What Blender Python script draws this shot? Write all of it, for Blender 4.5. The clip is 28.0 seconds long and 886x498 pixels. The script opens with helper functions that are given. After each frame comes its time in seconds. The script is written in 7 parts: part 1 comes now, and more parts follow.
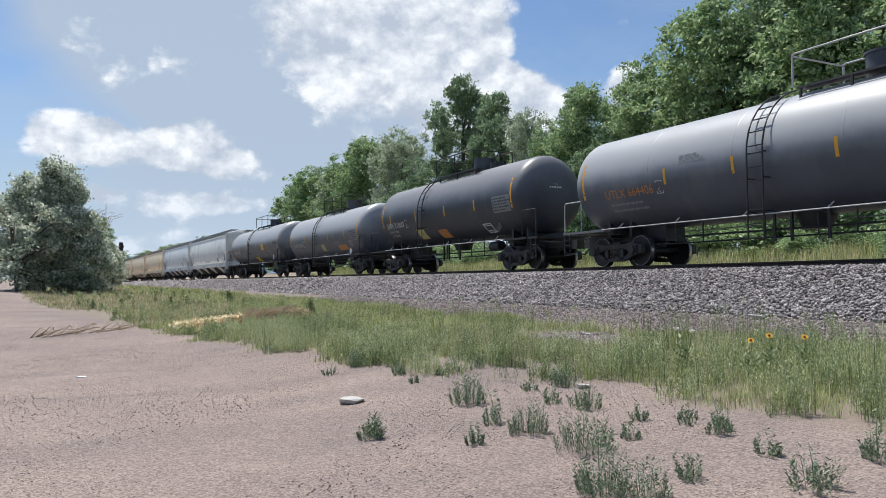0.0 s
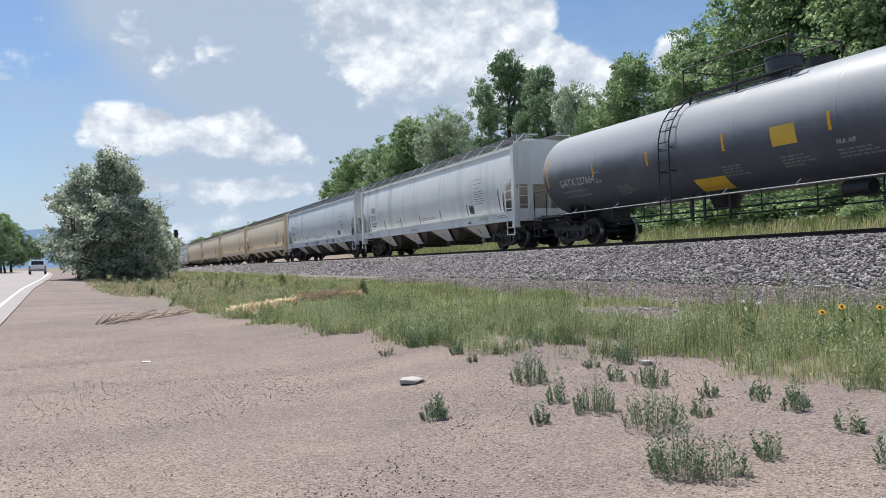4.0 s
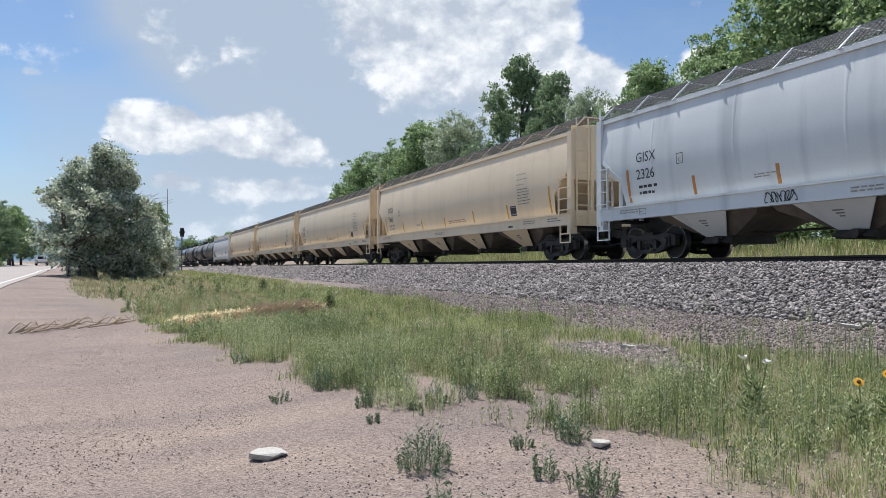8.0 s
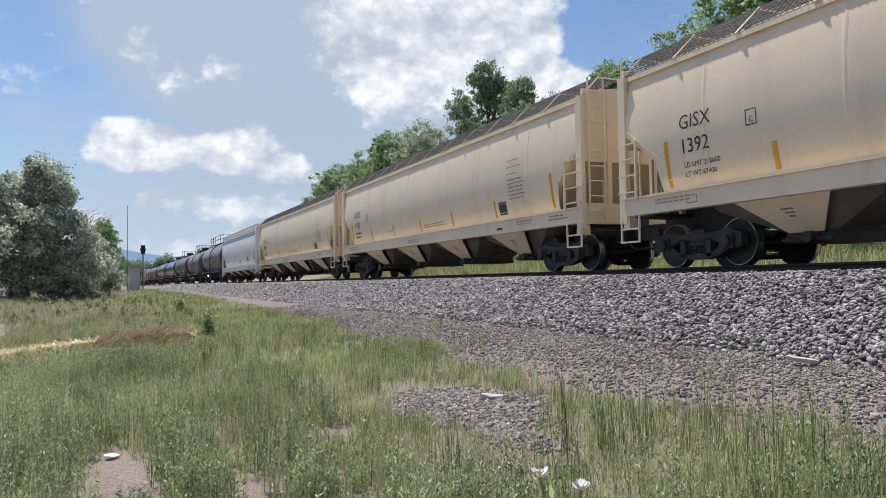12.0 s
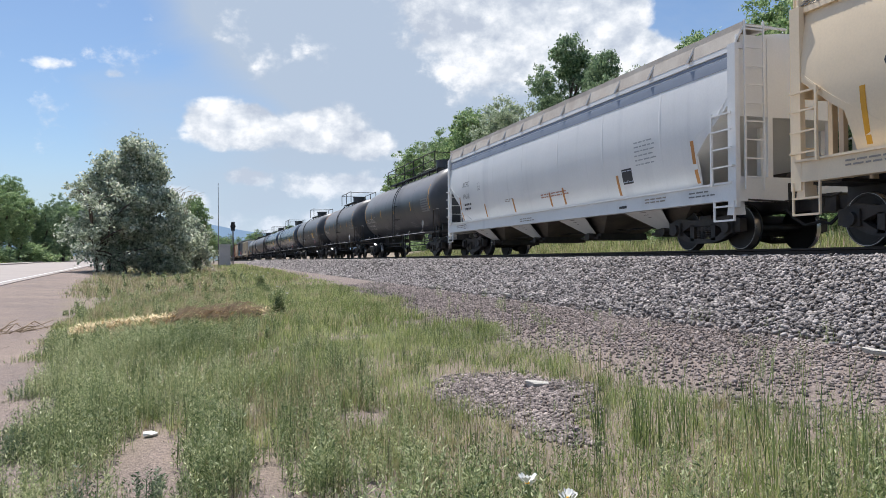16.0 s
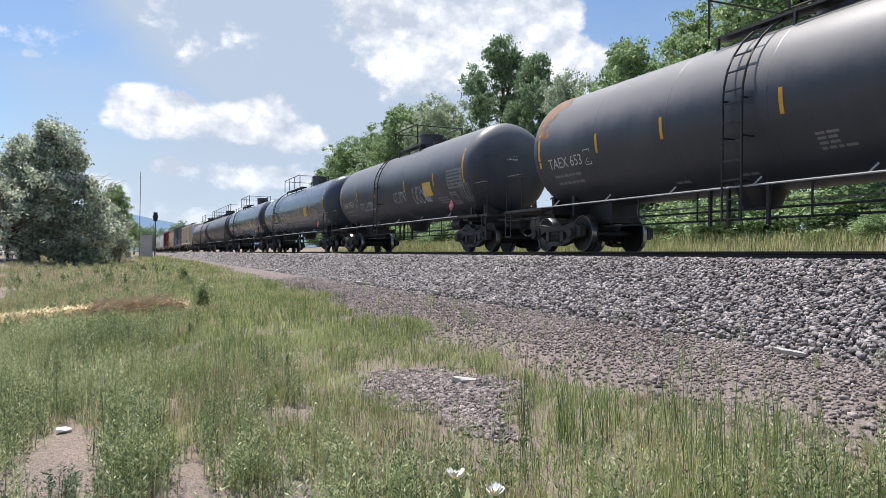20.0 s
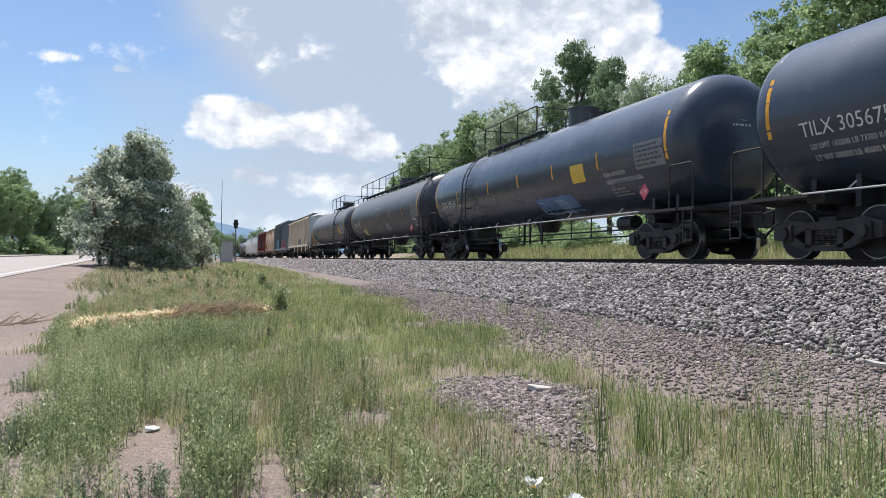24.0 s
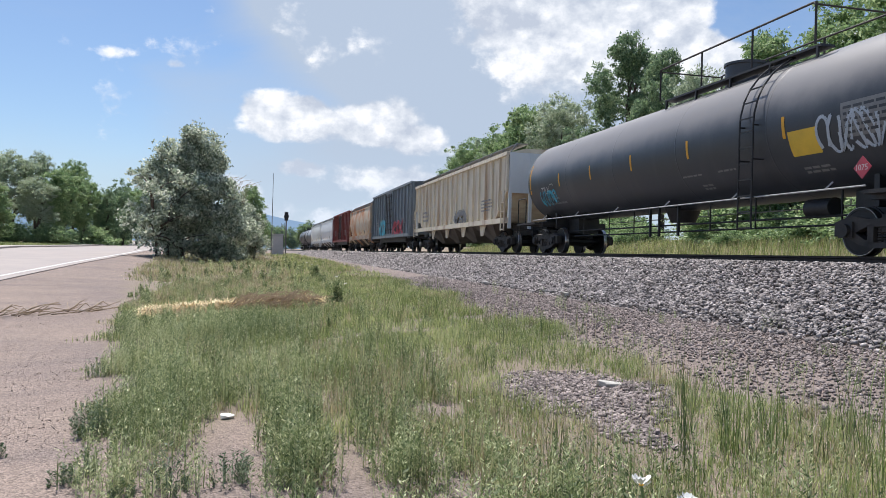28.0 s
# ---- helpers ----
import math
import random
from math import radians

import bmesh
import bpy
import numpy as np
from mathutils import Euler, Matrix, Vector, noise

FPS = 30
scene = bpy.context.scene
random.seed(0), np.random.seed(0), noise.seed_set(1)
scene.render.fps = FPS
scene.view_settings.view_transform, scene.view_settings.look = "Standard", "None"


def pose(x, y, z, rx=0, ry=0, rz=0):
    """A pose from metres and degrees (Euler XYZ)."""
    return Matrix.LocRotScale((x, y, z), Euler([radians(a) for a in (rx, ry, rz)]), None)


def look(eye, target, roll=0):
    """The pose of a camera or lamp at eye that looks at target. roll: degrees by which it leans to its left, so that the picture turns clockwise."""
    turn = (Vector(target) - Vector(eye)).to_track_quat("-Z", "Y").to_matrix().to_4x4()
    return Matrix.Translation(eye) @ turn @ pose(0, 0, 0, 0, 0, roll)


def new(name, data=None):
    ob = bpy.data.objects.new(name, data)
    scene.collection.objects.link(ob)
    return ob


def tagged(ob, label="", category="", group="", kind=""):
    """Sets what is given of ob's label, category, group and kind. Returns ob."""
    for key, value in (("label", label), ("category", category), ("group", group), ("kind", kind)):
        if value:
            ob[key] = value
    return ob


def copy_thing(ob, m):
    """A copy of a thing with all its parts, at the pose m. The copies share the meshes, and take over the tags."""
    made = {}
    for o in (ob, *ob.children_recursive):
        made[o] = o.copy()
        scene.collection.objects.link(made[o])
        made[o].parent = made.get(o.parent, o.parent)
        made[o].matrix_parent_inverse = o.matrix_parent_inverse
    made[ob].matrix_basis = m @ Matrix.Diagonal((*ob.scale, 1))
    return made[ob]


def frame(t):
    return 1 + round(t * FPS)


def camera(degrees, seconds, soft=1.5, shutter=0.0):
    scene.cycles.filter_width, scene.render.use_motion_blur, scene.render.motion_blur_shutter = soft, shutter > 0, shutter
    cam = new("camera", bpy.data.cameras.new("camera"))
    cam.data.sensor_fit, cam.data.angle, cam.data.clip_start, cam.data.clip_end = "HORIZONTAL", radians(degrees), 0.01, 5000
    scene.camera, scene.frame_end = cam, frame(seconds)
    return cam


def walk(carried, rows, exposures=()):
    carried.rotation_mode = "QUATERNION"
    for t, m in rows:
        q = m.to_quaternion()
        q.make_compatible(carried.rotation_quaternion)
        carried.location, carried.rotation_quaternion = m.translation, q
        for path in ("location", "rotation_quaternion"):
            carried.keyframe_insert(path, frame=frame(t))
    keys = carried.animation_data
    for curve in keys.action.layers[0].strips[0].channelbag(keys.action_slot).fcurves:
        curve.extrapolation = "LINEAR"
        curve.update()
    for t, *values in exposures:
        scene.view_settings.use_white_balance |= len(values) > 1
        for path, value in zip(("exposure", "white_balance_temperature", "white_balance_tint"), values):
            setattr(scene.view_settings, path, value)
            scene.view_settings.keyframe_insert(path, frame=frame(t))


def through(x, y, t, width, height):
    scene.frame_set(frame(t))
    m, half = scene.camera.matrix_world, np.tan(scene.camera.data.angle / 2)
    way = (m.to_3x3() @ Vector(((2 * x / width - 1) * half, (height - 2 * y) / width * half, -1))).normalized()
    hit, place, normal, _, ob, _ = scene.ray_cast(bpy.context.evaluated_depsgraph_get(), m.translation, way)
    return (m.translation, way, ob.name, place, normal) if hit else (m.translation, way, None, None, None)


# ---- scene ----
cam = camera(60.6, 28.0, soft=0.6)
PATH = [
    (0, (-16.583, -3.434, -0.382), (-15.665, -1.658, -0.3), -0.5),
    (0.5, (-16.617, -3.433, -0.373), (-15.689, -1.663, -0.288), 0.1),
    (1, (-16.628, -3.402, -0.375), (-15.696, -1.635, -0.289), 0.3),
    (1.5, (-16.629, -3.381, -0.385), (-15.744, -1.588, -0.316), 0.2),
    (2, (-16.625, -3.368, -0.373), (-15.789, -1.552, -0.309), -0.1),
    (2.5, (-16.641, -3.365, -0.374), (-15.87, -1.521, -0.317), -0.5),
    (3, (-16.653, -3.401, -0.369), (-15.858, -1.566, -0.312), -0.6),
    (3.5, (-16.646, -3.369, -0.371), (-15.832, -1.543, -0.329), -1.0),
    (4, (-16.622, -3.308, -0.383), (-15.818, -1.477, -0.354), -2.0),
    (4.5, (-16.599, -3.185, -0.391), (-15.797, -1.353, -0.388), -2.5),
    (6.5, (-15.649, -2.473, -0.313), (-14.876, -0.628, -0.29), -1.1),
    (7, (-15.346, -2.184, -0.305), (-14.577, -0.338, -0.268), -1.0),
    (7.5, (-15.161, -1.945, -0.275), (-14.412, -0.091, -0.239), -0.3),
    (8, (-14.726, -1.589, -0.249), (-13.963, 0.259, -0.201), 0.0),
    (8.5, (-14.346, -1.305, -0.231), (-13.656, 0.571, -0.195), -0.3),
    (9, (-14.044, -1.027, -0.227), (-13.348, 0.847, -0.166), -0.3),
    (9.5, (-13.618, -0.722, -0.258), (-12.817, 1.108, -0.17), 0.4),
    (10, (-13.16, -0.467, -0.25), (-12.29, 1.331, -0.153), 0.6),
    (10.5, (-12.841, -0.236, -0.23), (-11.949, 1.549, -0.11), 0.1),
    (11, (-12.491, 0.031, -0.232), (-11.624, 1.83, -0.122), -0.2),
    (11.5, (-12.155, 0.236, -0.225), (-11.326, 2.054, -0.125), -0.2),
    (12, (-11.801, 0.441, -0.206), (-11.002, 2.272, -0.122), -0.9),
    (12.5, (-11.503, 0.504, -0.179), (-10.794, 2.374, -0.119), -0.9),
    (13, (-11.419, 0.505, -0.155), (-10.749, 2.388, -0.076), -1.1),
    (13.5, (-11.405, 0.519, -0.159), (-10.758, 2.41, -0.088), -1.2),
    (15.5, (-11.369, 0.489, -0.162), (-10.785, 2.401, -0.151), -0.3),
    (16, (-11.373, 0.498, -0.162), (-10.781, 2.408, -0.135), -0.4),
    (16.5, (-11.379, 0.495, -0.162), (-10.79, 2.406, -0.117), -0.5),
    (17, (-11.384, 0.495, -0.16), (-10.806, 2.41, -0.133), -0.6),
    (17.5, (-11.385, 0.508, -0.163), (-10.804, 2.422, -0.131), -0.2),
    (18, (-11.388, 0.497, -0.164), (-10.787, 2.404, -0.136), 0.1),
    (18.5, (-11.384, 0.5, -0.17), (-10.74, 2.393, -0.144), 0.4),
    (19, (-11.376, 0.502, -0.167), (-10.647, 2.364, -0.153), 0.5),
    (19.5, (-11.381, 0.5, -0.17), (-10.585, 2.335, -0.155), 0.6),
    (20, (-11.385, 0.506, -0.168), (-10.618, 2.353, -0.149), 0.8),
    (20.5, (-11.391, 0.508, -0.169), (-10.621, 2.354, -0.151), 1.0),
    (21, (-11.392, 0.513, -0.171), (-10.632, 2.363, -0.157), 1.2),
    (21.5, (-11.403, 0.517, -0.171), (-10.662, 2.375, -0.158), 1.7),
    (23.5, (-11.403, 0.505, -0.167), (-10.793, 2.41, -0.143), 1.7),
    (24, (-11.407, 0.509, -0.168), (-10.82, 2.42, -0.134), 1.0),
    (24.5, (-11.402, 0.504, -0.166), (-10.851, 2.426, -0.138), 0.6),
    (25, (-11.408, 0.508, -0.168), (-10.89, 2.439, -0.149), 0.4),
    (25.5, (-11.414, 0.516, -0.168), (-10.915, 2.453, -0.155), 1.2),
    (26, (-11.4, 0.509, -0.173), (-10.894, 2.444, -0.162), 1.1),
    (26.5, (-11.383, 0.504, -0.173), (-10.862, 2.435, -0.161), 0.7),
    (27, (-11.345, 0.501, -0.178), (-10.822, 2.431, -0.156), 0.5),
    (27.5, (-11.375, 0.509, -0.172), (-10.893, 2.449, -0.157), 1.0),
    (28, (-11.595, 0.616, -0.186), (-11.125, 2.56, -0.171), 1.6),
]
walk(cam, [(t, look(eye, target, roll)) for t, eye, target, roll in PATH], exposures=((0.0, 0.14, 6250, 10), (9.0, 0.14, 6300, 10), (16.0, 0.2, 6350, 11), (21.0, 0.34, 6400, 12), (25.0, 0.27, 6350, 12), (28.0, 0.25, 6350, 12)))

# world, sun and sky
SUN_EL, SUN_AZ = radians(66.0), math.atan2(-0.17, 1.0)
sun_way = Vector((math.sin(SUN_AZ) * math.cos(SUN_EL), math.cos(SUN_AZ) * math.cos(SUN_EL), math.sin(SUN_EL)))
sun = new("sun", bpy.data.lights.new("sun", "SUN"))
sun.data.energy, sun.data.angle, sun.data.color = 5.0, radians(0.6), (1.0, 0.955, 0.88)
sun.matrix_world = look(sun_way * 200, (0, 0, 0))


def make_sky():
    w = bpy.data.worlds.new("sky")
    scene.world = w
    w.use_nodes = True
    nt = w.node_tree
    n, l = nt.nodes, nt.links
    n.clear()
    out, bg = n.new("ShaderNodeOutputWorld"), n.new("ShaderNodeBackground")
    sky = n.new("ShaderNodeTexSky")
    sky.sky_type, sky.sun_disc = "NISHITA", False
    sky.sun_elevation, sky.sun_rotation = SUN_EL, SUN_AZ
    sky.air_density, sky.dust_density, sky.ozone_density = 1.0, 0.8, 1.0
    co = n.new("ShaderNodeTexCoord")

    def math_node(op, a, b=None, c=None, clamp=False):
        m = n.new("ShaderNodeMath")
        m.operation, m.use_clamp = op, clamp
        for i, v in enumerate((a, b, c)):
            if v is None:
                continue
            if isinstance(v, (int, float)):
                m.inputs[i].default_value = v
            else:
                l.new(v, m.inputs[i])
        return m.outputs[0]

    def noise_node(scale, detail, rough, stretch, seed=0.0, distort=0.0):
        mp = n.new("ShaderNodeMapping")
        mp.inputs["Scale"].default_value = stretch
        mp.inputs["Location"].default_value = (seed, seed * 0.7, 0)
        l.new(co.outputs["Generated"], mp.inputs["Vector"])
        t = n.new("ShaderNodeTexNoise")
        t.inputs["Scale"].default_value, t.inputs["Detail"].default_value, t.inputs["Roughness"].default_value = scale, detail, rough
        t.inputs["Distortion"].default_value = distort
        l.new(mp.outputs[0], t.inputs["Vector"])
        return t.outputs["Fac"]

    def bank(az, el, wide, high, power=1.0, soft=False):
        """A soft patch of cloud round a bearing (degrees from +y to +x) and a height."""
        a, e = radians(az), radians(el)
        ahead = Vector((math.sin(a) * math.cos(e), math.cos(a) * math.cos(e), math.sin(e)))
        side = Vector((math.cos(a), -math.sin(a), 0))
        up = side.cross(ahead)
        total = None
        for axis, size in ((side, wide), (up, high)):
            d = n.new("ShaderNodeVectorMath")
            d.operation = "DOT_PRODUCT"
            l.new(co.outputs["Generated"], d.inputs[0])
            d.inputs[1].default_value = axis / math.tan(radians(size))
            sq = math_node("MULTIPLY", d.outputs["Value"], d.outputs["Value"])
            total = sq if total is None else math_node("ADD", total, sq)
        f = n.new("ShaderNodeVectorMath")
        f.operation = "DOT_PRODUCT"
        l.new(co.outputs["Generated"], f.inputs[0])
        f.inputs[1].default_value = ahead
        front = math_node("GREATER_THAN", f.outputs["Value"], 0.2)
        core = math_node("MULTIPLY", math_node("SUBTRACT", 1.0, total, clamp=True), front)
        return math_node("MULTIPLY", math_node("MULTIPLY", core, core) if soft else core, power)

    def total(values):
        s = values[0]
        for v in values[1:]:
            s = math_node("ADD", s, v)
        return s

    # cumulus heads, and thin veils between them
    banks = total([bank(*b) for b in (
        (24, 20, 9.5, 7, 1.5), (24, 13.5, 10, 4.5, 0.62), (31, 12, 7, 3.5, 0.6), (28, 16.5, 5.5, 5, 1.25), (33, 13.2, 5, 3.2, 1.1), (19, 17.5, 7, 5, 0.95), (26, 26, 10, 6, 1.4), (41.2, 13.4, 2.2, 2.4, 0.9), (44, 11, 3, 4, 0.8), (40.8, 18.3, 1.0, 0.7, 0.6),
        (1.2, 10.0, 3.8, 2.4, 1.1), (5.5, 9.6, 4.6, 2.5, 1.0), (9.8, 9.6, 4.4, 2.7, 0.95), (12.5, 8.0, 3.0, 1.8, 0.7), (6.5, 5.7, 7.0, 1.7, 0.9), (12.5, 5.7, 4, 1.4, 0.75), (2.6, 6.2, 2.4, 0.9, 0.55), (-2.4, 4.6, 3.5, 1.4, 0.6), (6, 2.8, 10, 1.6, 0.7), (16, 3.4, 6, 1.8, 0.6),
        (-10.3, 13.2, 1.9, 0.5, 0.34), (-6.2, 12.8, 1.0, 0.35, 0.24), (3.1, 18.6, 1.3, 0.5, 0.1), (6.6, 18.9, 1.2, 0.45, 0.1), (10, 18.8, 1.0, 0.7, 0.14), (11.4, 17.6, 0.8, 0.6, 0.12), (15, 15.8, 2.0, 0.8, 0.25), (5.4, 12.1, 1.0, 0.5, 0.3),
        (-60, 20, 14, 7, 0.8), (75, 18, 16, 8, 0.8), (150, 22, 20, 9, 0.8), (-140, 20, 20, 9, 0.8))])
    veils = total([bank(*b, soft=True) for b in ((14, 16, 17, 13, 1.9), (5, 19, 11, 7, 1.3), (24, 9, 20, 10, 1.2), (3, 5, 16, 6, 0.9), (-4, 10, 8, 4, 0.4), (45, 8, 20, 8, 0.3))])
    sep = n.new("ShaderNodeSeparateXYZ")
    l.new(co.outputs["Generated"], sep.inputs[0])

    def billow(dx=0.0, dz=0.0):
        """Heaped cauliflower lumps on broad swells, looked up a little aside."""
        mp = n.new("ShaderNodeMapping")
        mp.inputs["Scale"].default_value = (1, 1, 1.3)
        mp.inputs["Location"].default_value = (3.1 + dx, 2.2, dz)
        l.new(co.outputs["Generated"], mp.inputs["Vector"])
        t = n.new("ShaderNodeTexNoise")
        t.inputs["Scale"].default_value, t.inputs["Detail"].default_value, t.inputs["Roughness"].default_value = 9.0, 6.0, 0.6
        l.new(mp.outputs[0], t.inputs["Vector"])
        bent = n.new("ShaderNodeVectorMath")
        bent.operation = "MULTIPLY_ADD"
        l.new(t.outputs["Color"], bent.inputs[0])
        bent.inputs[1].default_value = (0.09, 0.09, 0.09)
        l.new(mp.outputs[0], bent.inputs[2])
        vo = n.new("ShaderNodeTexVoronoi")
        vo.feature, vo.normalize = "F1", True
        vo.inputs["Scale"].default_value, vo.inputs["Detail"].default_value, vo.inputs["Roughness"].default_value, vo.inputs["Lacunarity"].default_value = 15.0, 1.5, 0.45, 2.4
        l.new(bent.outputs[0], vo.inputs["Vector"])
        return math_node("ADD", math_node("MULTIPLY", math_node("SUBTRACT", 0.42, vo.outputs["Distance"]), 0.85), math_node("MULTIPLY", math_node("SUBTRACT", t.outputs["Fac"], 0.5), 2.6))

    lump, lump_up = billow(), billow(-0.008, 0.026)
    dense = math_node("ADD", banks, lump)
    cover = n.new("ShaderNodeMapRange")
    cover.interpolation_type = "SMOOTHSTEP"
    l.new(dense, cover.inputs[0])
    cover.inputs[1].default_value, cover.inputs[2].default_value = 0.40, 0.84
    veil_lump = noise_node(3.6, 8.0, 0.62, (1, 1, 2.4), 1.3, 0.7)
    haze = n.new("ShaderNodeMapRange")
    l.new(math_node("ADD", veils, math_node("MULTIPLY", math_node("SUBTRACT", veil_lump, 0.5), 1.0)), haze.inputs[0])
    haze.inputs[1].default_value, haze.inputs[2].default_value, haze.inputs[4].default_value = 0.0, 0.9, 0.9
    # heads are bright where the lump falls away towards the light, greyer inside and below
    rim = math_node("MULTIPLY", math_node("SUBTRACT", lump, lump_up), 1.4)
    ramp = n.new("ShaderNodeValToRGB")
    l.new(math_node("ADD", rim, 0.5), ramp.inputs[0])
    ramp.color_ramp.elements[0].position, ramp.color_ramp.elements[0].color = 0.12, (4.5, 5.0, 5.8, 1)
    ramp.color_ramp.elements[1].position, ramp.color_ramp.elements[1].color = 0.92, (8.5, 8.6, 8.7, 1)
    ramp.color_ramp.elements.new(0.5).color = (6.1, 6.5, 7.0, 1)
    mix_a, mix_b, mix_c = (n.new("ShaderNodeMix") for _ in range(3))
    for m in (mix_a, mix_b, mix_c):
        m.data_type = "RGBA"
    tint = n.new("ShaderNodeMix")
    tint.data_type, tint.blend_type = "RGBA", "MULTIPLY"
    tint.inputs[0].default_value = 1.0
    tint.inputs[7].default_value = (0.80, 0.90, 1.0, 1)
    l.new(sky.outputs[0], tint.inputs[6])
    l.new(haze.outputs[0], mix_a.inputs[0])
    l.new(tint.outputs[2], mix_a.inputs[6])
    mix_a.inputs[7].default_value = (4.1, 4.8, 5.7, 1)
    l.new(cover.outputs[0], mix_b.inputs[0])
    l.new(mix_a.outputs[2], mix_b.inputs[6])
    l.new(ramp.outputs[0], mix_b.inputs[7])
    # pale air near the horizon
    low = n.new("ShaderNodeMapRange")
    low.interpolation_type = "SMOOTHSTEP"
    l.new(sep.outputs[2], low.inputs[0])
    low.inputs[1].default_value, low.inputs[2].default_value, low.inputs[3].default_value, low.inputs[4].default_value = -0.02, 0.16, 0.75, 0.0
    l.new(low.outputs[0], mix_c.inputs[0])
    l.new(mix_b.outputs[2], mix_c.inputs[6])
    mix_c.inputs[7].default_value = (4.7, 5.7, 6.9, 1)
    l.new(mix_c.outputs[2], bg.inputs["Color"])
    bg.inputs["Strength"].default_value = 0.105
    l.new(bg.outputs[0], out.inputs[0])


make_sky()


# materials
def mat(name, col, rough=0.7, metal=0.0, var=0.25, scale=2.0, fine=40.0, bump=0.15, col2=None, streak=None, rand=0.0, island=0.0, spec=0.5, stretch=(1, 1, 1), sun_and_dust=None):
    """A surface with broad stains (scale), fine grain (fine) and relief; col2 is the stain's colour."""
    m = bpy.data.materials.new(name)
    m.use_nodes = True
    nt = m.node_tree
    n, l = nt.nodes, nt.links
    b = n["Principled BSDF"]
    b.inputs["Roughness"].default_value, b.inputs["Metallic"].default_value = rough, metal
    b.inputs["Specular IOR Level"].default_value = spec
    co = n.new("ShaderNodeTexCoord")
    mp = n.new("ShaderNodeMapping")
    mp.inputs["Scale"].default_value = stretch
    l.new(co.outputs["Object"], mp.inputs[0])
    big, small = n.new("ShaderNodeTexNoise"), n.new("ShaderNodeTexNoise")
    for t, s, d in ((big, scale, 6.0), (small, fine, 4.0)):
        t.inputs["Scale"].default_value, t.inputs["Detail"].default_value, t.inputs["Roughness"].default_value = s, d, 0.6
        l.new((mp if t is big else co).outputs["Vector" if t is big else "Object"], t.inputs["Vector"])
    other = col2 or tuple(c * (1 - var) for c in col)
    ramp = n.new("ShaderNodeValToRGB")
    ramp.color_ramp.elements[0].position, ramp.color_ramp.elements[1].position = 0.34, 0.66
    ramp.color_ramp.elements[0].color, ramp.color_ramp.elements[1].color = (*other, 1), (*col, 1)
    l.new(big.outputs["Fac"], ramp.inputs[0])
    last = ramp.outputs[0]

    def times(value, lo, hi):
        nonlocal last
        r = n.new("ShaderNodeMapRange")
        r.inputs[3].default_value, r.inputs[4].default_value = lo, hi
        l.new(value, r.inputs[0])
        mx = n.new("ShaderNodeMix")
        mx.data_type, mx.blend_type = "RGBA", "MULTIPLY"
        mx.inputs[0].default_value = 1.0
        l.new(last, mx.inputs[6])
        l.new(r.outputs[0], mx.inputs[7])
        last = mx.outputs[2]

    times(small.outputs["Fac"], 1 - var, 1 + var)
    if rand:
        times(n.new("ShaderNodeObjectInfo").outputs["Random"], 1 - rand, 1 + rand)
    if island:
        times(n.new("ShaderNodeNewGeometry").outputs["Random Per Island"], 1 - island, 1 + island)
    if streak:
        st = n.new("ShaderNodeTexNoise")
        smp = n.new("ShaderNodeMapping")
        smp.inputs["Scale"].default_value = streak[0]
        l.new(co.outputs["Object"], smp.inputs[0])
        l.new(smp.outputs[0], st.inputs["Vector"])
        st.inputs["Scale"].default_value, st.inputs["Detail"].default_value = 1.0, 5.0
        r = n.new("ShaderNodeMapRange")
        r.inputs[1].default_value, r.inputs[2].default_value = streak[2], streak[3]
        l.new(st.outputs["Fac"], r.inputs[0])
        mx = n.new("ShaderNodeMix")
        mx.data_type = "RGBA"
        l.new(r.outputs[0], mx.inputs[0])
        l.new(last, mx.inputs[6])
        mx.inputs[7].default_value = (*streak[1], 1)
        last = mx.outputs[2]
    if sun_and_dust:
        # dust and painted-in sunlight pale the upward faces, with a ragged lower edge
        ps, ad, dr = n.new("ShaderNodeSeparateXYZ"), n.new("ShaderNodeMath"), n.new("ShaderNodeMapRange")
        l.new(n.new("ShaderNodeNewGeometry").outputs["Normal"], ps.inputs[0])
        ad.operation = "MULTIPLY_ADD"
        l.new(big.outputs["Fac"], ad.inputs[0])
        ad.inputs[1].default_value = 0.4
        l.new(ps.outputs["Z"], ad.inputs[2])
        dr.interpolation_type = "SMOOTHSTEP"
        dr.inputs[1].default_value, dr.inputs[2].default_value = sun_and_dust[0] + 0.2, sun_and_dust[1] + 0.2
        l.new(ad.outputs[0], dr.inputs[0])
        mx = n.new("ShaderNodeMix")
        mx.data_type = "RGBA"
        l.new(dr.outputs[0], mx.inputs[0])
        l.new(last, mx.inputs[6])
        mx.inputs[7].default_value = (*sun_and_dust[2], 1)
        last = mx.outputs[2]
    l.new(last, b.inputs["Base Color"])
    if bump:
        bp = n.new("ShaderNodeBump")
        bp.inputs["Strength"].default_value, bp.inputs["Distance"].default_value = bump, 0.02
        l.new(small.outputs["Fac"], bp.inputs["Height"])
        l.new(bp.outputs[0], b.inputs["Normal"])
    rr = n.new("ShaderNodeMapRange")
    rr.inputs[3].default_value, rr.inputs[4].default_value = max(rough - 0.1, 0.02), min(rough + 0.1, 1)
    l.new(big.outputs["Fac"], rr.inputs[0])
    l.new(rr.outputs[0], b.inputs["Roughness"])
    return m


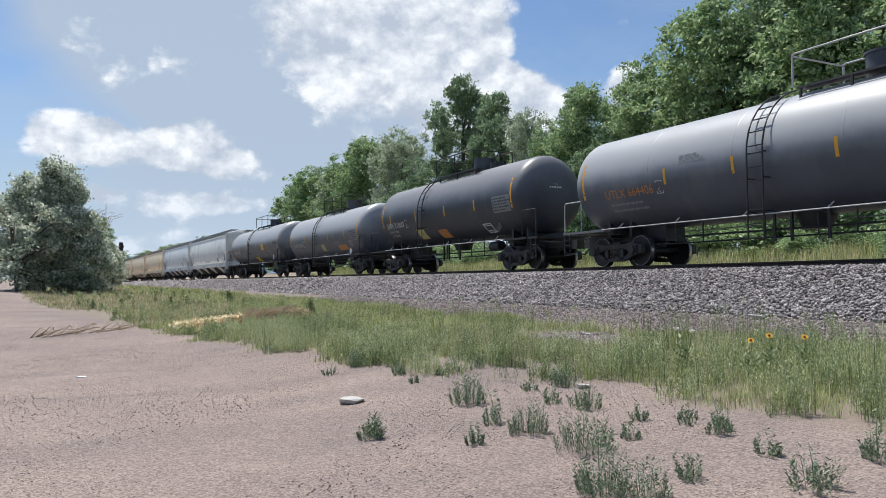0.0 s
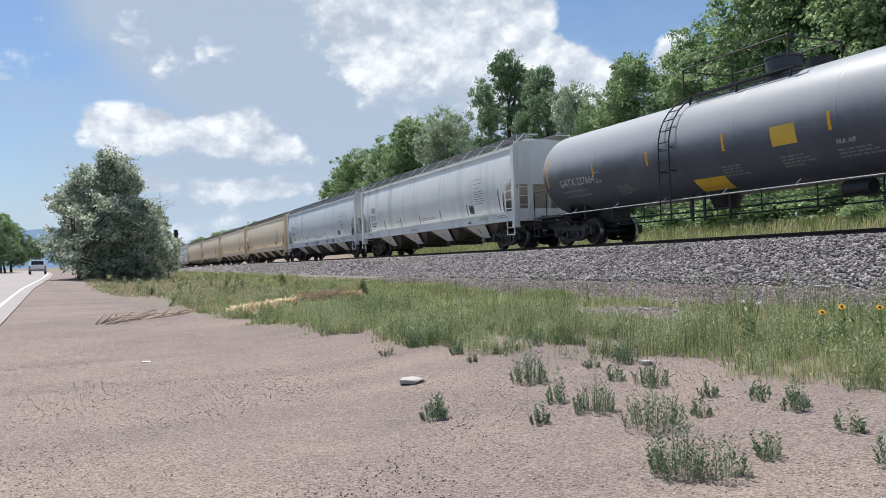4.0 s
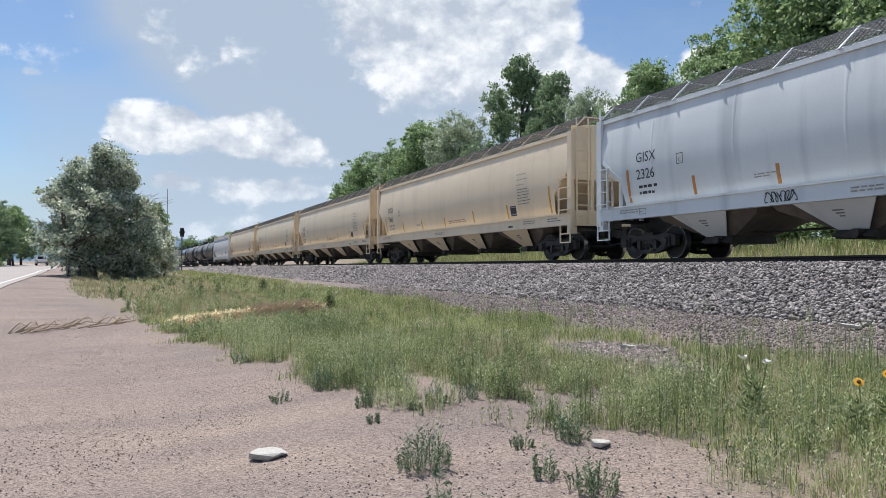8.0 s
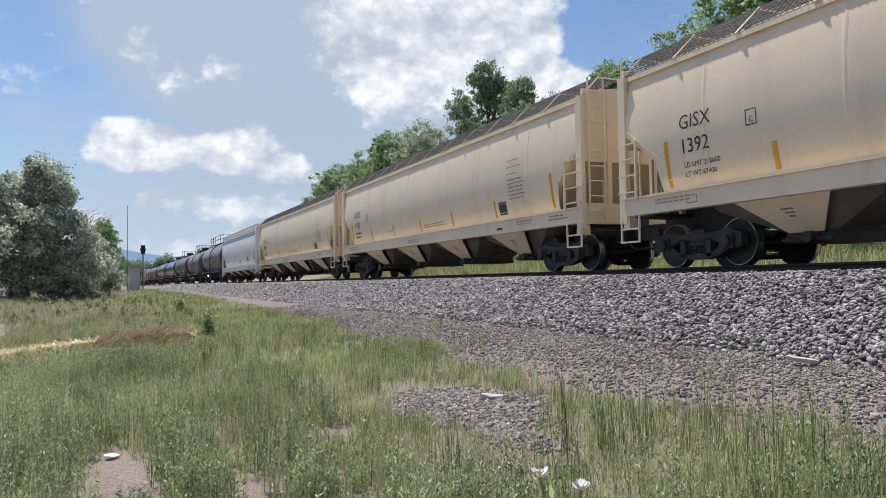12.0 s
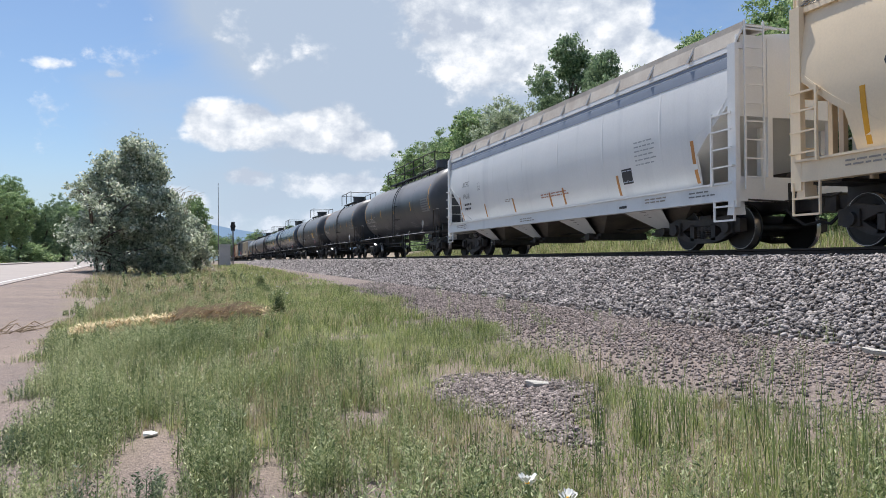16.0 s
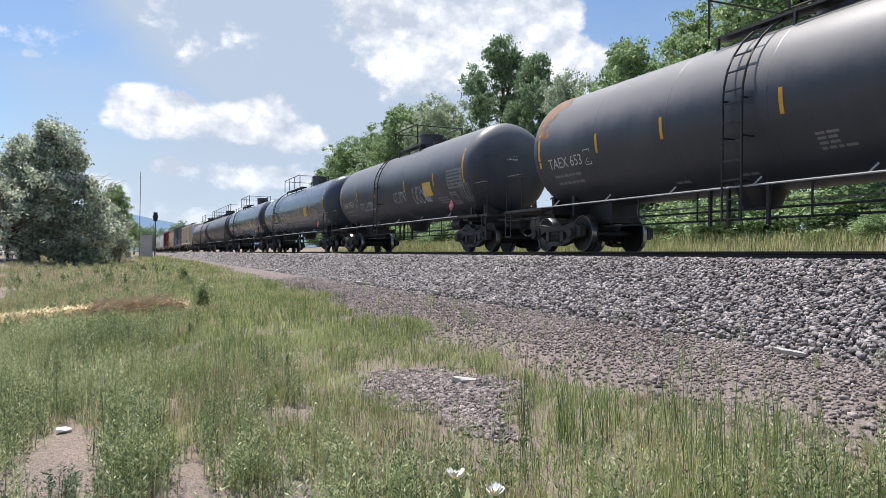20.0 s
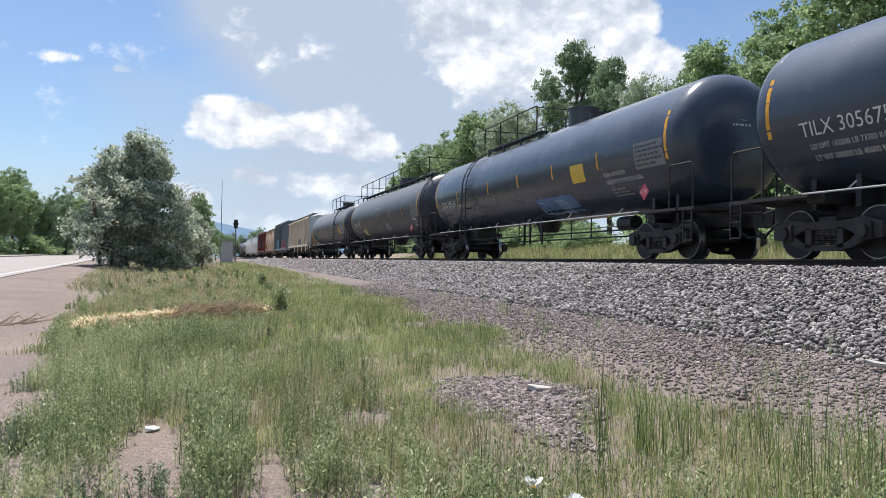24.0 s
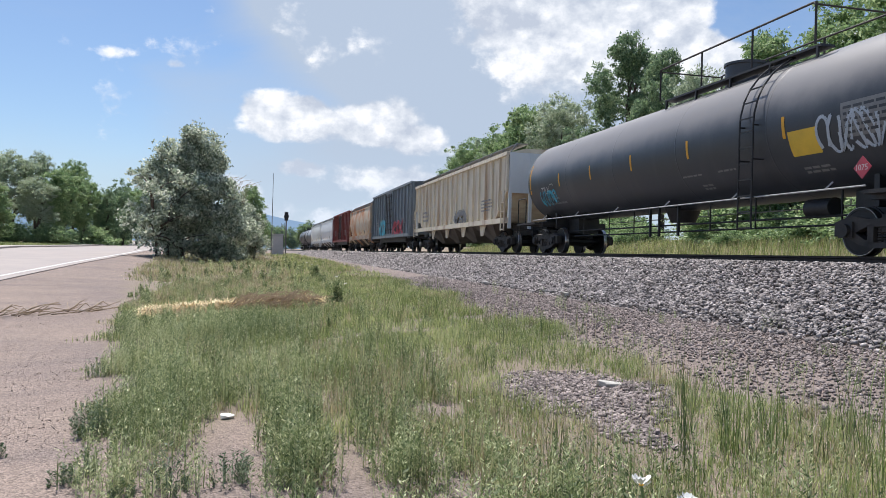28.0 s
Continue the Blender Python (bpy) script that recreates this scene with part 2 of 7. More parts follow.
def leaf_mat(name, a, b_col, c, patch_size=0.9, through=0.4):
    """Leaves of three tones, that let some light through."""
    m = bpy.data.materials.new(name)
    m.use_nodes = True
    nt = m.node_tree
    n, l = nt.nodes, nt.links
    b = n["Principled BSDF"]
    b.inputs["Roughness"].default_value = 0.55
    b.inputs["Specular IOR Level"].default_value = 0.35
    ramp = n.new("ShaderNodeValToRGB")
    e = ramp.color_ramp.elements
    e[0].color, e[1].color = (*a, 1), (*c, 1)
    mid = e.new(0.5)
    mid.color = (*b_col, 1)
    co, pt = n.new("ShaderNodeTexCoord"), n.new("ShaderNodeTexNoise")
    pt.inputs["Scale"].default_value, pt.inputs["Detail"].default_value = patch_size, 3.0
    l.new(co.outputs["Object"], pt.inputs["Vector"])
    wide = n.new("ShaderNodeMapRange")
    wide.inputs[1].default_value, wide.inputs[2].default_value, wide.inputs[3].default_value, wide.inputs[4].default_value = 0.3, 0.7, -0.3, 0.3
    l.new(pt.outputs["Fac"], wide.inputs[0])
    sm = n.new("ShaderNodeMath")
    sm.use_clamp = True
    l.new(n.new("ShaderNodeNewGeometry").outputs["Random Per Island"], sm.inputs[0])
    l.new(wide.outputs[0], sm.inputs[1])
    l.new(sm.outputs[0], ramp.inputs[0])
    l.new(ramp.outputs[0], b.inputs["Base Color"])
    tr = n.new("ShaderNodeBsdfTranslucent")
    l.new(ramp.outputs[0], tr.inputs["Color"])
    mx = n.new("ShaderNodeMixShader")
    mx.inputs[0].default_value = through
    l.new(b.outputs[0], mx.inputs[1])
    l.new(tr.outputs[0], mx.inputs[2])
    l.new(mx.outputs[0], n["Material Output"].inputs[0])
    return m


DUST = ((0.4, 0.5, 1.6), (0.30, 0.26, 0.21), 0.52, 0.8)
M = {
    "tan": mat("tan_paint", (0.83, 0.68, 0.48), 0.45, 0, 0.08, 0.5, 25, 0.03, streak=((0.35, 1.6, 0.12), (0.64, 0.51, 0.37), 0.52, 0.85)),
    "pale": mat("pale_grey_paint", (0.80, 0.80, 0.76), 0.42, 0, 0.08, 0.5, 25, 0.03, streak=((0.35, 1.4, 0.12), (0.38, 0.39, 0.38), 0.52, 0.85)),
    "blue_grey": mat("blue_grey_paint", (0.70, 0.725, 0.73), 0.42, 0, 0.08, 0.5, 25, 0.03, streak=((0.35, 1.4, 0.12), (0.34, 0.36, 0.38), 0.52, 0.85)),
    "white": mat("white_paint", (0.78, 0.78, 0.77), 0.4, 0, 0.07, 0.5, 25, 0.03, streak=((0.35, 1.4, 0.12), (0.54, 0.545, 0.55), 0.55, 0.9)),
    "rib": mat("weathered_grey_paint", (0.74, 0.66, 0.51), 0.6, 0, 0.15, 0.8, 25, 0.08, streak=((0.6, 2.2, 0.25), (0.36, 0.21, 0.12), 0.5, 0.78)),
    "boxcar": mat("dull_grey_green_paint", (0.20, 0.23, 0.25), 0.6, 0, 0.15, 0.8, 25, 0.08, streak=((0.6, 2.2, 0.25), (0.12, 0.10, 0.09), 0.5, 0.85)),
    "red": mat("oxide_red_paint", (0.22, 0.045, 0.035), 0.6, 0, 0.15, 0.8, 25, 0.08, streak=((0.6, 2.2, 0.25), (0.10, 0.04, 0.03), 0.5, 0.85)),
    "orange": mat("rust_stained_cream_paint", (0.62, 0.52, 0.38), 0.6, 0, 0.12, 0.6, 25, 0.05, streak=((0.3, 0.5, 0.5), (0.50, 0.20, 0.07), 0.44, 0.62)),
    # tank paints: the last colour paints sunlit, dusty upper shells
    "tank_black": mat("black_tank_paint", (0.034, 0.040, 0.052), 0.45, 0, 0.2, 0.7, 30, 0.015, streak=((0.5, 1.3, 0.16), (0.09, 0.09, 0.09), 0.52, 0.85), sun_and_dust=(-0.1, 0.5, (0.18, 0.18, 0.185))),
    "tank_soot": mat("sooty_black_tank_paint", (0.045, 0.051, 0.062), 0.42, 0, 0.25, 0.7, 30, 0.02, streak=((0.5, 1.3, 0.16), (0.075, 0.077, 0.085), 0.52, 0.85), sun_and_dust=(-0.03, 0.42, (0.21, 0.20, 0.195))),
    "tank_grey": mat("dark_grey_tank_paint", (0.08, 0.09, 0.112), 0.42, 0, 0.2, 0.7, 30, 0.02, streak=((0.5, 1.1, 0.16), (0.14, 0.145, 0.155), 0.52, 0.85), sun_and_dust=(-0.3, 0.3, (0.34, 0.345, 0.35))),
    # sun and sky sheen on the upper shell is put into the colour
    "tank_gloss": mat("glossy_blue_black_tank_paint", (0.042, 0.054, 0.076), 0.25, 0, 0.15, 0.7, 30, 0.01, sun_and_dust=(0.05, 0.6, (0.13, 0.15, 0.18))),
    "black": mat("dusty_black_steel", (0.014, 0.014, 0.015), 0.55, 0.0, 0.3, 3, 40, 0.15, col2=(0.026, 0.024, 0.023)),
    "gear": mat("grimy_truck_steel", (0.024, 0.023, 0.022), 0.65, 0.0, 0.35, 4, 40, 0.25, col2=(0.045, 0.036, 0.03)),
    "wheel": mat("grimy_wheel_steel", (0.03, 0.027, 0.026), 0.6, 0.2, 0.3, 6, 60, 0.15),
    "tread": mat("polished_wheel_tread", (0.45, 0.43, 0.42), 0.3, 1.0, 0.1, 6, 60, 0.02),
    "rail": mat("rusty_rail_steel", (0.055, 0.038, 0.03), 0.6, 0.3, 0.3, 3, 50, 0.2),
    "tie": mat("grey_concrete_tie", (0.33, 0.32, 0.30), 0.85, 0, 0.2, 3, 40, 0.3, rand=0.2),
    "grate": mat("galvanised_grating", (0.22, 0.215, 0.21), 0.5, 0.5, 0.2, 3, 30, 0.1),
    "grey_line": mat("pale_grey_steel_line", (0.42, 0.42, 0.42), 0.5, 0, 0.2, 3, 30, 0.05),
    "yellow": mat("yellow_reflector_tape", (0.72, 0.36, 0.02), 0.5, 0, 0.12, 5, 60, 0),
    "placard": mat("yellow_placard", (0.75, 0.48, 0.05), 0.5, 0, 0.15, 3, 60, 0),
    "faded_label": mat("faded_yellow_label", (0.48, 0.42, 0.17), 0.6, 0, 0.2, 3, 60, 0),
    "ink_white": mat("white_stencil_paint", (0.62, 0.62, 0.60), 0.6, 0, 0.2, 6, 60, 0),
    "ink_dark": mat("dark_stencil_paint", (0.035, 0.035, 0.04), 0.6, 0, 0.2, 6, 60, 0),
    "ink_grey": mat("faded_stencil_paint", (0.22, 0.22, 0.22), 0.6, 0, 0.2, 6, 60, 0),
    "ink_orange": mat("faded_orange_stencil", (0.50, 0.22, 0.06), 0.6, 0, 0.2, 6, 60, 0),
    "graffiti": mat("pale_spray_paint", (0.45, 0.50, 0.56), 0.5, 0, 0.2, 3, 40, 0),
    "spray_blue": mat("blue_spray_paint", (0.10, 0.20, 0.38), 0.5, 0, 0.35, 3, 40, 0),
    "spray_teal": mat("teal_spray_paint", (0.04, 0.40, 0.55), 0.5, 0, 0.35, 3, 40, 0),
    "spray_red": mat("red_spray_paint", (0.50, 0.06, 0.09), 0.5, 0, 0.3, 3, 40, 0),
    "ballast": mat("grey_ballast_fines", (0.17, 0.145, 0.135), 0.95, 0, 0.45, 5, 28, 0.9, col2=(0.23, 0.19, 0.175)),
    "stone": mat("crushed_granite", (0.33, 0.30, 0.29), 0.9, 0, 0.2, 4, 30, 0.4, col2=(0.165, 0.147, 0.145), island=0.7),
    "stone_piece": mat("crushed_granite_piece", (0.27, 0.245, 0.235), 0.9, 0, 0.2, 4, 30, 0.4, col2=(0.15, 0.135, 0.13), rand=0.6),
    "stone_brown": mat("brown_stone_spill", (0.29, 0.245, 0.228), 0.9, 0, 0.2, 4, 30, 0.4, col2=(0.155, 0.128, 0.122), island=0.7),
    "pebble": mat("pink_gravel", (0.36, 0.285, 0.25), 0.9, 0, 0.2, 6, 40, 0.3, col2=(0.24, 0.19, 0.17), island=0.6),
    "asphalt": mat("sun_bleached_asphalt", (0.385, 0.335, 0.31), 0.9, 0, 0.12, 0.6, 30, 0.25, col2=(0.325, 0.29, 0.272)),
    "kerb": mat("concrete_kerb", (0.42, 0.38, 0.34), 0.9, 0, 0.15, 1, 20, 0.2),
    "line": mat("white_road_paint", (0.72, 0.72, 0.70), 0.7, 0, 0.15, 2, 30, 0.1),
    "bark": mat("grey_bark", (0.11, 0.085, 0.065), 0.95, 0, 0.35, 3, 20, 0.6),
    "deadwood": mat("bleached_dead_twigs", (0.42, 0.32, 0.22), 0.95, 0, 0.3, 4, 30, 0.3),
    "straw": mat("dry_straw", (0.80, 0.66, 0.41), 0.95, 0, 0.3, 5, 40, 0.4, island=0.35),
    "rock": mat("pale_stone", (0.55, 0.525, 0.48), 0.85, 0, 0.2, 8, 40, 0.4),
    "box": mat("light_grey_cabinet_paint", (0.46, 0.46, 0.45), 0.6, 0, 0.12, 1, 20, 0.05),
    "truck_white": mat("white_car_paint", (0.75, 0.75, 0.76), 0.25, 0, 0.04, 1, 20, 0),
    "glass_dark": mat("tinted_glass", (0.02, 0.025, 0.03), 0.1, 0, 0.1, 1, 20, 0),
    "rubber": mat("tyre_rubber", (0.02, 0.02, 0.02), 0.85, 0, 0.2, 4, 40, 0.2),
    "tail": mat("red_lamp_plastic", (0.35, 0.02, 0.02), 0.3, 0, 0.1, 4, 40, 0),
    "rust": mat("orange_rust_bloom", (0.33, 0.19, 0.12), 0.8, 0, 0.3, 3, 40, 0.1, col2=(0.17, 0.11, 0.085)),
    "petal": mat("white_petal", (0.80, 0.80, 0.76), 0.6, 0, 0.05, 8, 40, 0),
    "sun_petal": mat("yellow_petal", (0.80, 0.42, 0.02), 0.6, 0, 0.1, 8, 40, 0),
    "seed_head": mat("brown_seed_head", (0.10, 0.04, 0.02), 0.9, 0, 0.2, 20, 60, 0.3),
    "tree_green": leaf_mat("cottonwood_leaves", (0.13, 0.21, 0.095), (0.28, 0.40, 0.185), (0.53, 0.63, 0.34)),
    "tree_dark": leaf_mat("elm_leaves", (0.10, 0.17, 0.095), (0.215, 0.31, 0.17), (0.42, 0.52, 0.30)),
    "tree_pale": leaf_mat("russian_olive_leaves", (0.24, 0.31, 0.20), (0.42, 0.49, 0.33), (0.58, 0.62, 0.48)),
    "olive": leaf_mat("grey_green_leaves", (0.21, 0.26, 0.18), (0.46, 0.52, 0.39), (0.84, 0.85, 0.72), 1.3, 0.45),
    "grass": leaf_mat("green_grass_blades", (0.12, 0.17, 0.05), (0.32, 0.39, 0.135), (0.68, 0.69, 0.35), 0.7, 0.32),
    "grass_dry": leaf_mat("seeding_dry_grass", (0.22, 0.20, 0.10), (0.48, 0.42, 0.25), (0.80, 0.70, 0.48), 0.7, 0.22),
    "grass_tall": leaf_mat("rank_green_stalks", (0.05, 0.09, 0.03), (0.13, 0.19, 0.06), (0.32, 0.38, 0.15), 0.7, 0.25),
    "weed_plant": leaf_mat("dark_weed_leaves", (0.055, 0.095, 0.05), (0.15, 0.215, 0.115), (0.42, 0.49, 0.32), 0.7, 0.2),
    "weed": leaf_mat("grey_green_weed_leaves", (0.085, 0.125, 0.05), (0.27, 0.335, 0.14), (0.72, 0.73, 0.44), 0.9, 0.24),
}


def ground_mat():
    """Pink gravel and dirt in the open, darker soil and litter under the grass."""
    m = mat("dirt_and_gravel", (0.305, 0.236, 0.195), 0.95, 0, 0.24, 0.35, 22.0, 0.6, col2=(0.215, 0.167, 0.148), streak=((0.22, 0.9, 1.0), (0.185, 0.148, 0.135), 0.5, 0.8))
    nt = m.node_tree
    n, l = nt.nodes, nt.links
    b = n["Principled BSDF"]
    last = b.inputs["Base Color"].links[0].from_socket
    co = n.new("ShaderNodeTexCoord")
    vo = n.new("ShaderNodeTexVoronoi")
    vo.inputs["Scale"].default_value = 72.0
    l.new(co.outputs["Object"], vo.inputs["Vector"])
    r = n.new("ShaderNodeMapRange")
    sx = n.new("ShaderNodeSeparateColor")
    l.new(vo.outputs["Color"], sx.inputs[0])
    r.inputs[3].default_value, r.inputs[4].default_value = 0.6, 1.4
    l.new(sx.outputs[0], r.inputs[0])
    mx = n.new("ShaderNodeMix")
    mx.data_type, mx.blend_type = "RGBA", "MULTIPLY"
    mx.inputs[0].default_value = 1.0
    l.new(last, mx.inputs[6])
    l.new(r.outputs[0], mx.inputs[7])
    att = n.new("ShaderNodeAttribute")
    att.attribute_name = "soil"
    mx2 = n.new("ShaderNodeMix")
    mx2.data_type = "RGBA"
    l.new(att.outputs["Fac"], mx2.inputs[0])
    l.new(mx.outputs[2], mx2.inputs[6])
    mx2.inputs[7].default_value = (0.235, 0.19, 0.14, 1)
    grit = n.new("ShaderNodeAttribute")
    grit.attribute_name = "grit"
    mx3 = n.new("ShaderNodeMix")
    mx3.data_type = "RGBA"
    l.new(grit.outputs["Fac"], mx3.inputs[0])
    l.new(mx2.outputs[2], mx3.inputs[6])
    tone = n.new("ShaderNodeMix")
    tone.data_type, tone.blend_type = "RGBA", "MULTIPLY"
    tone.inputs[0].default_value = 1.0
    tone.inputs[6].default_value = (0.22, 0.175, 0.155, 1)
    l.new(r.outputs[0], tone.inputs[7])
    l.new(tone.outputs[2], mx3.inputs[7])
    l.new(mx3.outputs[2], b.inputs["Base Color"])
    bp = n.new("ShaderNodeBump")
    bp.inputs["Strength"].default_value, bp.inputs["Distance"].default_value = 0.7, 0.015
    l.new(vo.outputs["Distance"], bp.inputs["Height"])
    old = b.inputs["Normal"].links[0].from_socket
    l.new(old, bp.inputs["Normal"])
    l.new(bp.outputs[0], b.inputs["Normal"])
    return m


M["ground"] = ground_mat()


# mesh building
class Mesh:
    """Gathers corners and faces of one part."""

    def __init__(self, smooth=False):
        self.v, self.f, self.smooth = [], [], smooth

    def add(self, verts, faces):
        k = len(self.v)
        self.v += [tuple(p) for p in verts]
        self.f += [tuple(i + k for i in f) for f in faces]
        return self

    def box(self, x0, x1, y0, y1, z0, z1, taper=0.0):
        t = taper
        self.add([(x0, y0, z0), (x1, y0, z0), (x1, y1, z0), (x0, y1, z0), (x0 + t, y0 + t, z1), (x1 - t, y0 + t, z1), (x1 - t, y1 - t, z1), (x0 + t, y1 - t, z1)],
                 [(3, 2, 1, 0), (4, 5, 6, 7), (0, 1, 5, 4), (1, 2, 6, 5), (2, 3, 7, 6), (3, 0, 4, 7)])
        return self

    def bar(self, p, q, w, h=None):
        """A square bar from p to q."""
        p, q = Vector(p), Vector(q)
        d = (q - p).normalized()
        s = d.cross((0, 0, 1) if abs(d.z) < 0.9 else (0, 1, 0)).normalized() * w / 2
        u = s.cross(d).normalized() * (h or w) / 2
        self.add([p - s - u, p + s - u, p + s + u, p - s + u, q - s - u, q + s - u, q + s + u, q - s + u],
                 [(3, 2, 1, 0), (4, 5, 6, 7), (0, 1, 5, 4), (1, 2, 6, 5), (2, 3, 7, 6), (3, 0, 4, 7)])
        return self

    def tube(self, points, r, sides=6, r_end=None):
        """A round bar along a line of points, that may taper."""
        pts = [Vector(p) for p in points]
        k, n = len(self.v), len(pts)
        for i, p in enumerate(pts):
            d = (pts[min(i + 1, n - 1)] - pts[max(i - 1, 0)]).normalized()
            s = d.cross((0, 0, 1) if abs(d.z) < 0.9 else (0, 1, 0)).normalized()
            u = s.cross(d)
            rr = r + ((r_end if r_end is not None else r) - r) * i / max(n - 1, 1)
            for j in range(sides):
                a = 2 * math.pi * j / sides
                self.v.append(tuple(p + s * rr * math.cos(a) + u * rr * math.sin(a)))
        for i in range(n - 1):
            for j in range(sides):
                a, b = k + i * sides + j, k + i * sides + (j + 1) % sides
                self.f.append((a, a + sides, b + sides, b))
        self.f.append(tuple(k + j for j in range(sides)))
        self.f.append(tuple(k + (n - 1) * sides + j for j in reversed(range(sides))))
        return self

    def disc(self, c, r, depth, axis=0, sides=24, r2=None):
        """A short cylinder or cone along an axis, from its centre c."""
        c = Vector(c)
        k = len(self.v)
        for e, rr in ((-0.5, r), (0.5, r if r2 is None else r2)):
            for j in range(sides):
                a = 2 * math.pi * j / sides
                p = [0, 0, 0]
                p[axis], p[(axis + 1) % 3], p[(axis + 2) % 3] = e * depth, rr * math.cos(a), rr * math.sin(a)
                self.v.append(tuple(c + Vector(p)))
        for j in range(sides):
            a, b = k + j, k + (j + 1) % sides
            self.f.append((a, b, b + sides, a + sides))
        self.f.append(tuple(k + j for j in reversed(range(sides))))
        self.f.append(tuple(k + sides + j for j in range(sides)))
        return self

    def loft(self, rings, closed=True, caps=True):
        """A skin over rings of equally many corners."""
        k, m = len(self.v), len(rings[0])
        for r in rings:
            self.v += [tuple(p) for p in r]
        for i in range(len(rings) - 1):
            for j in range(m if closed else m - 1):
                a, b = k + i * m + j, k + i * m + (j + 1) % m
                self.f.append((a, b, b + m, a + m))
        if caps:
            self.f.append(tuple(k + j for j in reversed(range(m))))
            self.f.append(tuple(k + (len(rings) - 1) * m + j for j in range(m)))
        return self

    def slab(self, outline, x0, x1):
        """A plate with an outline in (y, z), between two x."""
        n = len(outline)
        self.add([(x0, y, z) for y, z in outline] + [(x1, y, z) for y, z in outline],
                 [tuple(range(n)), tuple(reversed(range(n, 2 * n)))] + [(j, j + n, (j + 1) % n + n, (j + 1) % n) for j in range(n)])
        return self

    def data(self, name, material):
        me = bpy.data.meshes.new(name)
        me.from_pydata(self.v, [], self.f)
        bm = bmesh.new()
        bm.from_mesh(me)
        bmesh.ops.recalc_face_normals(bm, faces=bm.faces)
        bm.to_mesh(me)
        bm.free()
        if self.smooth:
            me.polygons.foreach_set("use_smooth", [True] * len(me.polygons))
            me.set_sharp_from_angle(angle=radians(38))
        me.materials.append(material)
        return me


def part(name, mesh, material, parent, label="", at=None):
    """Links a Mesh, or ready mesh data, as one object under a thing or part."""
    ob = new(name, mesh.data(name, material) if isinstance(mesh, Mesh) else mesh)
    ob.parent = parent
    if at:
        ob.location = at
    return tagged(ob, label)


def thing(name, label, category, group="", kind="", at=(0, 0, 0)):
    ob = new(name)
    ob.location = at
    return tagged(ob, label, category, group, kind)


def big_mesh(name, verts, tris, material):
    """Mesh data from arrays of corners and triangles."""
    me = bpy.data.meshes.new(name)
    verts, tris = np.asarray(verts, np.float32), np.asarray(tris, np.int32)
    me.vertices.add(len(verts))
    me.vertices.foreach_set("co", verts.ravel())
    me.loops.add(tris.size)
    me.loops.foreach_set("vertex_index", tris.ravel())
    me.polygons.add(len(tris))
    me.polygons.foreach_set("loop_start", np.arange(0, tris.size, 3, dtype=np.int32))
    me.update(calc_edges=True)
    me.materials.append(material)
    return me


# the ground: lot, road shoulder, grass strip and the land beyond the track
def smooth01(t):
    t = np.clip(t, 0, 1)
    return t * t * (3 - 2 * t)


STRIP_Y = [-20, 7, 25, 60, 110, 250]


def land(x, y):
    """The height of the ground."""
    x, y = np.asarray(x, float), np.asarray(y, float)
    lot = np.interp(y, [-60, 5, 27, 72, 110, 200, 400, 900], [-1.78, -1.71, -1.42, -0.6, -0.42, 0.4, 2.2, 6])
    rows = [np.interp(y, STRIP_Y, r) for r in ([-1.76, -1.70, -1.52, -1.20, -1.00, -0.8], [-1.60, -1.52, -1.42, -1.15, -0.95, -0.8],
                                              [-1.45, -1.38, -1.33, -1.10, -0.90, -0.8], [-1.16, -1.14, -1.08, -1.00, -0.85, -0.8])]
    xs = [-14.5, -11.8, -9.0, -5.0]
    strip = np.where(x < xs[0], rows[0], 0)
    for i in range(3):
        k = (x - xs[i]) / (xs[i + 1] - xs[i])
        strip = np.where((x >= xs[i]) & (x < xs[i + 1]), rows[i] * (1 - k) + rows[i + 1] * k, strip)
    strip = np.where(x >= xs[3], rows[3] + 1.9 * smooth01((x - 4) / 13), strip)
    k = smooth01((x + 19.5) / 4.5)
    return lot * (1 - k) + strip * k


def bend(y):
    """How far the track has swung to the west at y."""
    return -np.maximum(np.asarray(y, float), 0) ** 2 / 22000.0


EDGE_Y = [-30, -0.5, 1.2, 3.2, 4.4, 5.8, 7.7, 12.8, 18, 26.5, 37, 60, 90, 140, 300]
EDGE_X = [-11.4, -11.6, -11.5, -11.5, -12.25, -12.6, -13.0, -13.9, -14.7, -15.9, -17.4, -18.9, -20.5, -24, -45]


def wave(x, y, s, seed=0.0):
    return np.sin(x * s + seed) * np.cos(y * s * 1.3 + seed * 2.1) + 0.5 * np.sin(x * s * 2.3 - y * s * 1.9 + seed * 3.3)


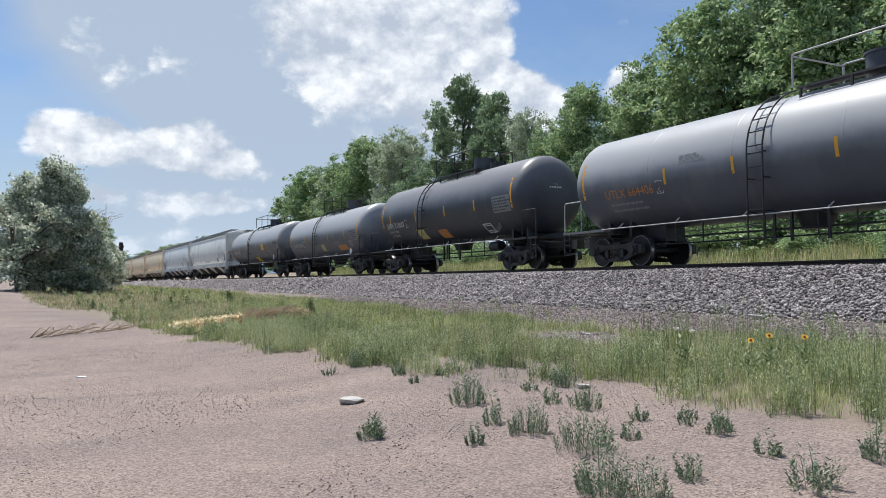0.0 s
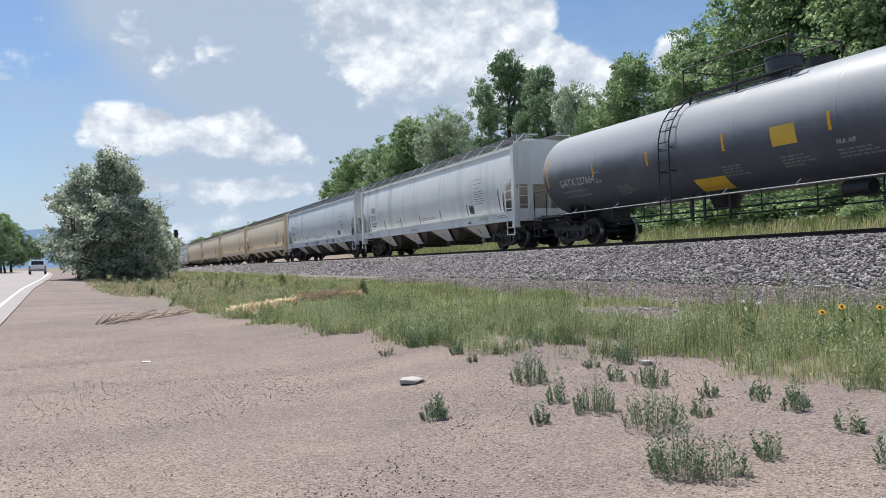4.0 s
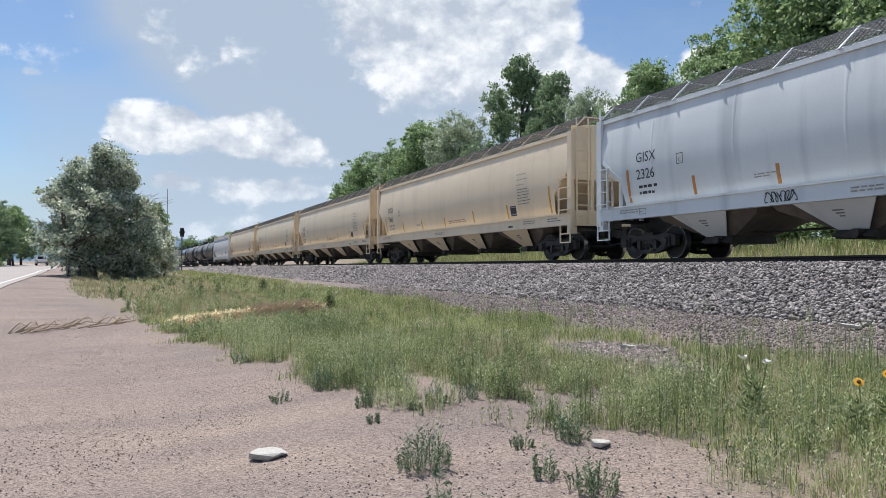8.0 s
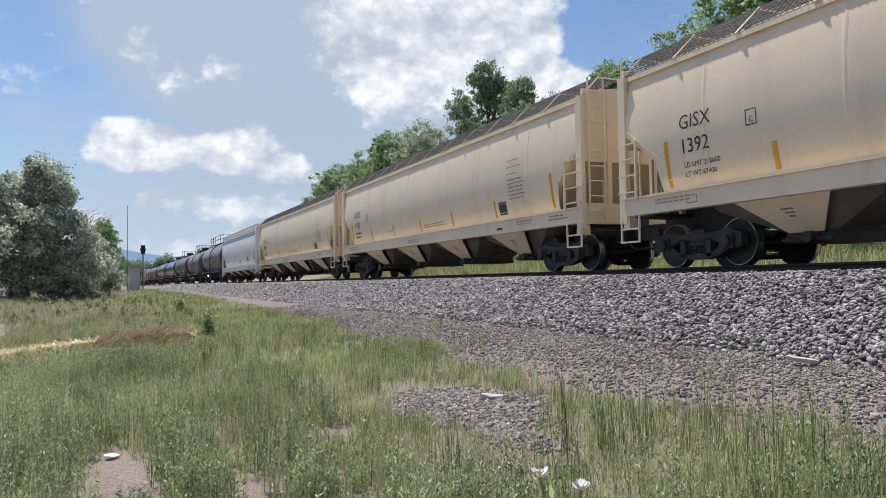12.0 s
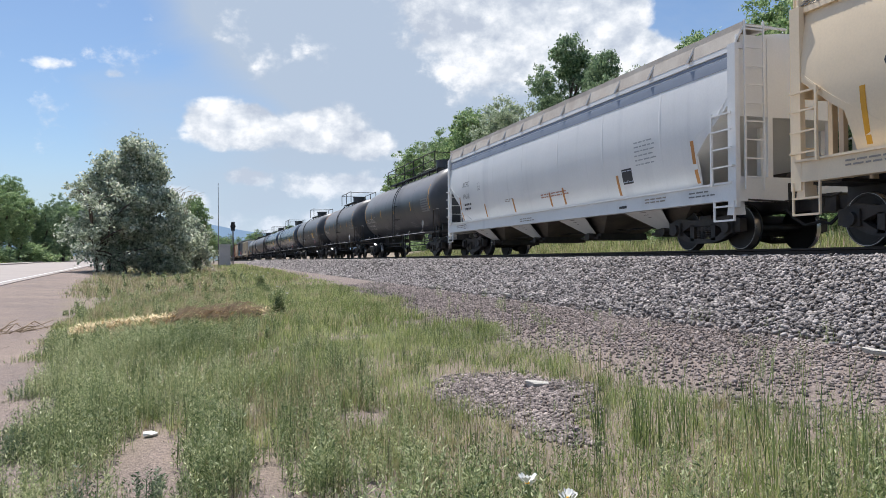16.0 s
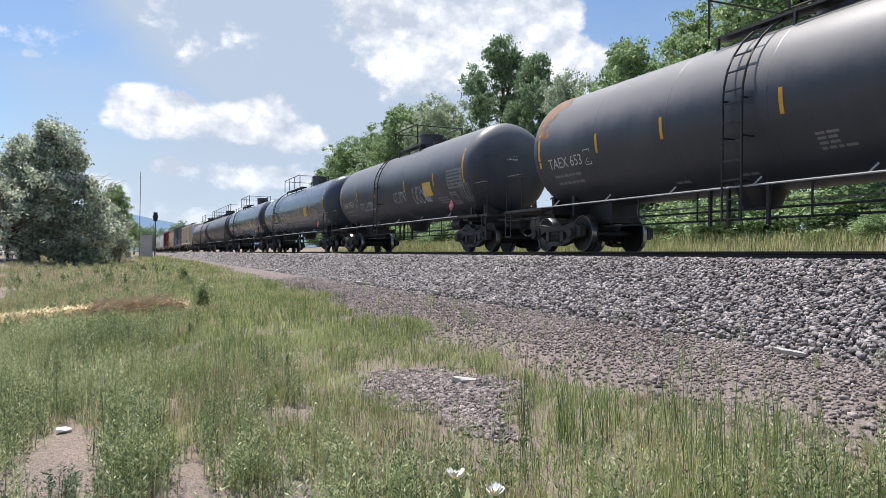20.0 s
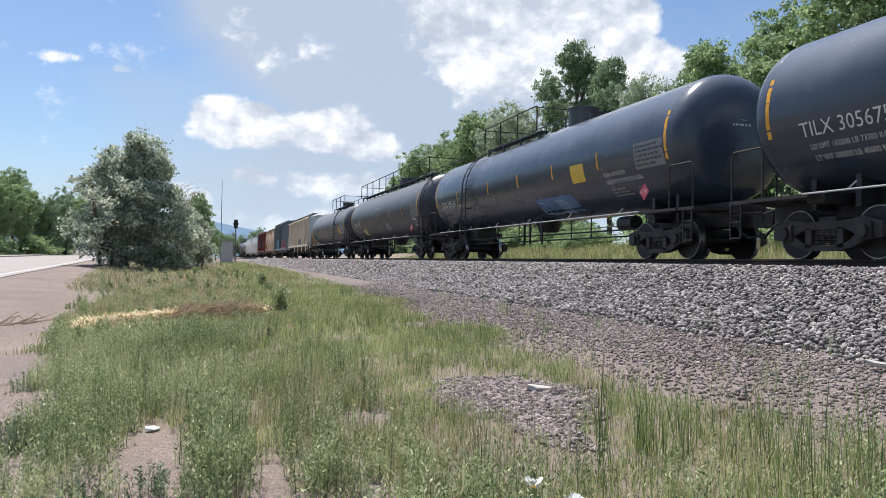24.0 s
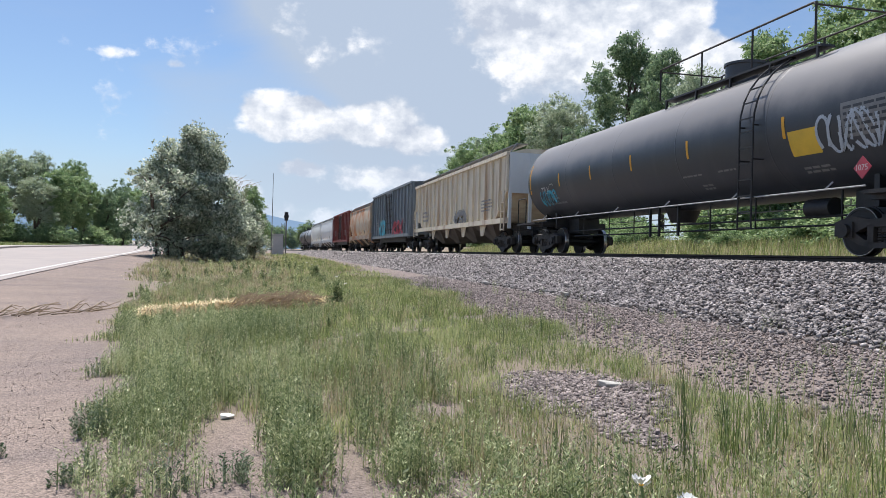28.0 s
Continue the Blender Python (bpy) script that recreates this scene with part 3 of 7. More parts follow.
def growth(x, y):
    """How thickly the grass strip is grown, 0 to 1."""
    x, y = np.asarray(x, float), np.asarray(y, float)
    west = np.interp(y, EDGE_Y, EDGE_X) + 0.16 * wave(x * 0 + 1, y, 1.7) + 0.1 * wave(y, x, 4.0)
    east = np.interp(y, [-30, 5, 12, 21, 31, 60, 300], [-7.0, -7.1, -7.0, -6.5, -6.2, -5.4, -5.2]) + 0.3 * wave(y, x, 0.8, 2.0)
    d = smooth01((x - west) / 0.5) * smooth01((east - x) / 0.9)
    # bare tongues of dirt that widen towards the lot, and patches of spilled stone
    for ax, ay, tilt, open_w in ((-11.82, 7.1, 0.05, 0.16), (-11.0, 5.9, 0.0, 0.13), (-10.5, 5.3, -0.1, 0.07)):
        down = np.clip(ay - y, 0, 2.6)
        mid = ax + tilt * down
        half = 0.06 + open_w * down
        d = d * (1 - 0.97 * smooth01(1.5 - np.abs(x - mid) / half) * smooth01((ay - y) / 0.25 + 0.5) * smooth01((y - 3.6) / 0.6))
    for cx, cy, rx, ry in ((-8.8, 6.85, 0.62, 1.15), (-9.03, 5.5, 0.2, 0.75), (-9.3, 12.0, 0.4, 0.28), (-10.2, 6.5, 0.22, 0.3), (-7.9, 13.5, 0.5, 0.4), (-12.9, 16.5, 1.0, 0.8), (-11.4, 16.8, 1.0, 0.7), (-10.5, 16.8, 0.5, 0.5)):
        d = d * (1 - 0.97 * smooth01(1.6 - 1.1 * np.hypot((x - cx) / rx, (y - cy) / ry)))
    return d


def spot(x, y, cx, cy, rx, ry):
    """A soft patch of the verge, 1 at its middle."""
    return np.exp(-((x - cx) / rx) ** 2 - ((y - cy) / ry) ** 2)


def weedy(x, y):
    """Where dark feathery weeds crowd out the grass."""
    return smooth01((-10.7 + 0.35 * wave(x, y, 1.3, 0.6) - x) / 1.4) * smooth01((15.8 - y) / 2)


def dryness(x, y):
    """The share of straw-coloured grass."""
    far = smooth01((y - 17) / 3) * smooth01((-9.6 - x) / 1.6)
    return np.clip(0.19 - 0.35 * spot(x, y, -8.9, 10.5, 1.4, 3.0) + 0.55 * spot(x, y, -10.55, 7.3, 0.75, 1.5) + 0.5 * spot(x, y, -9.9, 4.9, 1.0, 1.1) + 0.15 * spot(x, y, -7.4, 4.4, 0.9, 1.2) + 0.55 * far + 0.22 * wave(x, y, 1.7, 1.4), 0.04, 0.85)


def make_ground():
    xs = np.unique(np.concatenate([np.arange(-24, -4, 0.3), np.linspace(-70, -24, 40), np.linspace(-4, 30, 30), np.linspace(30, 200, 20), np.linspace(-300, -70, 20), [-2500, -1200, -600, 400, 900, 2500]]))
    ys = np.unique(np.concatenate([np.arange(-8, 40, 0.35), np.linspace(40, 120, 60), np.linspace(120, 400, 40), np.linspace(-80, -8, 20), [-2500, -900, -300, 600, 900, 1500, 2600, 4000]]))
    X, Y = np.meshgrid(xs, ys)
    near = np.exp(-np.hypot(X + 12, Y - 5) / 60)
    Z = land(X, Y) + (0.004 * wave(X, Y, 0.9) + 0.002 * wave(X, Y, 2.7, 1.0)) * near
    nx, ny = len(xs), len(ys)
    i = np.arange((ny - 1) * (nx - 1))
    a = i // (nx - 1) * nx + i % (nx - 1)
    tris = np.concatenate([np.stack([a, a + 1, a + nx + 1], 1), np.stack([a, a + nx + 1, a + nx], 1)])
    me = big_mesh("ground", np.stack([X, Y, Z], -1).reshape(-1, 3), tris, M["ground"])
    me.polygons.foreach_set("use_smooth", np.ones(len(tris), bool))
    soil = me.attributes.new("soil", "FLOAT", "POINT")
    g = growth(X, Y)
    g = np.maximum(g, ((X > 3.5) | (np.hypot(X + 40, Y - 60) > 400)).astype(float))
    g = np.maximum(g, smooth01((-32 - X - 0.06 * np.maximum(Y - 70, 0)) / 2))
    soil.data.foreach_set("value", (0.85 * g).astype(np.float32).ravel())
    grit = me.attributes.new("grit", "FLOAT", "POINT")
    east = np.interp(Y, [-30, 5, 12, 21, 31, 60, 300], [-7.0, -7.1, -7.0, -6.5, -6.2, -5.4, -5.2])
    grit.data.foreach_set("value", (smooth01((X - east + 0.9 + 0.35 * wave(Y, X, 1.1, 2.0)) / 0.8) * (X < 4)).astype(np.float32).ravel())
    tagged(new("ground", me), "pinkish dirt and gravel lot with grassy verge", "ground", kind="structure")


make_ground()


# the road, with kerb and painted edge line
ROAD_Y = [-40, 0, 30.6, 42.5, 64.5, 100, 140, 190, 260, 360]
ROAD_X = [-17.0, -18.6, -20.3, -20.9, -21.5, -23.5, -26.5, -34.0, -46.0, -66.0]


def road_x(y):
    return np.interp(y, ROAD_Y, ROAD_X)


def ribbon(offset_a, offset_b, lift_a, lift_b, y0=-40.0, y1=340.0, step=2.5, thick=0.06):
    """A strip along the road, between two offsets from its edge line."""
    m = Mesh(True)
    rings = []
    for y in np.arange(y0, y1 + 0.1, step):
        x = float(road_x(y))
        a, b = x + offset_a, x + offset_b
        za, zb = float(land(road_x(y), y)) + lift_a, float(land(road_x(y), y)) + lift_b
        rings.append([(a, y, za), (b, y, zb), (b, y, zb - thick), (a, y, za - thick)])
    return m.loft(rings)


def make_road():
    road = new("road", ribbon(-9.6, 0.55, 0.03, 0.035, thick=0.3).data("road", M["asphalt"]))
    tagged(road, "sun-bleached two-lane asphalt road bending away", "road", kind="structure")
    tagged(new("trim_edge_line", ribbon(-0.07, 0.07, 0.041, 0.041, thick=0.006).data("edge_line", M["line"])), "white painted road edge line", "road marking", kind="structure")
    tagged(new("kerb", ribbon(-9.95, -9.6, 0.17, 0.17, thick=0.4).data("kerb", M["kerb"])), "low concrete kerb along the far road edge", "kerb", kind="structure")
    tagged(new("pavement", ribbon(-12.2, -9.95, 0.15, 0.15, thick=0.35).data("pavement", M["kerb"])), "pale concrete pavement behind the kerb", "pavement", kind="structure")


make_road()


# track: ballast bed, rails and ties
def along(profile, y0, y1, step):
    """A skin whose cross-section (x, z) follows the track's bend."""
    return [[(x + float(bend(y)), y, z) for x, z in profile] for y in np.arange(y0, y1 + 0.01, step)]


BED = [(-5.0, -1.16), (-4.2, -1.03), (-2.1, -0.32), (-1.75, -0.25), (1.75, -0.25), (2.2, -0.32), (4.2, -1.0), (4.2, -1.6), (-5.0, -1.6)]


def make_track():
    bed = tagged(new("ballast_bed", Mesh(False).loft(along(BED, -60, 420, 4.0)).data("ballast_bed", M["ballast"])), "grey crushed stone track bed with sloping shoulder", "ballast", kind="structure")
    head = [(-0.036, 0), (0.036, 0), (0.036, -0.04), (0.01, -0.055), (0.01, -0.15), (0.07, -0.165), (0.07, -0.175), (-0.07, -0.175), (-0.07, -0.165), (-0.01, -0.15), (-0.01, -0.055), (-0.036, -0.04)]
    for side in (-0.755, 0.755):
        tagged(new("rail", Mesh(False).loft(along([(x + side, z) for x, z in head], -60, 420, 4.0)).data("rail", M["rail"])), "dark rusty steel rail with worn head", "rail", "rails of the track", "structure")
    tie = Mesh().box(-1.3, 1.3, -0.13, 0.13, -0.36, -0.165, 0.015).data("tie", M["tie"])
    far = Mesh()
    for i in range(560):
        y = -30 + i * 0.61
        if -4 <= y < 170:
            ob = new("tie", tie)
            ob.parent = bed
            ob.location = (float(bend(y)), y, 0)
        else:
            far.box(-1.3 + float(bend(y)), 1.3 + float(bend(y)), y - 0.13, y + 0.13, -0.36, -0.165)
    tagged(part("ties", far, M["tie"], bed), kind="stuff")
    return bed


ballast_bed = make_track()


# the train: every car's own space has y along the car, x across, z up from the rail head
SPEED = 11.9
TRUCK_FRAME = [(-1.22, 0.62), (-1.22, 0.36), (-0.98, 0.36), (-0.62, 0.20), (-0.30, 0.14), (0.30, 0.14), (0.62, 0.20), (0.98, 0.36), (1.22, 0.36), (1.22, 0.62), (0.85, 0.72), (0.40, 0.66), (-0.40, 0.66), (-0.85, 0.72)]
spinning = []


def truck_data():
    d = {}
    w = Mesh(True)
    for s in (-1, 1):
        w.disc((s * 0.755, 0, 0), 0.450, 0.128, 0, 32)
        w.disc((s * 0.675, 0, 0), 0.485, 0.03, 0, 32)
        rim = [[(s * x, r * math.cos(a), r * math.sin(a)) for x, r in ((0.822, 0.44), (0.826, 0.456), (0.826, 0.40), (0.80, 0.375))] for a in np.linspace(0, 2 * math.pi, 33)]
        w.loft(rim, closed=False, caps=False)
        w.disc((s * 0.83, 0, 0), 0.22, 0.05, 0, 24, 0.16)
        w.disc((s * 0.86, 0, 0), 0.14, 0.10, 0, 16)
        for k in range(6):
            a = k * math.pi / 3
            w.disc((s * 0.915, 0.06 * math.cos(a), 0.06 * math.sin(a)), 0.018, 0.03, 0, 6)
    w.disc((0, 0, 0), 0.085, 1.9, 0, 12)
    d["wheelset"] = w.data("wheelset", M["wheel"])
    for s in (-1, 1):
        tr = Mesh(True).loft([[(s * x, r * math.cos(a), r * math.sin(a)) for x, r in ((0.69, 0.452), (0.69, 0.458), (0.815, 0.457), (0.829, 0.448), (0.829, 0.440))] for a in np.linspace(0, 2 * math.pi, 33)], closed=False, caps=False)
        d["tread", s] = tr.data("tread", M["tread"])
    for side in (-1, 1):
        f = Mesh(False)
        x0, x1 = side * 0.93, side * 1.10
        f.slab(TRUCK_FRAME[:3] + [(-0.72, 0.42), (-0.45, 0.52), (0.45, 0.52), (0.72, 0.42)] + TRUCK_FRAME[7:], x0, x1)
        f.slab([(-0.98, 0.36), (-0.62, 0.20), (-0.30, 0.14), (0.30, 0.14), (0.62, 0.20), (0.98, 0.36), (0.72, 0.42), (0.50, 0.29), (0.26, 0.24), (-0.26, 0.24), (-0.50, 0.29), (-0.72, 0.42)], x0, x1)
        for y in (-0.36, 0.36):
            f.box(min(x0, x1), max(x0, x1), y - 0.07, y + 0.07, 0.2, 0.55)
        for y in (-0.2, -0.07, 0.07, 0.2):
            for z in range(6):
                f.disc((side * 1.02, y, 0.26 + z * 0.045), 0.055, 0.025, 2, 8)
        for y in (-0.89, 0.89):
            f.box(min(x0, side * 1.16), max(x0, side * 1.16), y - 0.17, y + 0.17, 0.33, 0.62, 0.02)
            f.disc((side * 1.17, y, 0.46), 0.12, 0.10, 0, 14)
        d["frame", side] = f.data("side_frame", M["gear"])
    b = Mesh().box(-1.05, 1.05, -0.22, 0.22, 0.42, 0.74, 0.03)
    b.box(-0.5, 0.5, -0.3, 0.3, 0.74, 0.86)
    for y in (-0.5, 0.5):
        b.box(-0.95, 0.95, y - 0.05, y + 0.05, 0.3, 0.4)
    d["bolster"] = b.data("bolster", M["gear"])
    return d


TRUCK = truck_data()


def add_trucks(car, y):
    for s in (-1, 1):
        bolster = part("truck_bolster", TRUCK["bolster"], None, car, "dark cast steel truck bolster", (0, s * y, 0))
        for side in (-1, 1):
            part("side_frame", TRUCK["frame", side], None, bolster)
        for k in (-0.89, 0.89):
            wheelset = part("wheelset", TRUCK["wheelset"], None, car, "worn steel wheels on an axle", (0, s * y + k, 0.457))
            for side in (-1, 1):
                part("tread", TRUCK["tread", side], None, wheelset, "polished steel tread")
            spinning.append((wheelset, s * y + k))


def add_coupler(car, half, gap):
    """Drawbar, knuckle, hose and cut lever at both ends."""
    for s in (-1, 1):
        c = Mesh(False)
        y0, y1 = half - 0.5, half + gap
        c.box(-0.1, 0.1, min(s * y0, s * y1), max(s * y0, s * y1), 0.74, 0.98)
        c.box(-0.2, 0.17, min(s * (y1 - 0.3), s * y1), max(s * (y1 - 0.3), s * y1), 0.68, 1.04, 0.03)
        part("coupler", c, M["gear"], car, "rusty knuckle coupler")
        h = Mesh(True).tube([(-0.35, s * (half - 0.1), 0.8), (-0.38, s * (half + 0.15), 0.6), (-0.35, s * (half + 0.4), 0.45), (-0.3, s * (y1 + 0.02), 0.5)], 0.03)
        part("air_hose", h, M["rubber"], car)
        part("cut_lever", Mesh(True).tube([(-1.4, s * (half + 0.1), 0.95), (-0.6, s * (half + 0.14), 0.92), (-0.2, s * (half + 0.3), 1.02)], 0.02), M["gear"], car)


def write_on(car, text, y, z, size, surf, material, name="lettering", lean=0.0, label=""):
    """Stencilled words on the near side, that start at y and run towards the head of the train."""
    cu = bpy.data.curves.new("stencil", "FONT")
    cu.body, cu.size, cu.resolution_u = text, size, 2
    ob = bpy.data.objects.new("stencil", cu)
    scene.collection.objects.link(ob)
    bpy.context.view_layer.update()
    me = bpy.data.meshes.new_from_object(ob.evaluated_get(bpy.context.evaluated_depsgraph_get()))
    bpy.data.objects.remove(ob)
    bpy.data.curves.remove(cu)
    for v in me.vertices:
        u, w = v.co.x, v.co.y
        px, pz = surf(z + w)
        v.co = (px - 0.008, y - u, pz)
    me.materials.clear()
    me.materials.append(material)
    return part(name, me, None, car, label)


def patch(surf, y0, y1, z0, z1, rows=5, lift=0.006):
    """A sheet that follows the near side."""
    m = Mesh(True)
    m.loft([[(surf(z0 + (z1 - z0) * i / rows)[0] - lift, y, surf(z0 + (z1 - z0) * i / rows)[1]) for i in range(rows + 1)] for y in (y0, y1)], closed=False, caps=False)
    return m


def bars(car, surf, y, z, width, lines, material, h=0.045, pitch=0.085, seed=1):
    """Rows of small unreadable stencil, as bars broken like words."""
    r = random.Random(seed)
    m = Mesh(False)
    for i in range(lines):
        u, zz = 0.0, z - i * pitch
        end = width * r.uniform(0.6, 1.0)
        while u < end:
            w = r.uniform(0.08, 0.24)
            a, b = surf(zz), surf(zz + h)
            m.add([(a[0] - 0.007, y - u, a[1]), (a[0] - 0.007, y - u - w, a[1]), (b[0] - 0.007, y - u - w, b[1]), (b[0] - 0.007, y - u, b[1])], [(0, 1, 2, 3)])
            u += w + 0.04
    return tagged(part("small_stencil", m, material, car), kind="stuff")


def frame_on(surf, y0, y1, z0, z1, w=0.018):
    """A thin painted outline on the near side."""
    m = Mesh(False)
    for a, b, c, d in ((y0, y1, z0, z0 + w), (y0, y1, z1 - w, z1), (y0, y0 + w, z0, z1), (y1 - w, y1, z0, z1)):
        p, q = surf(c), surf(d)
        m.add([(p[0] - 0.007, a, p[1]), (p[0] - 0.007, b, p[1]), (q[0] - 0.007, b, q[1]), (q[0] - 0.007, a, q[1])], [(0, 1, 2, 3)])
    return m


def stripe(car, surf, y, z0, z1, w=0.11, material=None):
    part("reflector_stripe", patch(surf, y - w / 2, y + w / 2, z0, z1, 4), material or M["yellow"], car, "yellow reflective stripe")


def scrawl(car, surf, y, z, w, h, material, seed, r=0.022, strokes=7, name="graffiti", label="scrawled spray paint tag"):
    """Looping spray-can strokes that follow the side."""
    rnd = random.Random(seed)
    m = Mesh(False)
    for k in range(strokes):
        u0 = w * k / strokes
        ph, fr = rnd.uniform(0, 6), rnd.uniform(0.8, 1.6)
        pts = []
        for i in range(13):
            t = i / 12
            u = u0 + w / strokes * (0.9 * t + 0.5 * math.sin(ph + fr * 6.3 * t))
            v = z + h * (0.5 + 0.48 * math.sin(ph * 1.7 + fr * 4.5 * t))
            px, pz = surf(v)
            pts.append((px - 0.008, y - u, pz))
        for a, b in zip(pts, pts[1:]):
            d = Vector(b) - Vector(a)
            n = Vector((0, -d.z, d.y)).normalized() * r
            m.add([Vector(a) - n, Vector(b) - n, Vector(b) + n, Vector(a) + n], [(0, 1, 2, 3)])
    return part(name, m, material, car, label)


def new_car(name, label, category="rail car"):
    return thing(name, label, category, "cars of the passing freight train")


# ---- tank cars
def tank_surf(R, zc):
    def surf(z):
        k = max(-0.985, min(0.985, (z - zc) / R))
        return -math.sqrt(1 - k * k) * R, z
    return surf


def tank_car(s):
    """s: length over couplers, radius, centre height, paint, label, rail style, marks."""
    L, R, zc = s["L"], s["R"], s["zc"]
    half = L / 2 - 0.62
    car = new_car("tank_car", s["label"])
    shell = Mesh(True)
    rings, head, sides = [], R * 0.46, 56
    ends = [(head * math.sin(a) ** 0.8, math.cos(a) ** 0.8) for a in np.linspace(0, math.pi / 2 * 0.99, 13)]
    y_cyl = half - 0.25 - head - s.get("inset", 0.0)
    line = [(-y_cyl - dy, k) for dy, k in reversed(ends)] + [(y, 1.0) for y in np.linspace(-y_cyl * 0.75, y_cyl * 0.75, 5)] + [(y_cyl + dy, k) for dy, k in ends]
    for y, k in line:
        rings.append([(R * k * math.cos(2 * math.pi * j / sides), y, zc + R * k * math.sin(2 * math.pi * j / sides)) for j in range(sides)])
    part("tank_shell", shell.loft(rings), M[s["paint"]], car, s.get("shell_label", ""))
    for y in [y_cyl * q for q in (-1, -0.6, -0.2, 0.2, 0.6, 1)]:
        seam = Mesh(True).loft([[(-(R + dr) * math.cos(a), yy, zc + (R + dr) * math.sin(a)) for a in np.linspace(-1.5, 4.64, 40)] for yy, dr in ((y - 0.03, 0.001), (y - 0.012, 0.006), (y + 0.012, 0.006), (y + 0.03, 0.001))], closed=False, caps=False)
        part("weld_seam", seam, M[s["paint"]], car)
    surf = tank_surf(R, zc)
    ty = half - 2.0
    # stub sills, saddles and end platforms
    for e in (-1, 1):
        b = Mesh()
        ys = sorted((e * (half + 0.05), e * (ty - 1.5)))
        b.box(-0.38, 0.38, ys[0], ys[1], 0.72, 1.28)
        part("stub_sill", b, M["black"], car)
        sd = Mesh()
        for yy in (ty - 0.5, ty + 0.5):
            sd.slab([(e * (yy - 0.06), 0.9), (e * (yy + 0.06), 0.9), (e * (yy + 0.06), zc - R * 0.8), (e * (yy - 0.06), zc - R * 0.8)], -0.85, 0.85)
        sd.box(-1.28, 1.28, min(e * (ty - 0.2), e * (ty + 0.2)), max(e * (ty - 0.2), e * (ty + 0.2)), 0.98, 1.16)
        part("saddle", sd, M["black"], car)
        pf = Mesh()
        ys = sorted((e * (half + 0.05), e * (half - 0.95)))
        pf.box(-1.5, 1.5, ys[0], ys[1], 1.06, 1.13)
        ys = sorted((e * (half - 0.55), e * (half - 2.1)))
        pf.box(-1.55, -1.2, ys[0], ys[1], 1.06, 1.13)
        part("end_platform", pf, M["grate" if s.get("rails") == "grey" else "gear"], car)
        for x in (-1.48, 1.48):
            y0, y1 = e * (half - 0.9), e * (half - 0.02)
            hr = Mesh(True).tube([(x, y0, 1.1), (x, y0, 2.02), (x, y0 + e * 0.06, 2.1), (x, y1 - e * 0.06, 2.1), (x, y1, 2.02), (x, y1, 1.1)], 0.022, 6)
            part("end_handrail", hr, M["grey_line" if s.get("rails") == "grey" else "gear"], car)
        st = Mesh()
        for yy in (half - 0.32, half - 0.02):
            st.bar((-1.5, e * yy, 1.06), (-1.5, e * yy, 0.38), 0.03)
        for z in (0.4, 0.72):
            st.bar((-1.5, e * (half - 0.32), z), (-1.5, e * (half - 0.02), z), 0.04, 0.03)
        part("sill_step", st, M["black"], car)
    add_trucks(car, ty)
    add_coupler(car, half, 0.62)
    # long handrail on brackets along each side
    y1 = half - 2.0
    for x in (-1, 1):
        hz = s.get("hz", 1.12)
        part("side_handrail", Mesh(True).tube([(x * (R + 0.06), -y1, hz), (x * (R + 0.06), y1, hz)], 0.018, 6), M["grey_line"], car, "pale steel handrail along the tank")
        for y in np.linspace(-y1 * 0.88, y1 * 0.88, 6):
            part("handrail_bracket", Mesh().bar((x * (R + 0.06), y, hz), (x * R * 0.98, y - 0.1, hz + 0.14), 0.028), M["grey_line"], car)
    # brake pipes, rods and hangers underneath
    ug = Mesh(True)
    for z, x in ((0.62, -0.5), (0.80, -0.55), (0.88, 0.4)):
        ug.tube([(x, -ty + 1.4, z), (x, ty - 1.4, z)], 0.024, 6)
    rnd = random.Random(int(L * 10))
    for y in np.linspace(-ty + 1.8, ty - 1.8, 7):
        yy = y + rnd.uniform(-0.5, 0.5)
        ug.bar((-0.52, yy, 0.6), (-0.52, yy, zc - R + 0.16), 0.028)
    for y in (-0.5, 0.5, 1.0):
        ug.bar((-0.6, y, 0.5), (-0.6, y, zc - R + 0.25), 0.06)
    part("brake_piping", ug, M["black"], car)
    part("bottom_valve", Mesh(True).disc((0, 0.25, zc - R - 0.12), 0.34, 0.4, 2, 18, 0.5), M["black"], car)
    part("brake_cylinder", Mesh(True).disc((-0.45, -ty + 2.3, 0.98), 0.2, 0.7, 1, 18), M["black"], car)
    # middle ladder, bent over the shoulder to the top
    ly, lw = s.get("ladder", 0.3), 0.23
    ld = Mesh(True)
    arc = [(-(R + 0.12), 0.52), (-(R + 0.12), zc)] + [(-(R + 0.12) * math.cos(a), zc + (R + 0.12) * math.sin(a)) for a in np.linspace(0.15, 1.35, 7)]
    for yy in (ly - lw, ly + lw):
        ld.tube([(x, yy, z) for x, z in arc], 0.022, 6)
    z = 0.56
    while z < zc:
        ld.bar((arc[0][0], ly - lw, z), (arc[0][0], ly + lw, z), 0.026)
        z += 0.34
    for a in np.arange(0.1, 1.3, 0.22):
        p = (-(R + 0.12) * math.cos(a), zc + (R + 0.12) * math.sin(a))
        ld.bar((p[0], ly - lw, p[1]), (p[0], ly + lw, p[1]), 0.026)
    for z in (1.2, 2.0, zc):
        for yy in (ly - lw, ly + lw):
            ld.bar((arc[0][0], yy, z), (-R * 0.9, yy, z), 0.03)
    part("ladder", ld, M["black"], car)
    # top platform, railing, manway and valve housing
    top = zc + R
    p0, p1 = s.get("platform", (-1.4, 1.8))
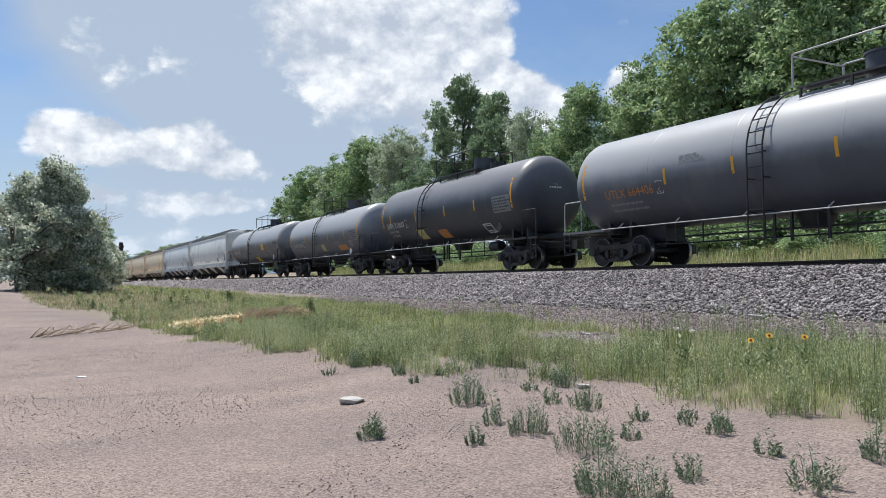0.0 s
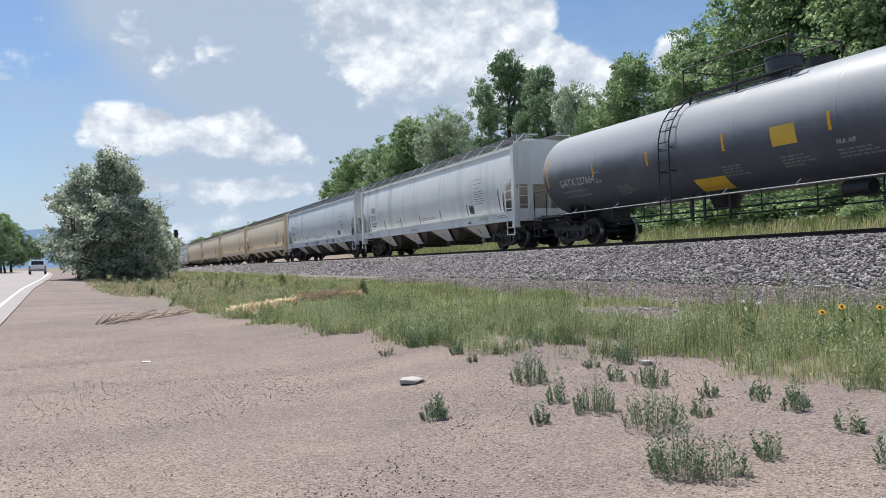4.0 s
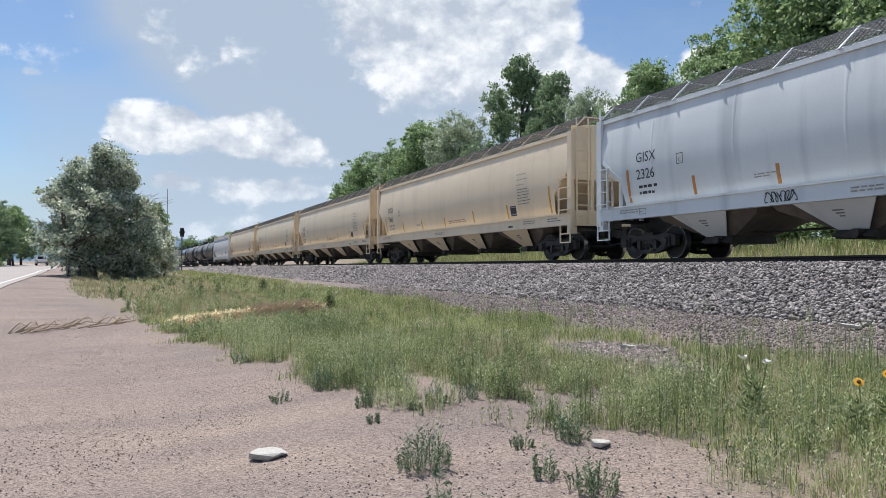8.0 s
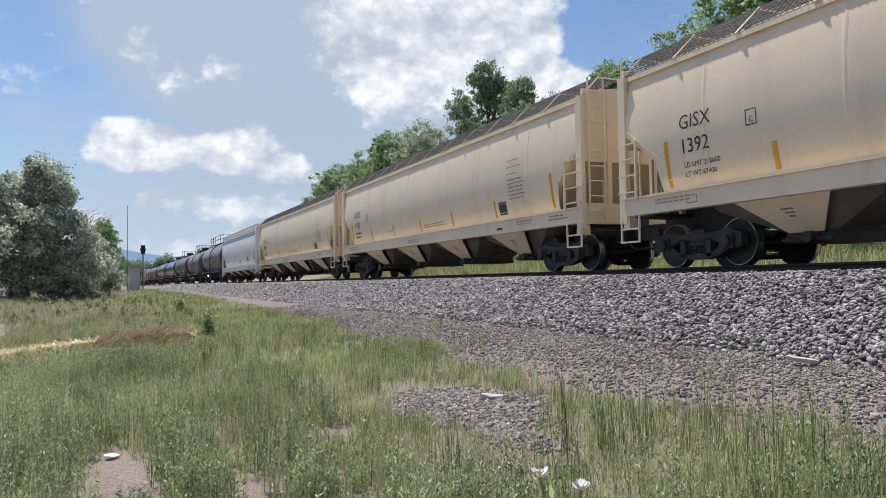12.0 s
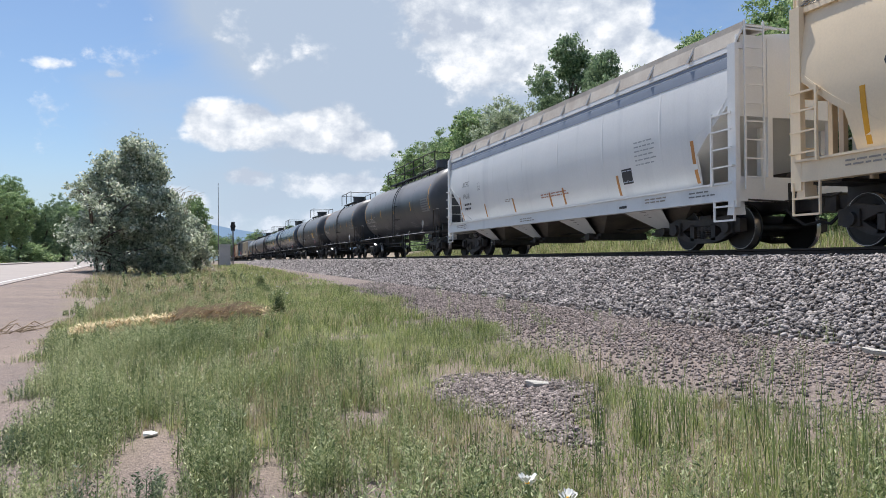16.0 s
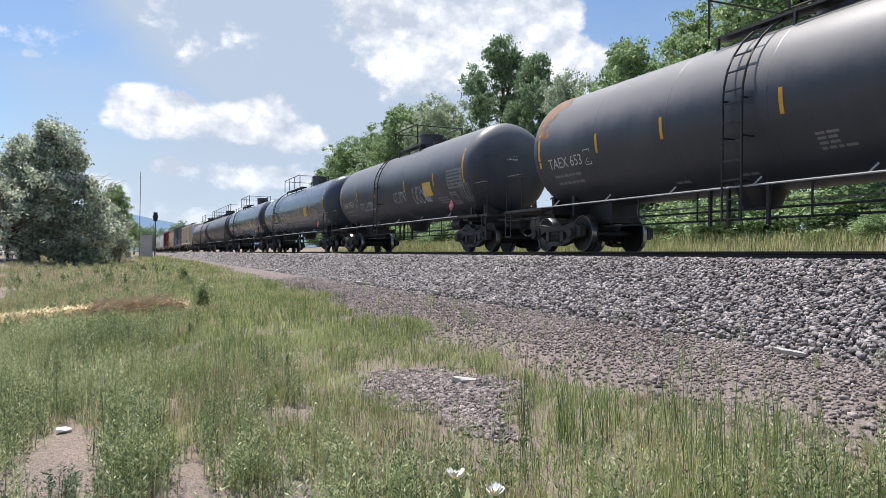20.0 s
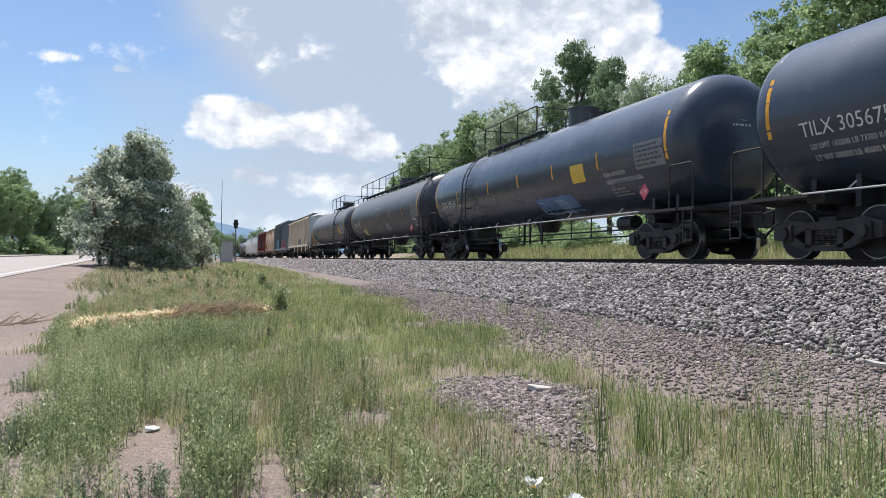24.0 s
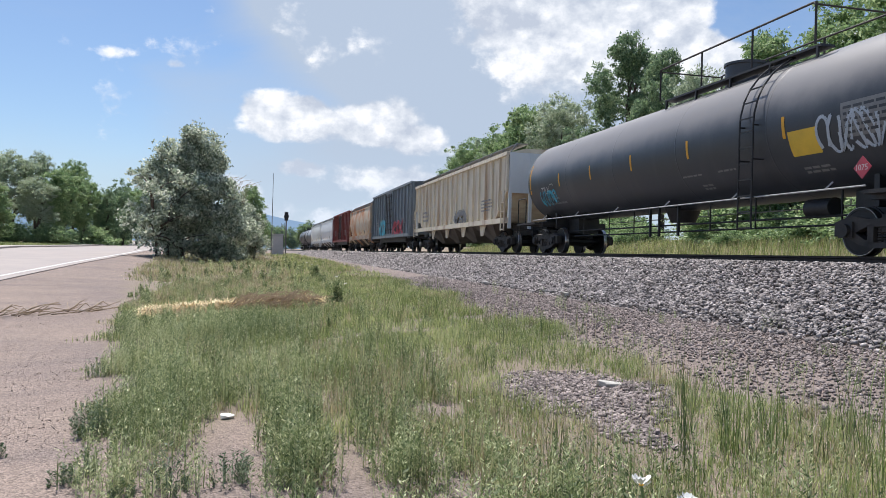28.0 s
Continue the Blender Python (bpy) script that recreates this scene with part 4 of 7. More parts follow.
    for x in (-0.95, 0.95):
        xs = sorted((x * 0.86, x * 0.5))
        part("walkway", Mesh().box(xs[0], xs[1], p0, p1, top - 0.02, top + 0.03, 0.005), M["black"], car, "steel walkway beside the dome")
        for y in np.linspace(p0 + 0.1, p1 - 0.1, max(3, int((p1 - p0) / 1.1))):
            part("walkway_bracket", Mesh().bar((x * 0.84, y, top), (x * 0.86, y, zc + math.sqrt(max(R * R - x * x, 0)) - 0.03), 0.05), M["black"], car)
    h = s.get("rail_h", 0.8)
    steel = M["grey_line" if s.get("rails") == "grey" else "gear"]
    post = Mesh(True).tube([(0, 0, top), (0, 0, top + h)], 0.026, 6).data("railing_post", steel)
    for x in (-0.95, 0.95):
        for y in np.linspace(p0, p1, max(2, int(round((p1 - p0) / 1.9)) + 1)):
            part("railing_post", post, None, car, at=(x, y, 0))
        part("top_rail", Mesh(True).tube([(x, p0, top + h - 0.06), (x, p0 + 0.06, top + h), (x, p1 - 0.06, top + h), (x, p1, top + h - 0.06)], 0.024, 6), steel, car)
        if s.get("double"):
            part("mid_rail", Mesh(True).tube([(x, p0, top + h * 0.5), (x, p1, top + h * 0.5)], 0.02, 6), steel, car)
    for y in (p0, p1):
        part("end_rail", Mesh(True).tube([(-0.95, y, top + h - 0.05), (0.95, y, top + h - 0.05)], 0.02, 6), steel, car)
    dm = Mesh(True).disc((0, s.get("dome", 0.2), top + 0.2), 0.46, 0.55, 2, 28).disc((0, s.get("dome", 0.2), top + 0.5), 0.50, 0.06, 2, 28)
    part("valve_housing", dm, M["tank_black"], car, "round valve housing")
    mw = Mesh(True).disc((0, s.get("dome", 0.2) - 1.1, top + 0.06), 0.34, 0.26, 2, 24)
    for k in range(8):
        mw.disc((0.3 * math.cos(k * 0.785), s.get("dome", 0.2) - 1.1 + 0.3 * math.sin(k * 0.785), top + 0.2), 0.035, 0.12, 2, 6)
    part("manway", mw, M["black"], car)
    # markings
    for y in s.get("stripes", ()):
        stripe(car, surf, y, zc - 0.40, zc + 0.04, 0.09)
    e0 = y_cyl - 0.1
    for y in (-e0, e0):
        stripe(car, surf, y, zc - 0.5, zc + 0.62, 0.1)
    if s.get("mark"):
        my = e0 - s.get("mark_in", 0.75)
        size = s.get("mark_size", 0.36)
        write_on(car, s["mark"], my, zc - 0.58, size, surf, M[s.get("ink", "ink_white")], label="stencilled reporting mark")
        run = 0.53 * size * len(s["mark"])
        if s.get("weights"):
            for k, line in enumerate(s["weights"]):
                write_on(car, line, my - 0.12, zc - 0.80 - 0.19 * k, 0.13, surf, M["ink_white" if s.get("ink") is None else s["ink"]], label="small stencilled load limits")
        else:
            bars(car, surf, my - 0.12, zc - 0.80, 1.7, 2, M["ink_grey"], 0.06, 0.17, seed=len(s["mark"]))
        part("class_box", frame_on(surf, my - run - 0.36, my - run - 0.1, zc - 0.62, zc - 0.26), M["ink_white"], car)
        write_on(car, "C", my - run - 0.17, zc - 0.57, 0.16, surf, M["ink_white"], label="white letter in the class box")
        # the mark again on the head of the tank
        hm = Mesh(False)
        rnd = random.Random(len(s["mark"]) + int(L))

        def on_head(x, z):
            rho = min(math.hypot(x, z - zc) / R, 0.98)
            return (x, -(y_cyl + head * math.sqrt(1 - rho * rho)) - 0.012, z)

        for i in range(5):
            u, zz, tall = -0.55, zc + 0.82 - 0.13 * i - 0.08 * (i > 0), 0.13 if i == 0 else 0.05
            end = 0.1 if i == 0 else rnd.uniform(-0.05, 0.2)
            while u < end:
                w = 0.10 if i == 0 else rnd.uniform(0.05, 0.12)
                hm.add([on_head(u, zz), on_head(u + w, zz), on_head(u + w, zz + tall), on_head(u, zz + tall)], [(0, 1, 2, 3)])
                u += w + 0.035
        tagged(part("head_stencil", hm, M["ink_white"], car), kind="stuff")
    if s.get("rust"):
        rm = Mesh(True)
        for i in range(60):
            for j in range(26):
                y, a = y_cyl + 0.05 - 0.05 * i, 0.15 + 0.045 * j
                d = 0.9 - 0.034 * i + 0.55 * noise.noise(Vector((i * 0.16, j * 0.2, 4.2))) - 0.45 * abs(j - 15) / 15
                if d > 0.25:
                    rm.add([(-(R + 0.004) * math.cos(a + da), y + dy, zc + (R + 0.004) * math.sin(a + da)) for dy, da in ((0, 0), (-0.05, 0), (-0.05, 0.045), (0, 0.045))], [(0, 1, 2, 3)])
        tagged(part("rust_bloom", rm, M["rust"], car, "orange rust bloom on the tank shoulder"), kind="stuff")
    px0, pz0 = -e0 + 1.35, zc - 0.60
    grid = patch(surf, px0 - 1.25, px0, pz0, pz0 + 0.62, 5, 0.005)
    part("data_panel", grid, M["ink_grey"], car, "grey test data panel")
    bars(car, surf, px0 - 0.06, pz0 + 0.5, 1.15, 5, M["tank_black" if s.get("panel") != "dark" else "ink_white"], 0.05, 0.11, seed=5)
    # hazard diamond on its bracket at the head end
    dy, dz, dr = -e0 + 0.75, zc - 1.2, 0.2
    if s.get("diamond"):
        fx = -R - 0.05
        part("hazard_placard", Mesh().slab([(dy - dr, dz), (dy, dz - dr), (dy + dr, dz), (dy, dz + dr)], fx, fx + 0.015), M[s["diamond"]], car, "diamond hazard placard")
        if s["diamond"] == "spray_red":
            write_on(car, s.get("un", "1075"), dy + 0.16, dz - 0.05, 0.15, lambda z: (fx - 0.002, z), M["ink_white"], "placard_number")
    for y, z, w, h2, ink in s.get("labels", ()):
        part("placard", patch(surf, y - w, y, z, z + h2, 4, 0.006), M[ink], car, "coloured paper placard on the tank")
    for k, (y, z, w, n) in enumerate(s.get("notes", ())):
        bars(car, surf, y, z, w, n, M["ink_grey"], 0.04, 0.075, seed=11 + k)
    for y, z, size, text in s.get("words", ()):
        write_on(car, text, y, z, size, surf, M["ink_white"], label="small white stencilled words")
    for k, (y, z, w, h2, ink, r) in enumerate(s.get("tags", ())):
        scrawl(car, surf, y, z, w, h2, M[ink], 30 + k, r)
    return car


# ---- pellet hoppers
def hopper_x(z):
    """Half width of the slab-sided hopper body at a height."""
    return float(np.interp(z, [1.2, 1.5, 1.8, 2.3, 2.7, 3.2, 3.7, 4.15], [1.30, 1.40, 1.48, 1.56, 1.585, 1.57, 1.515, 1.42]))


def hopper_surf(z):
    return -hopper_x(z), z


def hopper_car(s):
    L, paint, trim = s["L"], M[s["paint"]], M[s.get("trim", s["paint"])]
    half = L / 2 - 0.72
    car = new_car("hopper_car", s["label"])
    eave, sill0, sill1 = s.get("eave", 4.15), *s.get("sill", (1.12, 1.50))
    low_z, cut = sill1 - 0.06, 1.75
    # outline of the opening beside the end slope: distance from the end, height
    hole = s.get("hole", ((0.26, 2.95), (1.12, 2.25), (1.24, 1.68)))

    def bottom(y):
        return float(np.interp(abs(y), [half - 0.55 - cut, half - 0.55 - 0.35, half - 0.12], [low_z, 2.35, 2.95]))

    top = [(1.42, eave), (1.30, eave + 0.13), (0.85, eave + 0.25), (0.4, eave + 0.31), (0, eave + 0.33)]
    zs = np.linspace(low_z, eave, 15)
    rings = []
    for y in sorted({*np.linspace(-half + 0.12, half - 0.12, 25), -(half - 0.9), half - 0.9, -(half - 0.55 - cut), half - 0.55 - cut}):
        zb = bottom(y)
        left = [(hopper_x(max(z, zb)), max(z, zb)) for z in zs]
        prof = left + top[1:]
        rings.append([(-x, y, z) for x, z in prof] + [(x, y, z) for x, z in reversed(prof[:-1])])
    body = Mesh(True).loft(rings)
    part("hopper_body", body, paint, car, s.get("body_label", ""))
    # the side sheets reach down past the end slopes, with a shaped opening
    ds, hz = zip(*hole)
    for e in (-1, 1):
        for x in (-1, 1):
            rings = []
            for d in sorted({*np.linspace(hole[0][0], 0.55 + cut + 0.1, 12), *ds, ds[-1] + 0.01}):
                lo = low_z if d > ds[-1] else float(np.interp(d, ds, hz))
                hi = max(bottom(half - d) + 0.15, lo + 0.03)
                col = [(hopper_x(z) + 0.004, z) for z in np.linspace(lo, hi, 6)]
                rings.append([(x * a, e * (half - d), z) for a, z in col] + [(x * (a - 0.018), e * (half - d), z) for a, z in reversed(col)])
            part("side_sheet", Mesh(False).loft(rings), paint, car)
    # eave rail, roof hatches and running boards
    for x in (-1, 1):
        ev = Mesh().box(min(x * 1.40, x * 1.505), max(x * 1.40, x * 1.505), -half, half, eave - 0.09, eave + 0.02, 0.01)
        part("roof_rail", ev, trim, car)
        if s.get("solid_board"):
            rb = Mesh().box(min(x * 0.75, x * 1.42), max(x * 0.75, x * 1.42), -half - 0.05, half + 0.05, eave + 0.34, eave + 0.38)
            part("running_board", rb, M["board"], car, "weathered steel running board")
            rim = Mesh().box(min(x * 1.42, x * 1.45), max(x * 1.42, x * 1.45), -half - 0.05, half + 0.05, eave + 0.29, eave + 0.42)
            part("board_edge", rim, M["board"], car)
            skirt = [(x * 1.50, eave + 0.022), (x * 1.455, eave + 0.30), (x * 1.435, eave + 0.30), (x * 1.48, eave + 0.022)]
            part("board_skirt", Mesh().loft([[(a, y, z) for a, z in skirt] for y in (-half, half)]), M["board"], car)
        else:
            rb = Mesh()
            for k in range(9):
                xx = x * (0.45 + 0.075 * k)
                rb.box(xx - 0.012, xx + 0.012, -half - 0.05, half + 0.05, eave + 0.47, eave + 0.52)
            for y in np.arange(-half, half, 0.16):
                rb.box(min(x * 0.45, x * 1.06), max(x * 0.45, x * 1.06), y - 0.012, y + 0.012, eave + 0.475, eave + 0.51)
            part("running_board", rb, M["grate"], car, "open grating running board along the roof")
            # expanded-metal apron between the board and the eave
            ap = Mesh()
            for k in range(6):
                q = (k + 0.5) / 6
                xx, zz = x * (1.52 - 0.42 * q), eave + 0.02 + 0.47 * q
                ap.bar((xx, -half, zz), (xx, half, zz), 0.03, 0.012)
            for y in np.arange(-half + 0.05, half - 0.12, 0.13):
                ap.bar((x * 1.52, y, eave + 0.02), (x * 1.10, y - 0.11, eave + 0.48), 0.022, 0.012)
            tagged(part("side_grating", ap, M["grate"], car, "dark open steel mesh beside the running board"), kind="stuff")
        reach = 1.40 if s.get("solid_board") else 1.08
        up = 0.35 if s.get("solid_board") else 0.49
        bracket = Mesh().bar((x * 1.54, 0, eave), (x * reach, -0.12, eave + up), 0.085, 0.035).bar((x * reach, -0.12, eave + up - 0.01), (x * 0.42, -0.12, eave + up - 0.01), 0.06, 0.03).data("board_bracket", trim)
        for k in range(13):
            part("board_bracket", bracket, None, car, at=(0, -half + 0.08 + (2 * half - 0.16) * k / 12, 0))
    for y in np.linspace(-half + 1.4, half - 1.4, 8):
        part("roof_hatch", Mesh(True).disc((0, y, eave + 0.38), 0.36, 0.16, 2, 20).disc((0, y, eave + 0.48), 0.30, 0.05, 2, 20), paint, car)
    if s.get("band"):
        part("roof_band", patch(hopper_surf, -half + 0.25, half - 0.12, eave - 0.42, eave - 0.20, 3, 0.008), M[s["band"]], car, "blue-grey painted band under the eave")
        part("roof_band", patch(hopper_surf, -half + 0.25, half - 0.12, eave - 0.17, eave - 0.10, 2, 0.008), M[s["band"]], car)
    # side sills
    for x in (-1, 1):
        xs = sorted((x * 1.40, x * 1.60))
        part("side_sill", Mesh().box(xs[0], xs[1], -half + 0.1, half - 0.1, sill0, sill1 - 0.03, 0.012), trim, car, s.get("sill_label", ""))
        part("sill_lip", Mesh().box(min(x * 1.45, x * 1.635), max(x * 1.45, x * 1.635), -half + 0.12, half - 0.12, sill1 - 0.03, sill1 + 0.012), trim, car)
    # ends: corner posts, end sheet, slope sheet braces, ladders and steps
    for e in (-1, 1):
        y_out, y_in = e * half, e * (half - 0.24)
        ys = sorted((y_out, y_in))
        for x in (-1, 1):
            xs = sorted((x * 1.60, x * 1.49))
            part("corner_post", Mesh().box(xs[0], xs[1], ys[0], ys[1], sill0 - 0.14, eave + 0.02, 0.006), trim, car)
        sheet = Mesh()
        yy = sorted((e * (half - 0.06), e * (half - 0.12)))
        sheet.box(-1.5, 1.5, yy[0], yy[1], 2.6, eave + 0.2)
        for x in (-0.75, 0.75):
            sheet.box(x - 0.06, x + 0.06, yy[0] - 0.02, yy[1] + 0.02, 1.1, eave + 0.15)
        part("end_sheet", sheet, trim, car)
        yy = sorted((e * (half - 0.02), e * (half - 0.14)))
        part("end_sill", Mesh().box(-1.49, 1.49, yy[0], yy[1], sill0 - 0.02, sill1 + 0.1, 0.01), trim, car)
        sill = Mesh()
        yy = sorted((e * half, e * (half - 3.2)))
        sill.box(-0.35, 0.35, yy[0], yy[1], 0.75, 1.3)
        yy = sorted((e * (half - 0.16), e * (half - 0.9)))
        sill.box(-1.38, 1.38, yy[0], yy[1], 1.08, 1.14)
        part("draft_sill", sill, M["black"], car)
        # posts and a brake reservoir under the slope
        for x in (-1.1, -0.45, 0.45, 1.1):
            part("slope_post", Mesh().box(x - 0.05, x + 0.05, *sorted((e * (half - 0.62), e * (half - 0.72))), 1.14, 2.5), trim, car)
        part("reservoir", Mesh(True).disc((0.35, e * (half - 0.95), 1.42), 0.2, 0.55, 1, 16), M["gear"], car)
        for x in (-1, 1):
            la = Mesh()
            xo = x * 1.66
            ya, yb = e * (half - 0.06), e * (half - 0.66)
            for z in (1.62, 1.98, 2.34, 2.66):
                la.bar((xo, ya, z), (xo, yb, z), 0.03)
            la.bar((xo, yb, sill1 - 0.05), (xo, yb, 2.7), 0.045)
            la.bar((xo, yb, 2.66), (x * 1.5, yb, 2.66), 0.04)
            la.bar((xo, ya, 1.62), (x * 1.5, ya, 1.62), 0.04)
            part("side_ladder", la, trim, car)
            st = Mesh()
            for yv in (ya, yb):
                st.bar((x * 1.6, yv, sill0), (x * 1.6, yv, 0.55), 0.035)
            for z in (0.56, 0.84):
                st.bar((x * 1.6, ya, z), (x * 1.6, yb, z), 0.05, 0.035)
            part("sill_step", st, trim, car)
            part("jack_pad", Mesh().box(*sorted((x * 1.30, x * 1.58)), *sorted((e * (half - 0.1), e * (half - 0.3))), sill0 - 0.28, sill0 + 0.02, 0.02), trim, car)
        el = Mesh()
        for xa in (-1.42, -0.98):
            el.bar((xa, e * (half + 0.06), 1.15), (xa, e * (half + 0.06), eave + 0.45), 0.035)
        for z in np.arange(1.4, eave + 0.35, 0.36):
            el.bar((-1.42, e * (half + 0.06), z), (-0.98, e * (half + 0.06), z), 0.028)
        part("end_ladder", el, trim, car)
    # four discharge bays, each with a sloping outer plate
    b0, pw, pb = s.get("bays", (8.0, 1.02, 0.36))
    for k in range(4):
        yc = b0 - (2 * b0) * (k + 0.5) / 4
        w = b0 / 4
        bay = Mesh(False)
        zt = sill0 + 0.3
        bay.loft([[(-1.38, yc - w, zt), (1.38, yc - w, zt), (1.38, yc + w, zt), (-1.38, yc + w, zt)],
                  [(-1.12, yc - w * 0.84, 1.02), (1.12, yc - w * 0.84, 1.02), (1.12, yc + w * 0.84, 1.02), (-1.12, yc + w * 0.84, 1.02)],
                  [(-0.62, yc - 0.42, 0.52), (0.62, yc - 0.42, 0.52), (0.62, yc + 0.42, 0.52), (-0.62, yc + 0.42, 0.52)]])
        part("discharge_bay", bay, M["hopper_under"], car)
        zp = sill0 + 0.02
        face = [(-1.44, yc - pw, zp), (-1.44, yc + pw, zp), (-0.80, yc + pb, 0.54), (-0.80, yc - pb, 0.54)]
        plate = Mesh().add(face + [(x + 0.02, y, z) for x, y, z in face], [(0, 1, 2, 3), (7, 6, 5, 4), (0, 4, 5, 1), (1, 5, 6, 2), (2, 6, 7, 3), (3, 7, 4, 0)])
        plate_ob = part("bay_plate", plate, trim, car)
        mk = Mesh()
        for j in range(3):
            zq = 0.92 - 0.06 * j
            xq = -0.80 - 0.64 * (zq - 0.54) / (zp - 0.54) - 0.004
            mk.add([(xq, yc + 0.16 - 0.04 * j, zq), (xq, yc - 0.12 + 0.03 * j, zq), (xq - 0.03, yc - 0.12 + 0.03 * j, zq + 0.028), (xq - 0.03, yc + 0.16 - 0.04 * j, zq + 0.028)], [(0, 1, 2, 3)])
        tagged(part("small_stencil", mk, M["ink_grey"], plate_ob), kind="stuff")
        gate = Mesh().box(-0.75, 0.75, yc - 0.5, yc + 0.5, 0.36, 0.54, 0.02)
        gate.disc((-0.85, yc - 0.15, 0.45), 0.1, 0.25, 0, 12)
        gate.bar((-0.8, yc - 0.5, 0.42), (-0.8, yc + 0.5, 0.42), 0.06)
        part("outlet_gate", gate, M["gear"], car)
    ug = Mesh(True).tube([(-0.3, -half + 3, 0.62), (-0.3, half - 3, 0.62)], 0.03, 6).disc((0.3, half - 2.6, 1.0), 0.2, 0.6, 1, 14)
    part("brake_gear", ug, M["gear"], car)
    add_trucks(car, half - 1.75)
    add_coupler(car, half, 0.72)
    # panel seams pressed into the side
    for y in np.linspace(-half + 2.6, half - 2.6, 6):
        se = Mesh(True).loft([[(-hopper_x(z) - d, yy, z) for z in np.linspace(sill1, eave - 0.13, 8)] for yy, d in ((y - 0.05, 0.001), (y - 0.02, 0.008), (y + 0.02, 0.008), (y + 0.05, 0.001))], closed=False, caps=False)
        part("side_seam", se, paint, car)
    # markings
    ink = M[s.get("ink", "ink_dark")]
    if s.get("mark"):
        a, b = s["mark"]
        size = s.get("mark_size", 0.40)
        write_on(car, a, half - 1.92, 2.68, size, hopper_surf, ink, label="stencilled reporting mark")
        write_on(car, b, half - 1.92, 2.21, size, hopper_surf, ink, label="stencilled car number")
        for k, line in enumerate(s.get("weights", ())):
            write_on(car, line, half - 1.98, 1.93 - 0.18 * k, 0.145, hopper_surf, ink, label="small stencilled load limits")
        if not s.get("weights"):
            bars(car, hopper_surf, half - 1.98, 1.96, 1.0, 2, M["ink_dark"], 0.075, 0.17, seed=3)
        write_on(car, "C", half - 3.70, 2.49, 0.15, hopper_surf, ink, label="letter in the class box")
        part("class_box", frame_on(hopper_surf, half - 3.88, half - 3.63, 2.44, 2.72), ink, car)
    faint = M["ink_faint"]
    note = M[s.get("note", "ink_grey")]
    if not s.get("note"):
        bars(car, hopper_surf, -half + 3.75, 3.12, 0.8, 3, faint, 0.03, 0.19, seed=9)
    bars(car, hopper_surf, -half + 3.7, 2.57, 0.85, 6, note, 0.03, 0.105, seed=10)
    bars(car, hopper_surf, 0.05, 1.78, 2.1, 2, M["ink_rust"], 0.035, 0.08, seed=12)
    bars(car, hopper_surf, half - 6.2, 1.86, 0.55, 2, faint, 0.03, 0.06, seed=15)
    sill_side = lambda z: (-1.60, z)
    bars(car, sill_side, half - 1.2, sill1 - 0.14, 1.4, 2, faint, 0.03, 0.07, seed=13)
    bars(car, sill_side, -half + 3.2, sill1 - 0.14, 1.2, 2, faint, 0.03, 0.07, seed=14)
    bars(car, sill_side, -half + 1.5, sill1 - 0.14, 0.8, 2, M["ink_grey"], 0.03, 0.08, seed=17)
    bars(car, sill_side, 1.4, sill1 - 0.2, 1.4, 2, faint, 0.03, 0.07, seed=18)
    part("sill_box", frame_on(sill_side, half - 2.4, half - 2.1, sill0 + 0.1, sill0 + 0.26, 0.015), M["ink_grey"], car)
    part("sill_badge", patch(sill_side, -half + 4.0, -half + 4.35, sill0 + 0.1, sill0 + 0.16, 1), M["ink_dark"], car)
    plate = part("tag_plate", patch(hopper_surf, -half + 3.92, -half + 4.38, 1.66, 2.03, 2), M["ink_dark"], car, "dark inspection plate with white grid")
    part("tag_grid", frame_on(hopper_surf, -half + 3.95, -half + 4.13, 1.70, 1.99, 0.02), M["graffiti"], plate)
    part("tag_grid", frame_on(hopper_surf, -half + 4.17, -half + 4.35, 1.70, 1.99, 0.02), M["graffiti"], plate)
    tape = M[s.get("tape", "yellow")]
    for y, hgt in ((half - 1.52, 0.92), (half - 4.2, 0.48), (half - 6.9, 0.45), (half - 9.75, 0.42), (-half + 7.7, 0.48), (-half + 4.62, 0.5), (-half + s.get("last", 1.45), 0.9)):
        stripe(car, hopper_surf, y, sill1 + 0.1, sill1 + 0.1 + hgt, 0.11, tape)
    for k, (y, w, seed) in enumerate(s.get("sill_tags", ())):
        scrawl(car, sill_side, y, sill0 + 0.06, w, 0.24, M["ink_dark"], 90 + seed, 0.012, 9)
    return car


M["board"] = mat("weathered_board_steel", (0.62, 0.57, 0.50), 0.7, 0.0, 0.15, 1.5, 30, 0.1, col2=(0.48, 0.42, 0.36))
M["ink_faint"] = mat("worn_pale_stencil", (0.38, 0.33, 0.28), 0.6, 0, 0.2, 6, 60, 0)
M["ink_pale"] = mat("worn_grey_stencil", (0.42, 0.44, 0.45), 0.6, 0, 0.2, 6, 60, 0)
M["ink_rust"] = mat("worn_red_stencil", (0.42, 0.20, 0.14), 0.6, 0, 0.2, 6, 60, 0)
M["tape_orange"] = mat("faded_orange_tape", (0.52, 0.24, 0.07), 0.6, 0, 0.15, 5, 60, 0)
M["band_blue"] = mat("blue_grey_band_paint", (0.22, 0.25, 0.31), 0.5, 0, 0.1, 0.6, 25, 0.03)
M["hopper_under"] = mat("dusty_hopper_belly", (0.17, 0.145, 0.12), 0.8, 0, 0.3, 1.5, 30, 0.15, col2=(0.10, 0.088, 0.078))


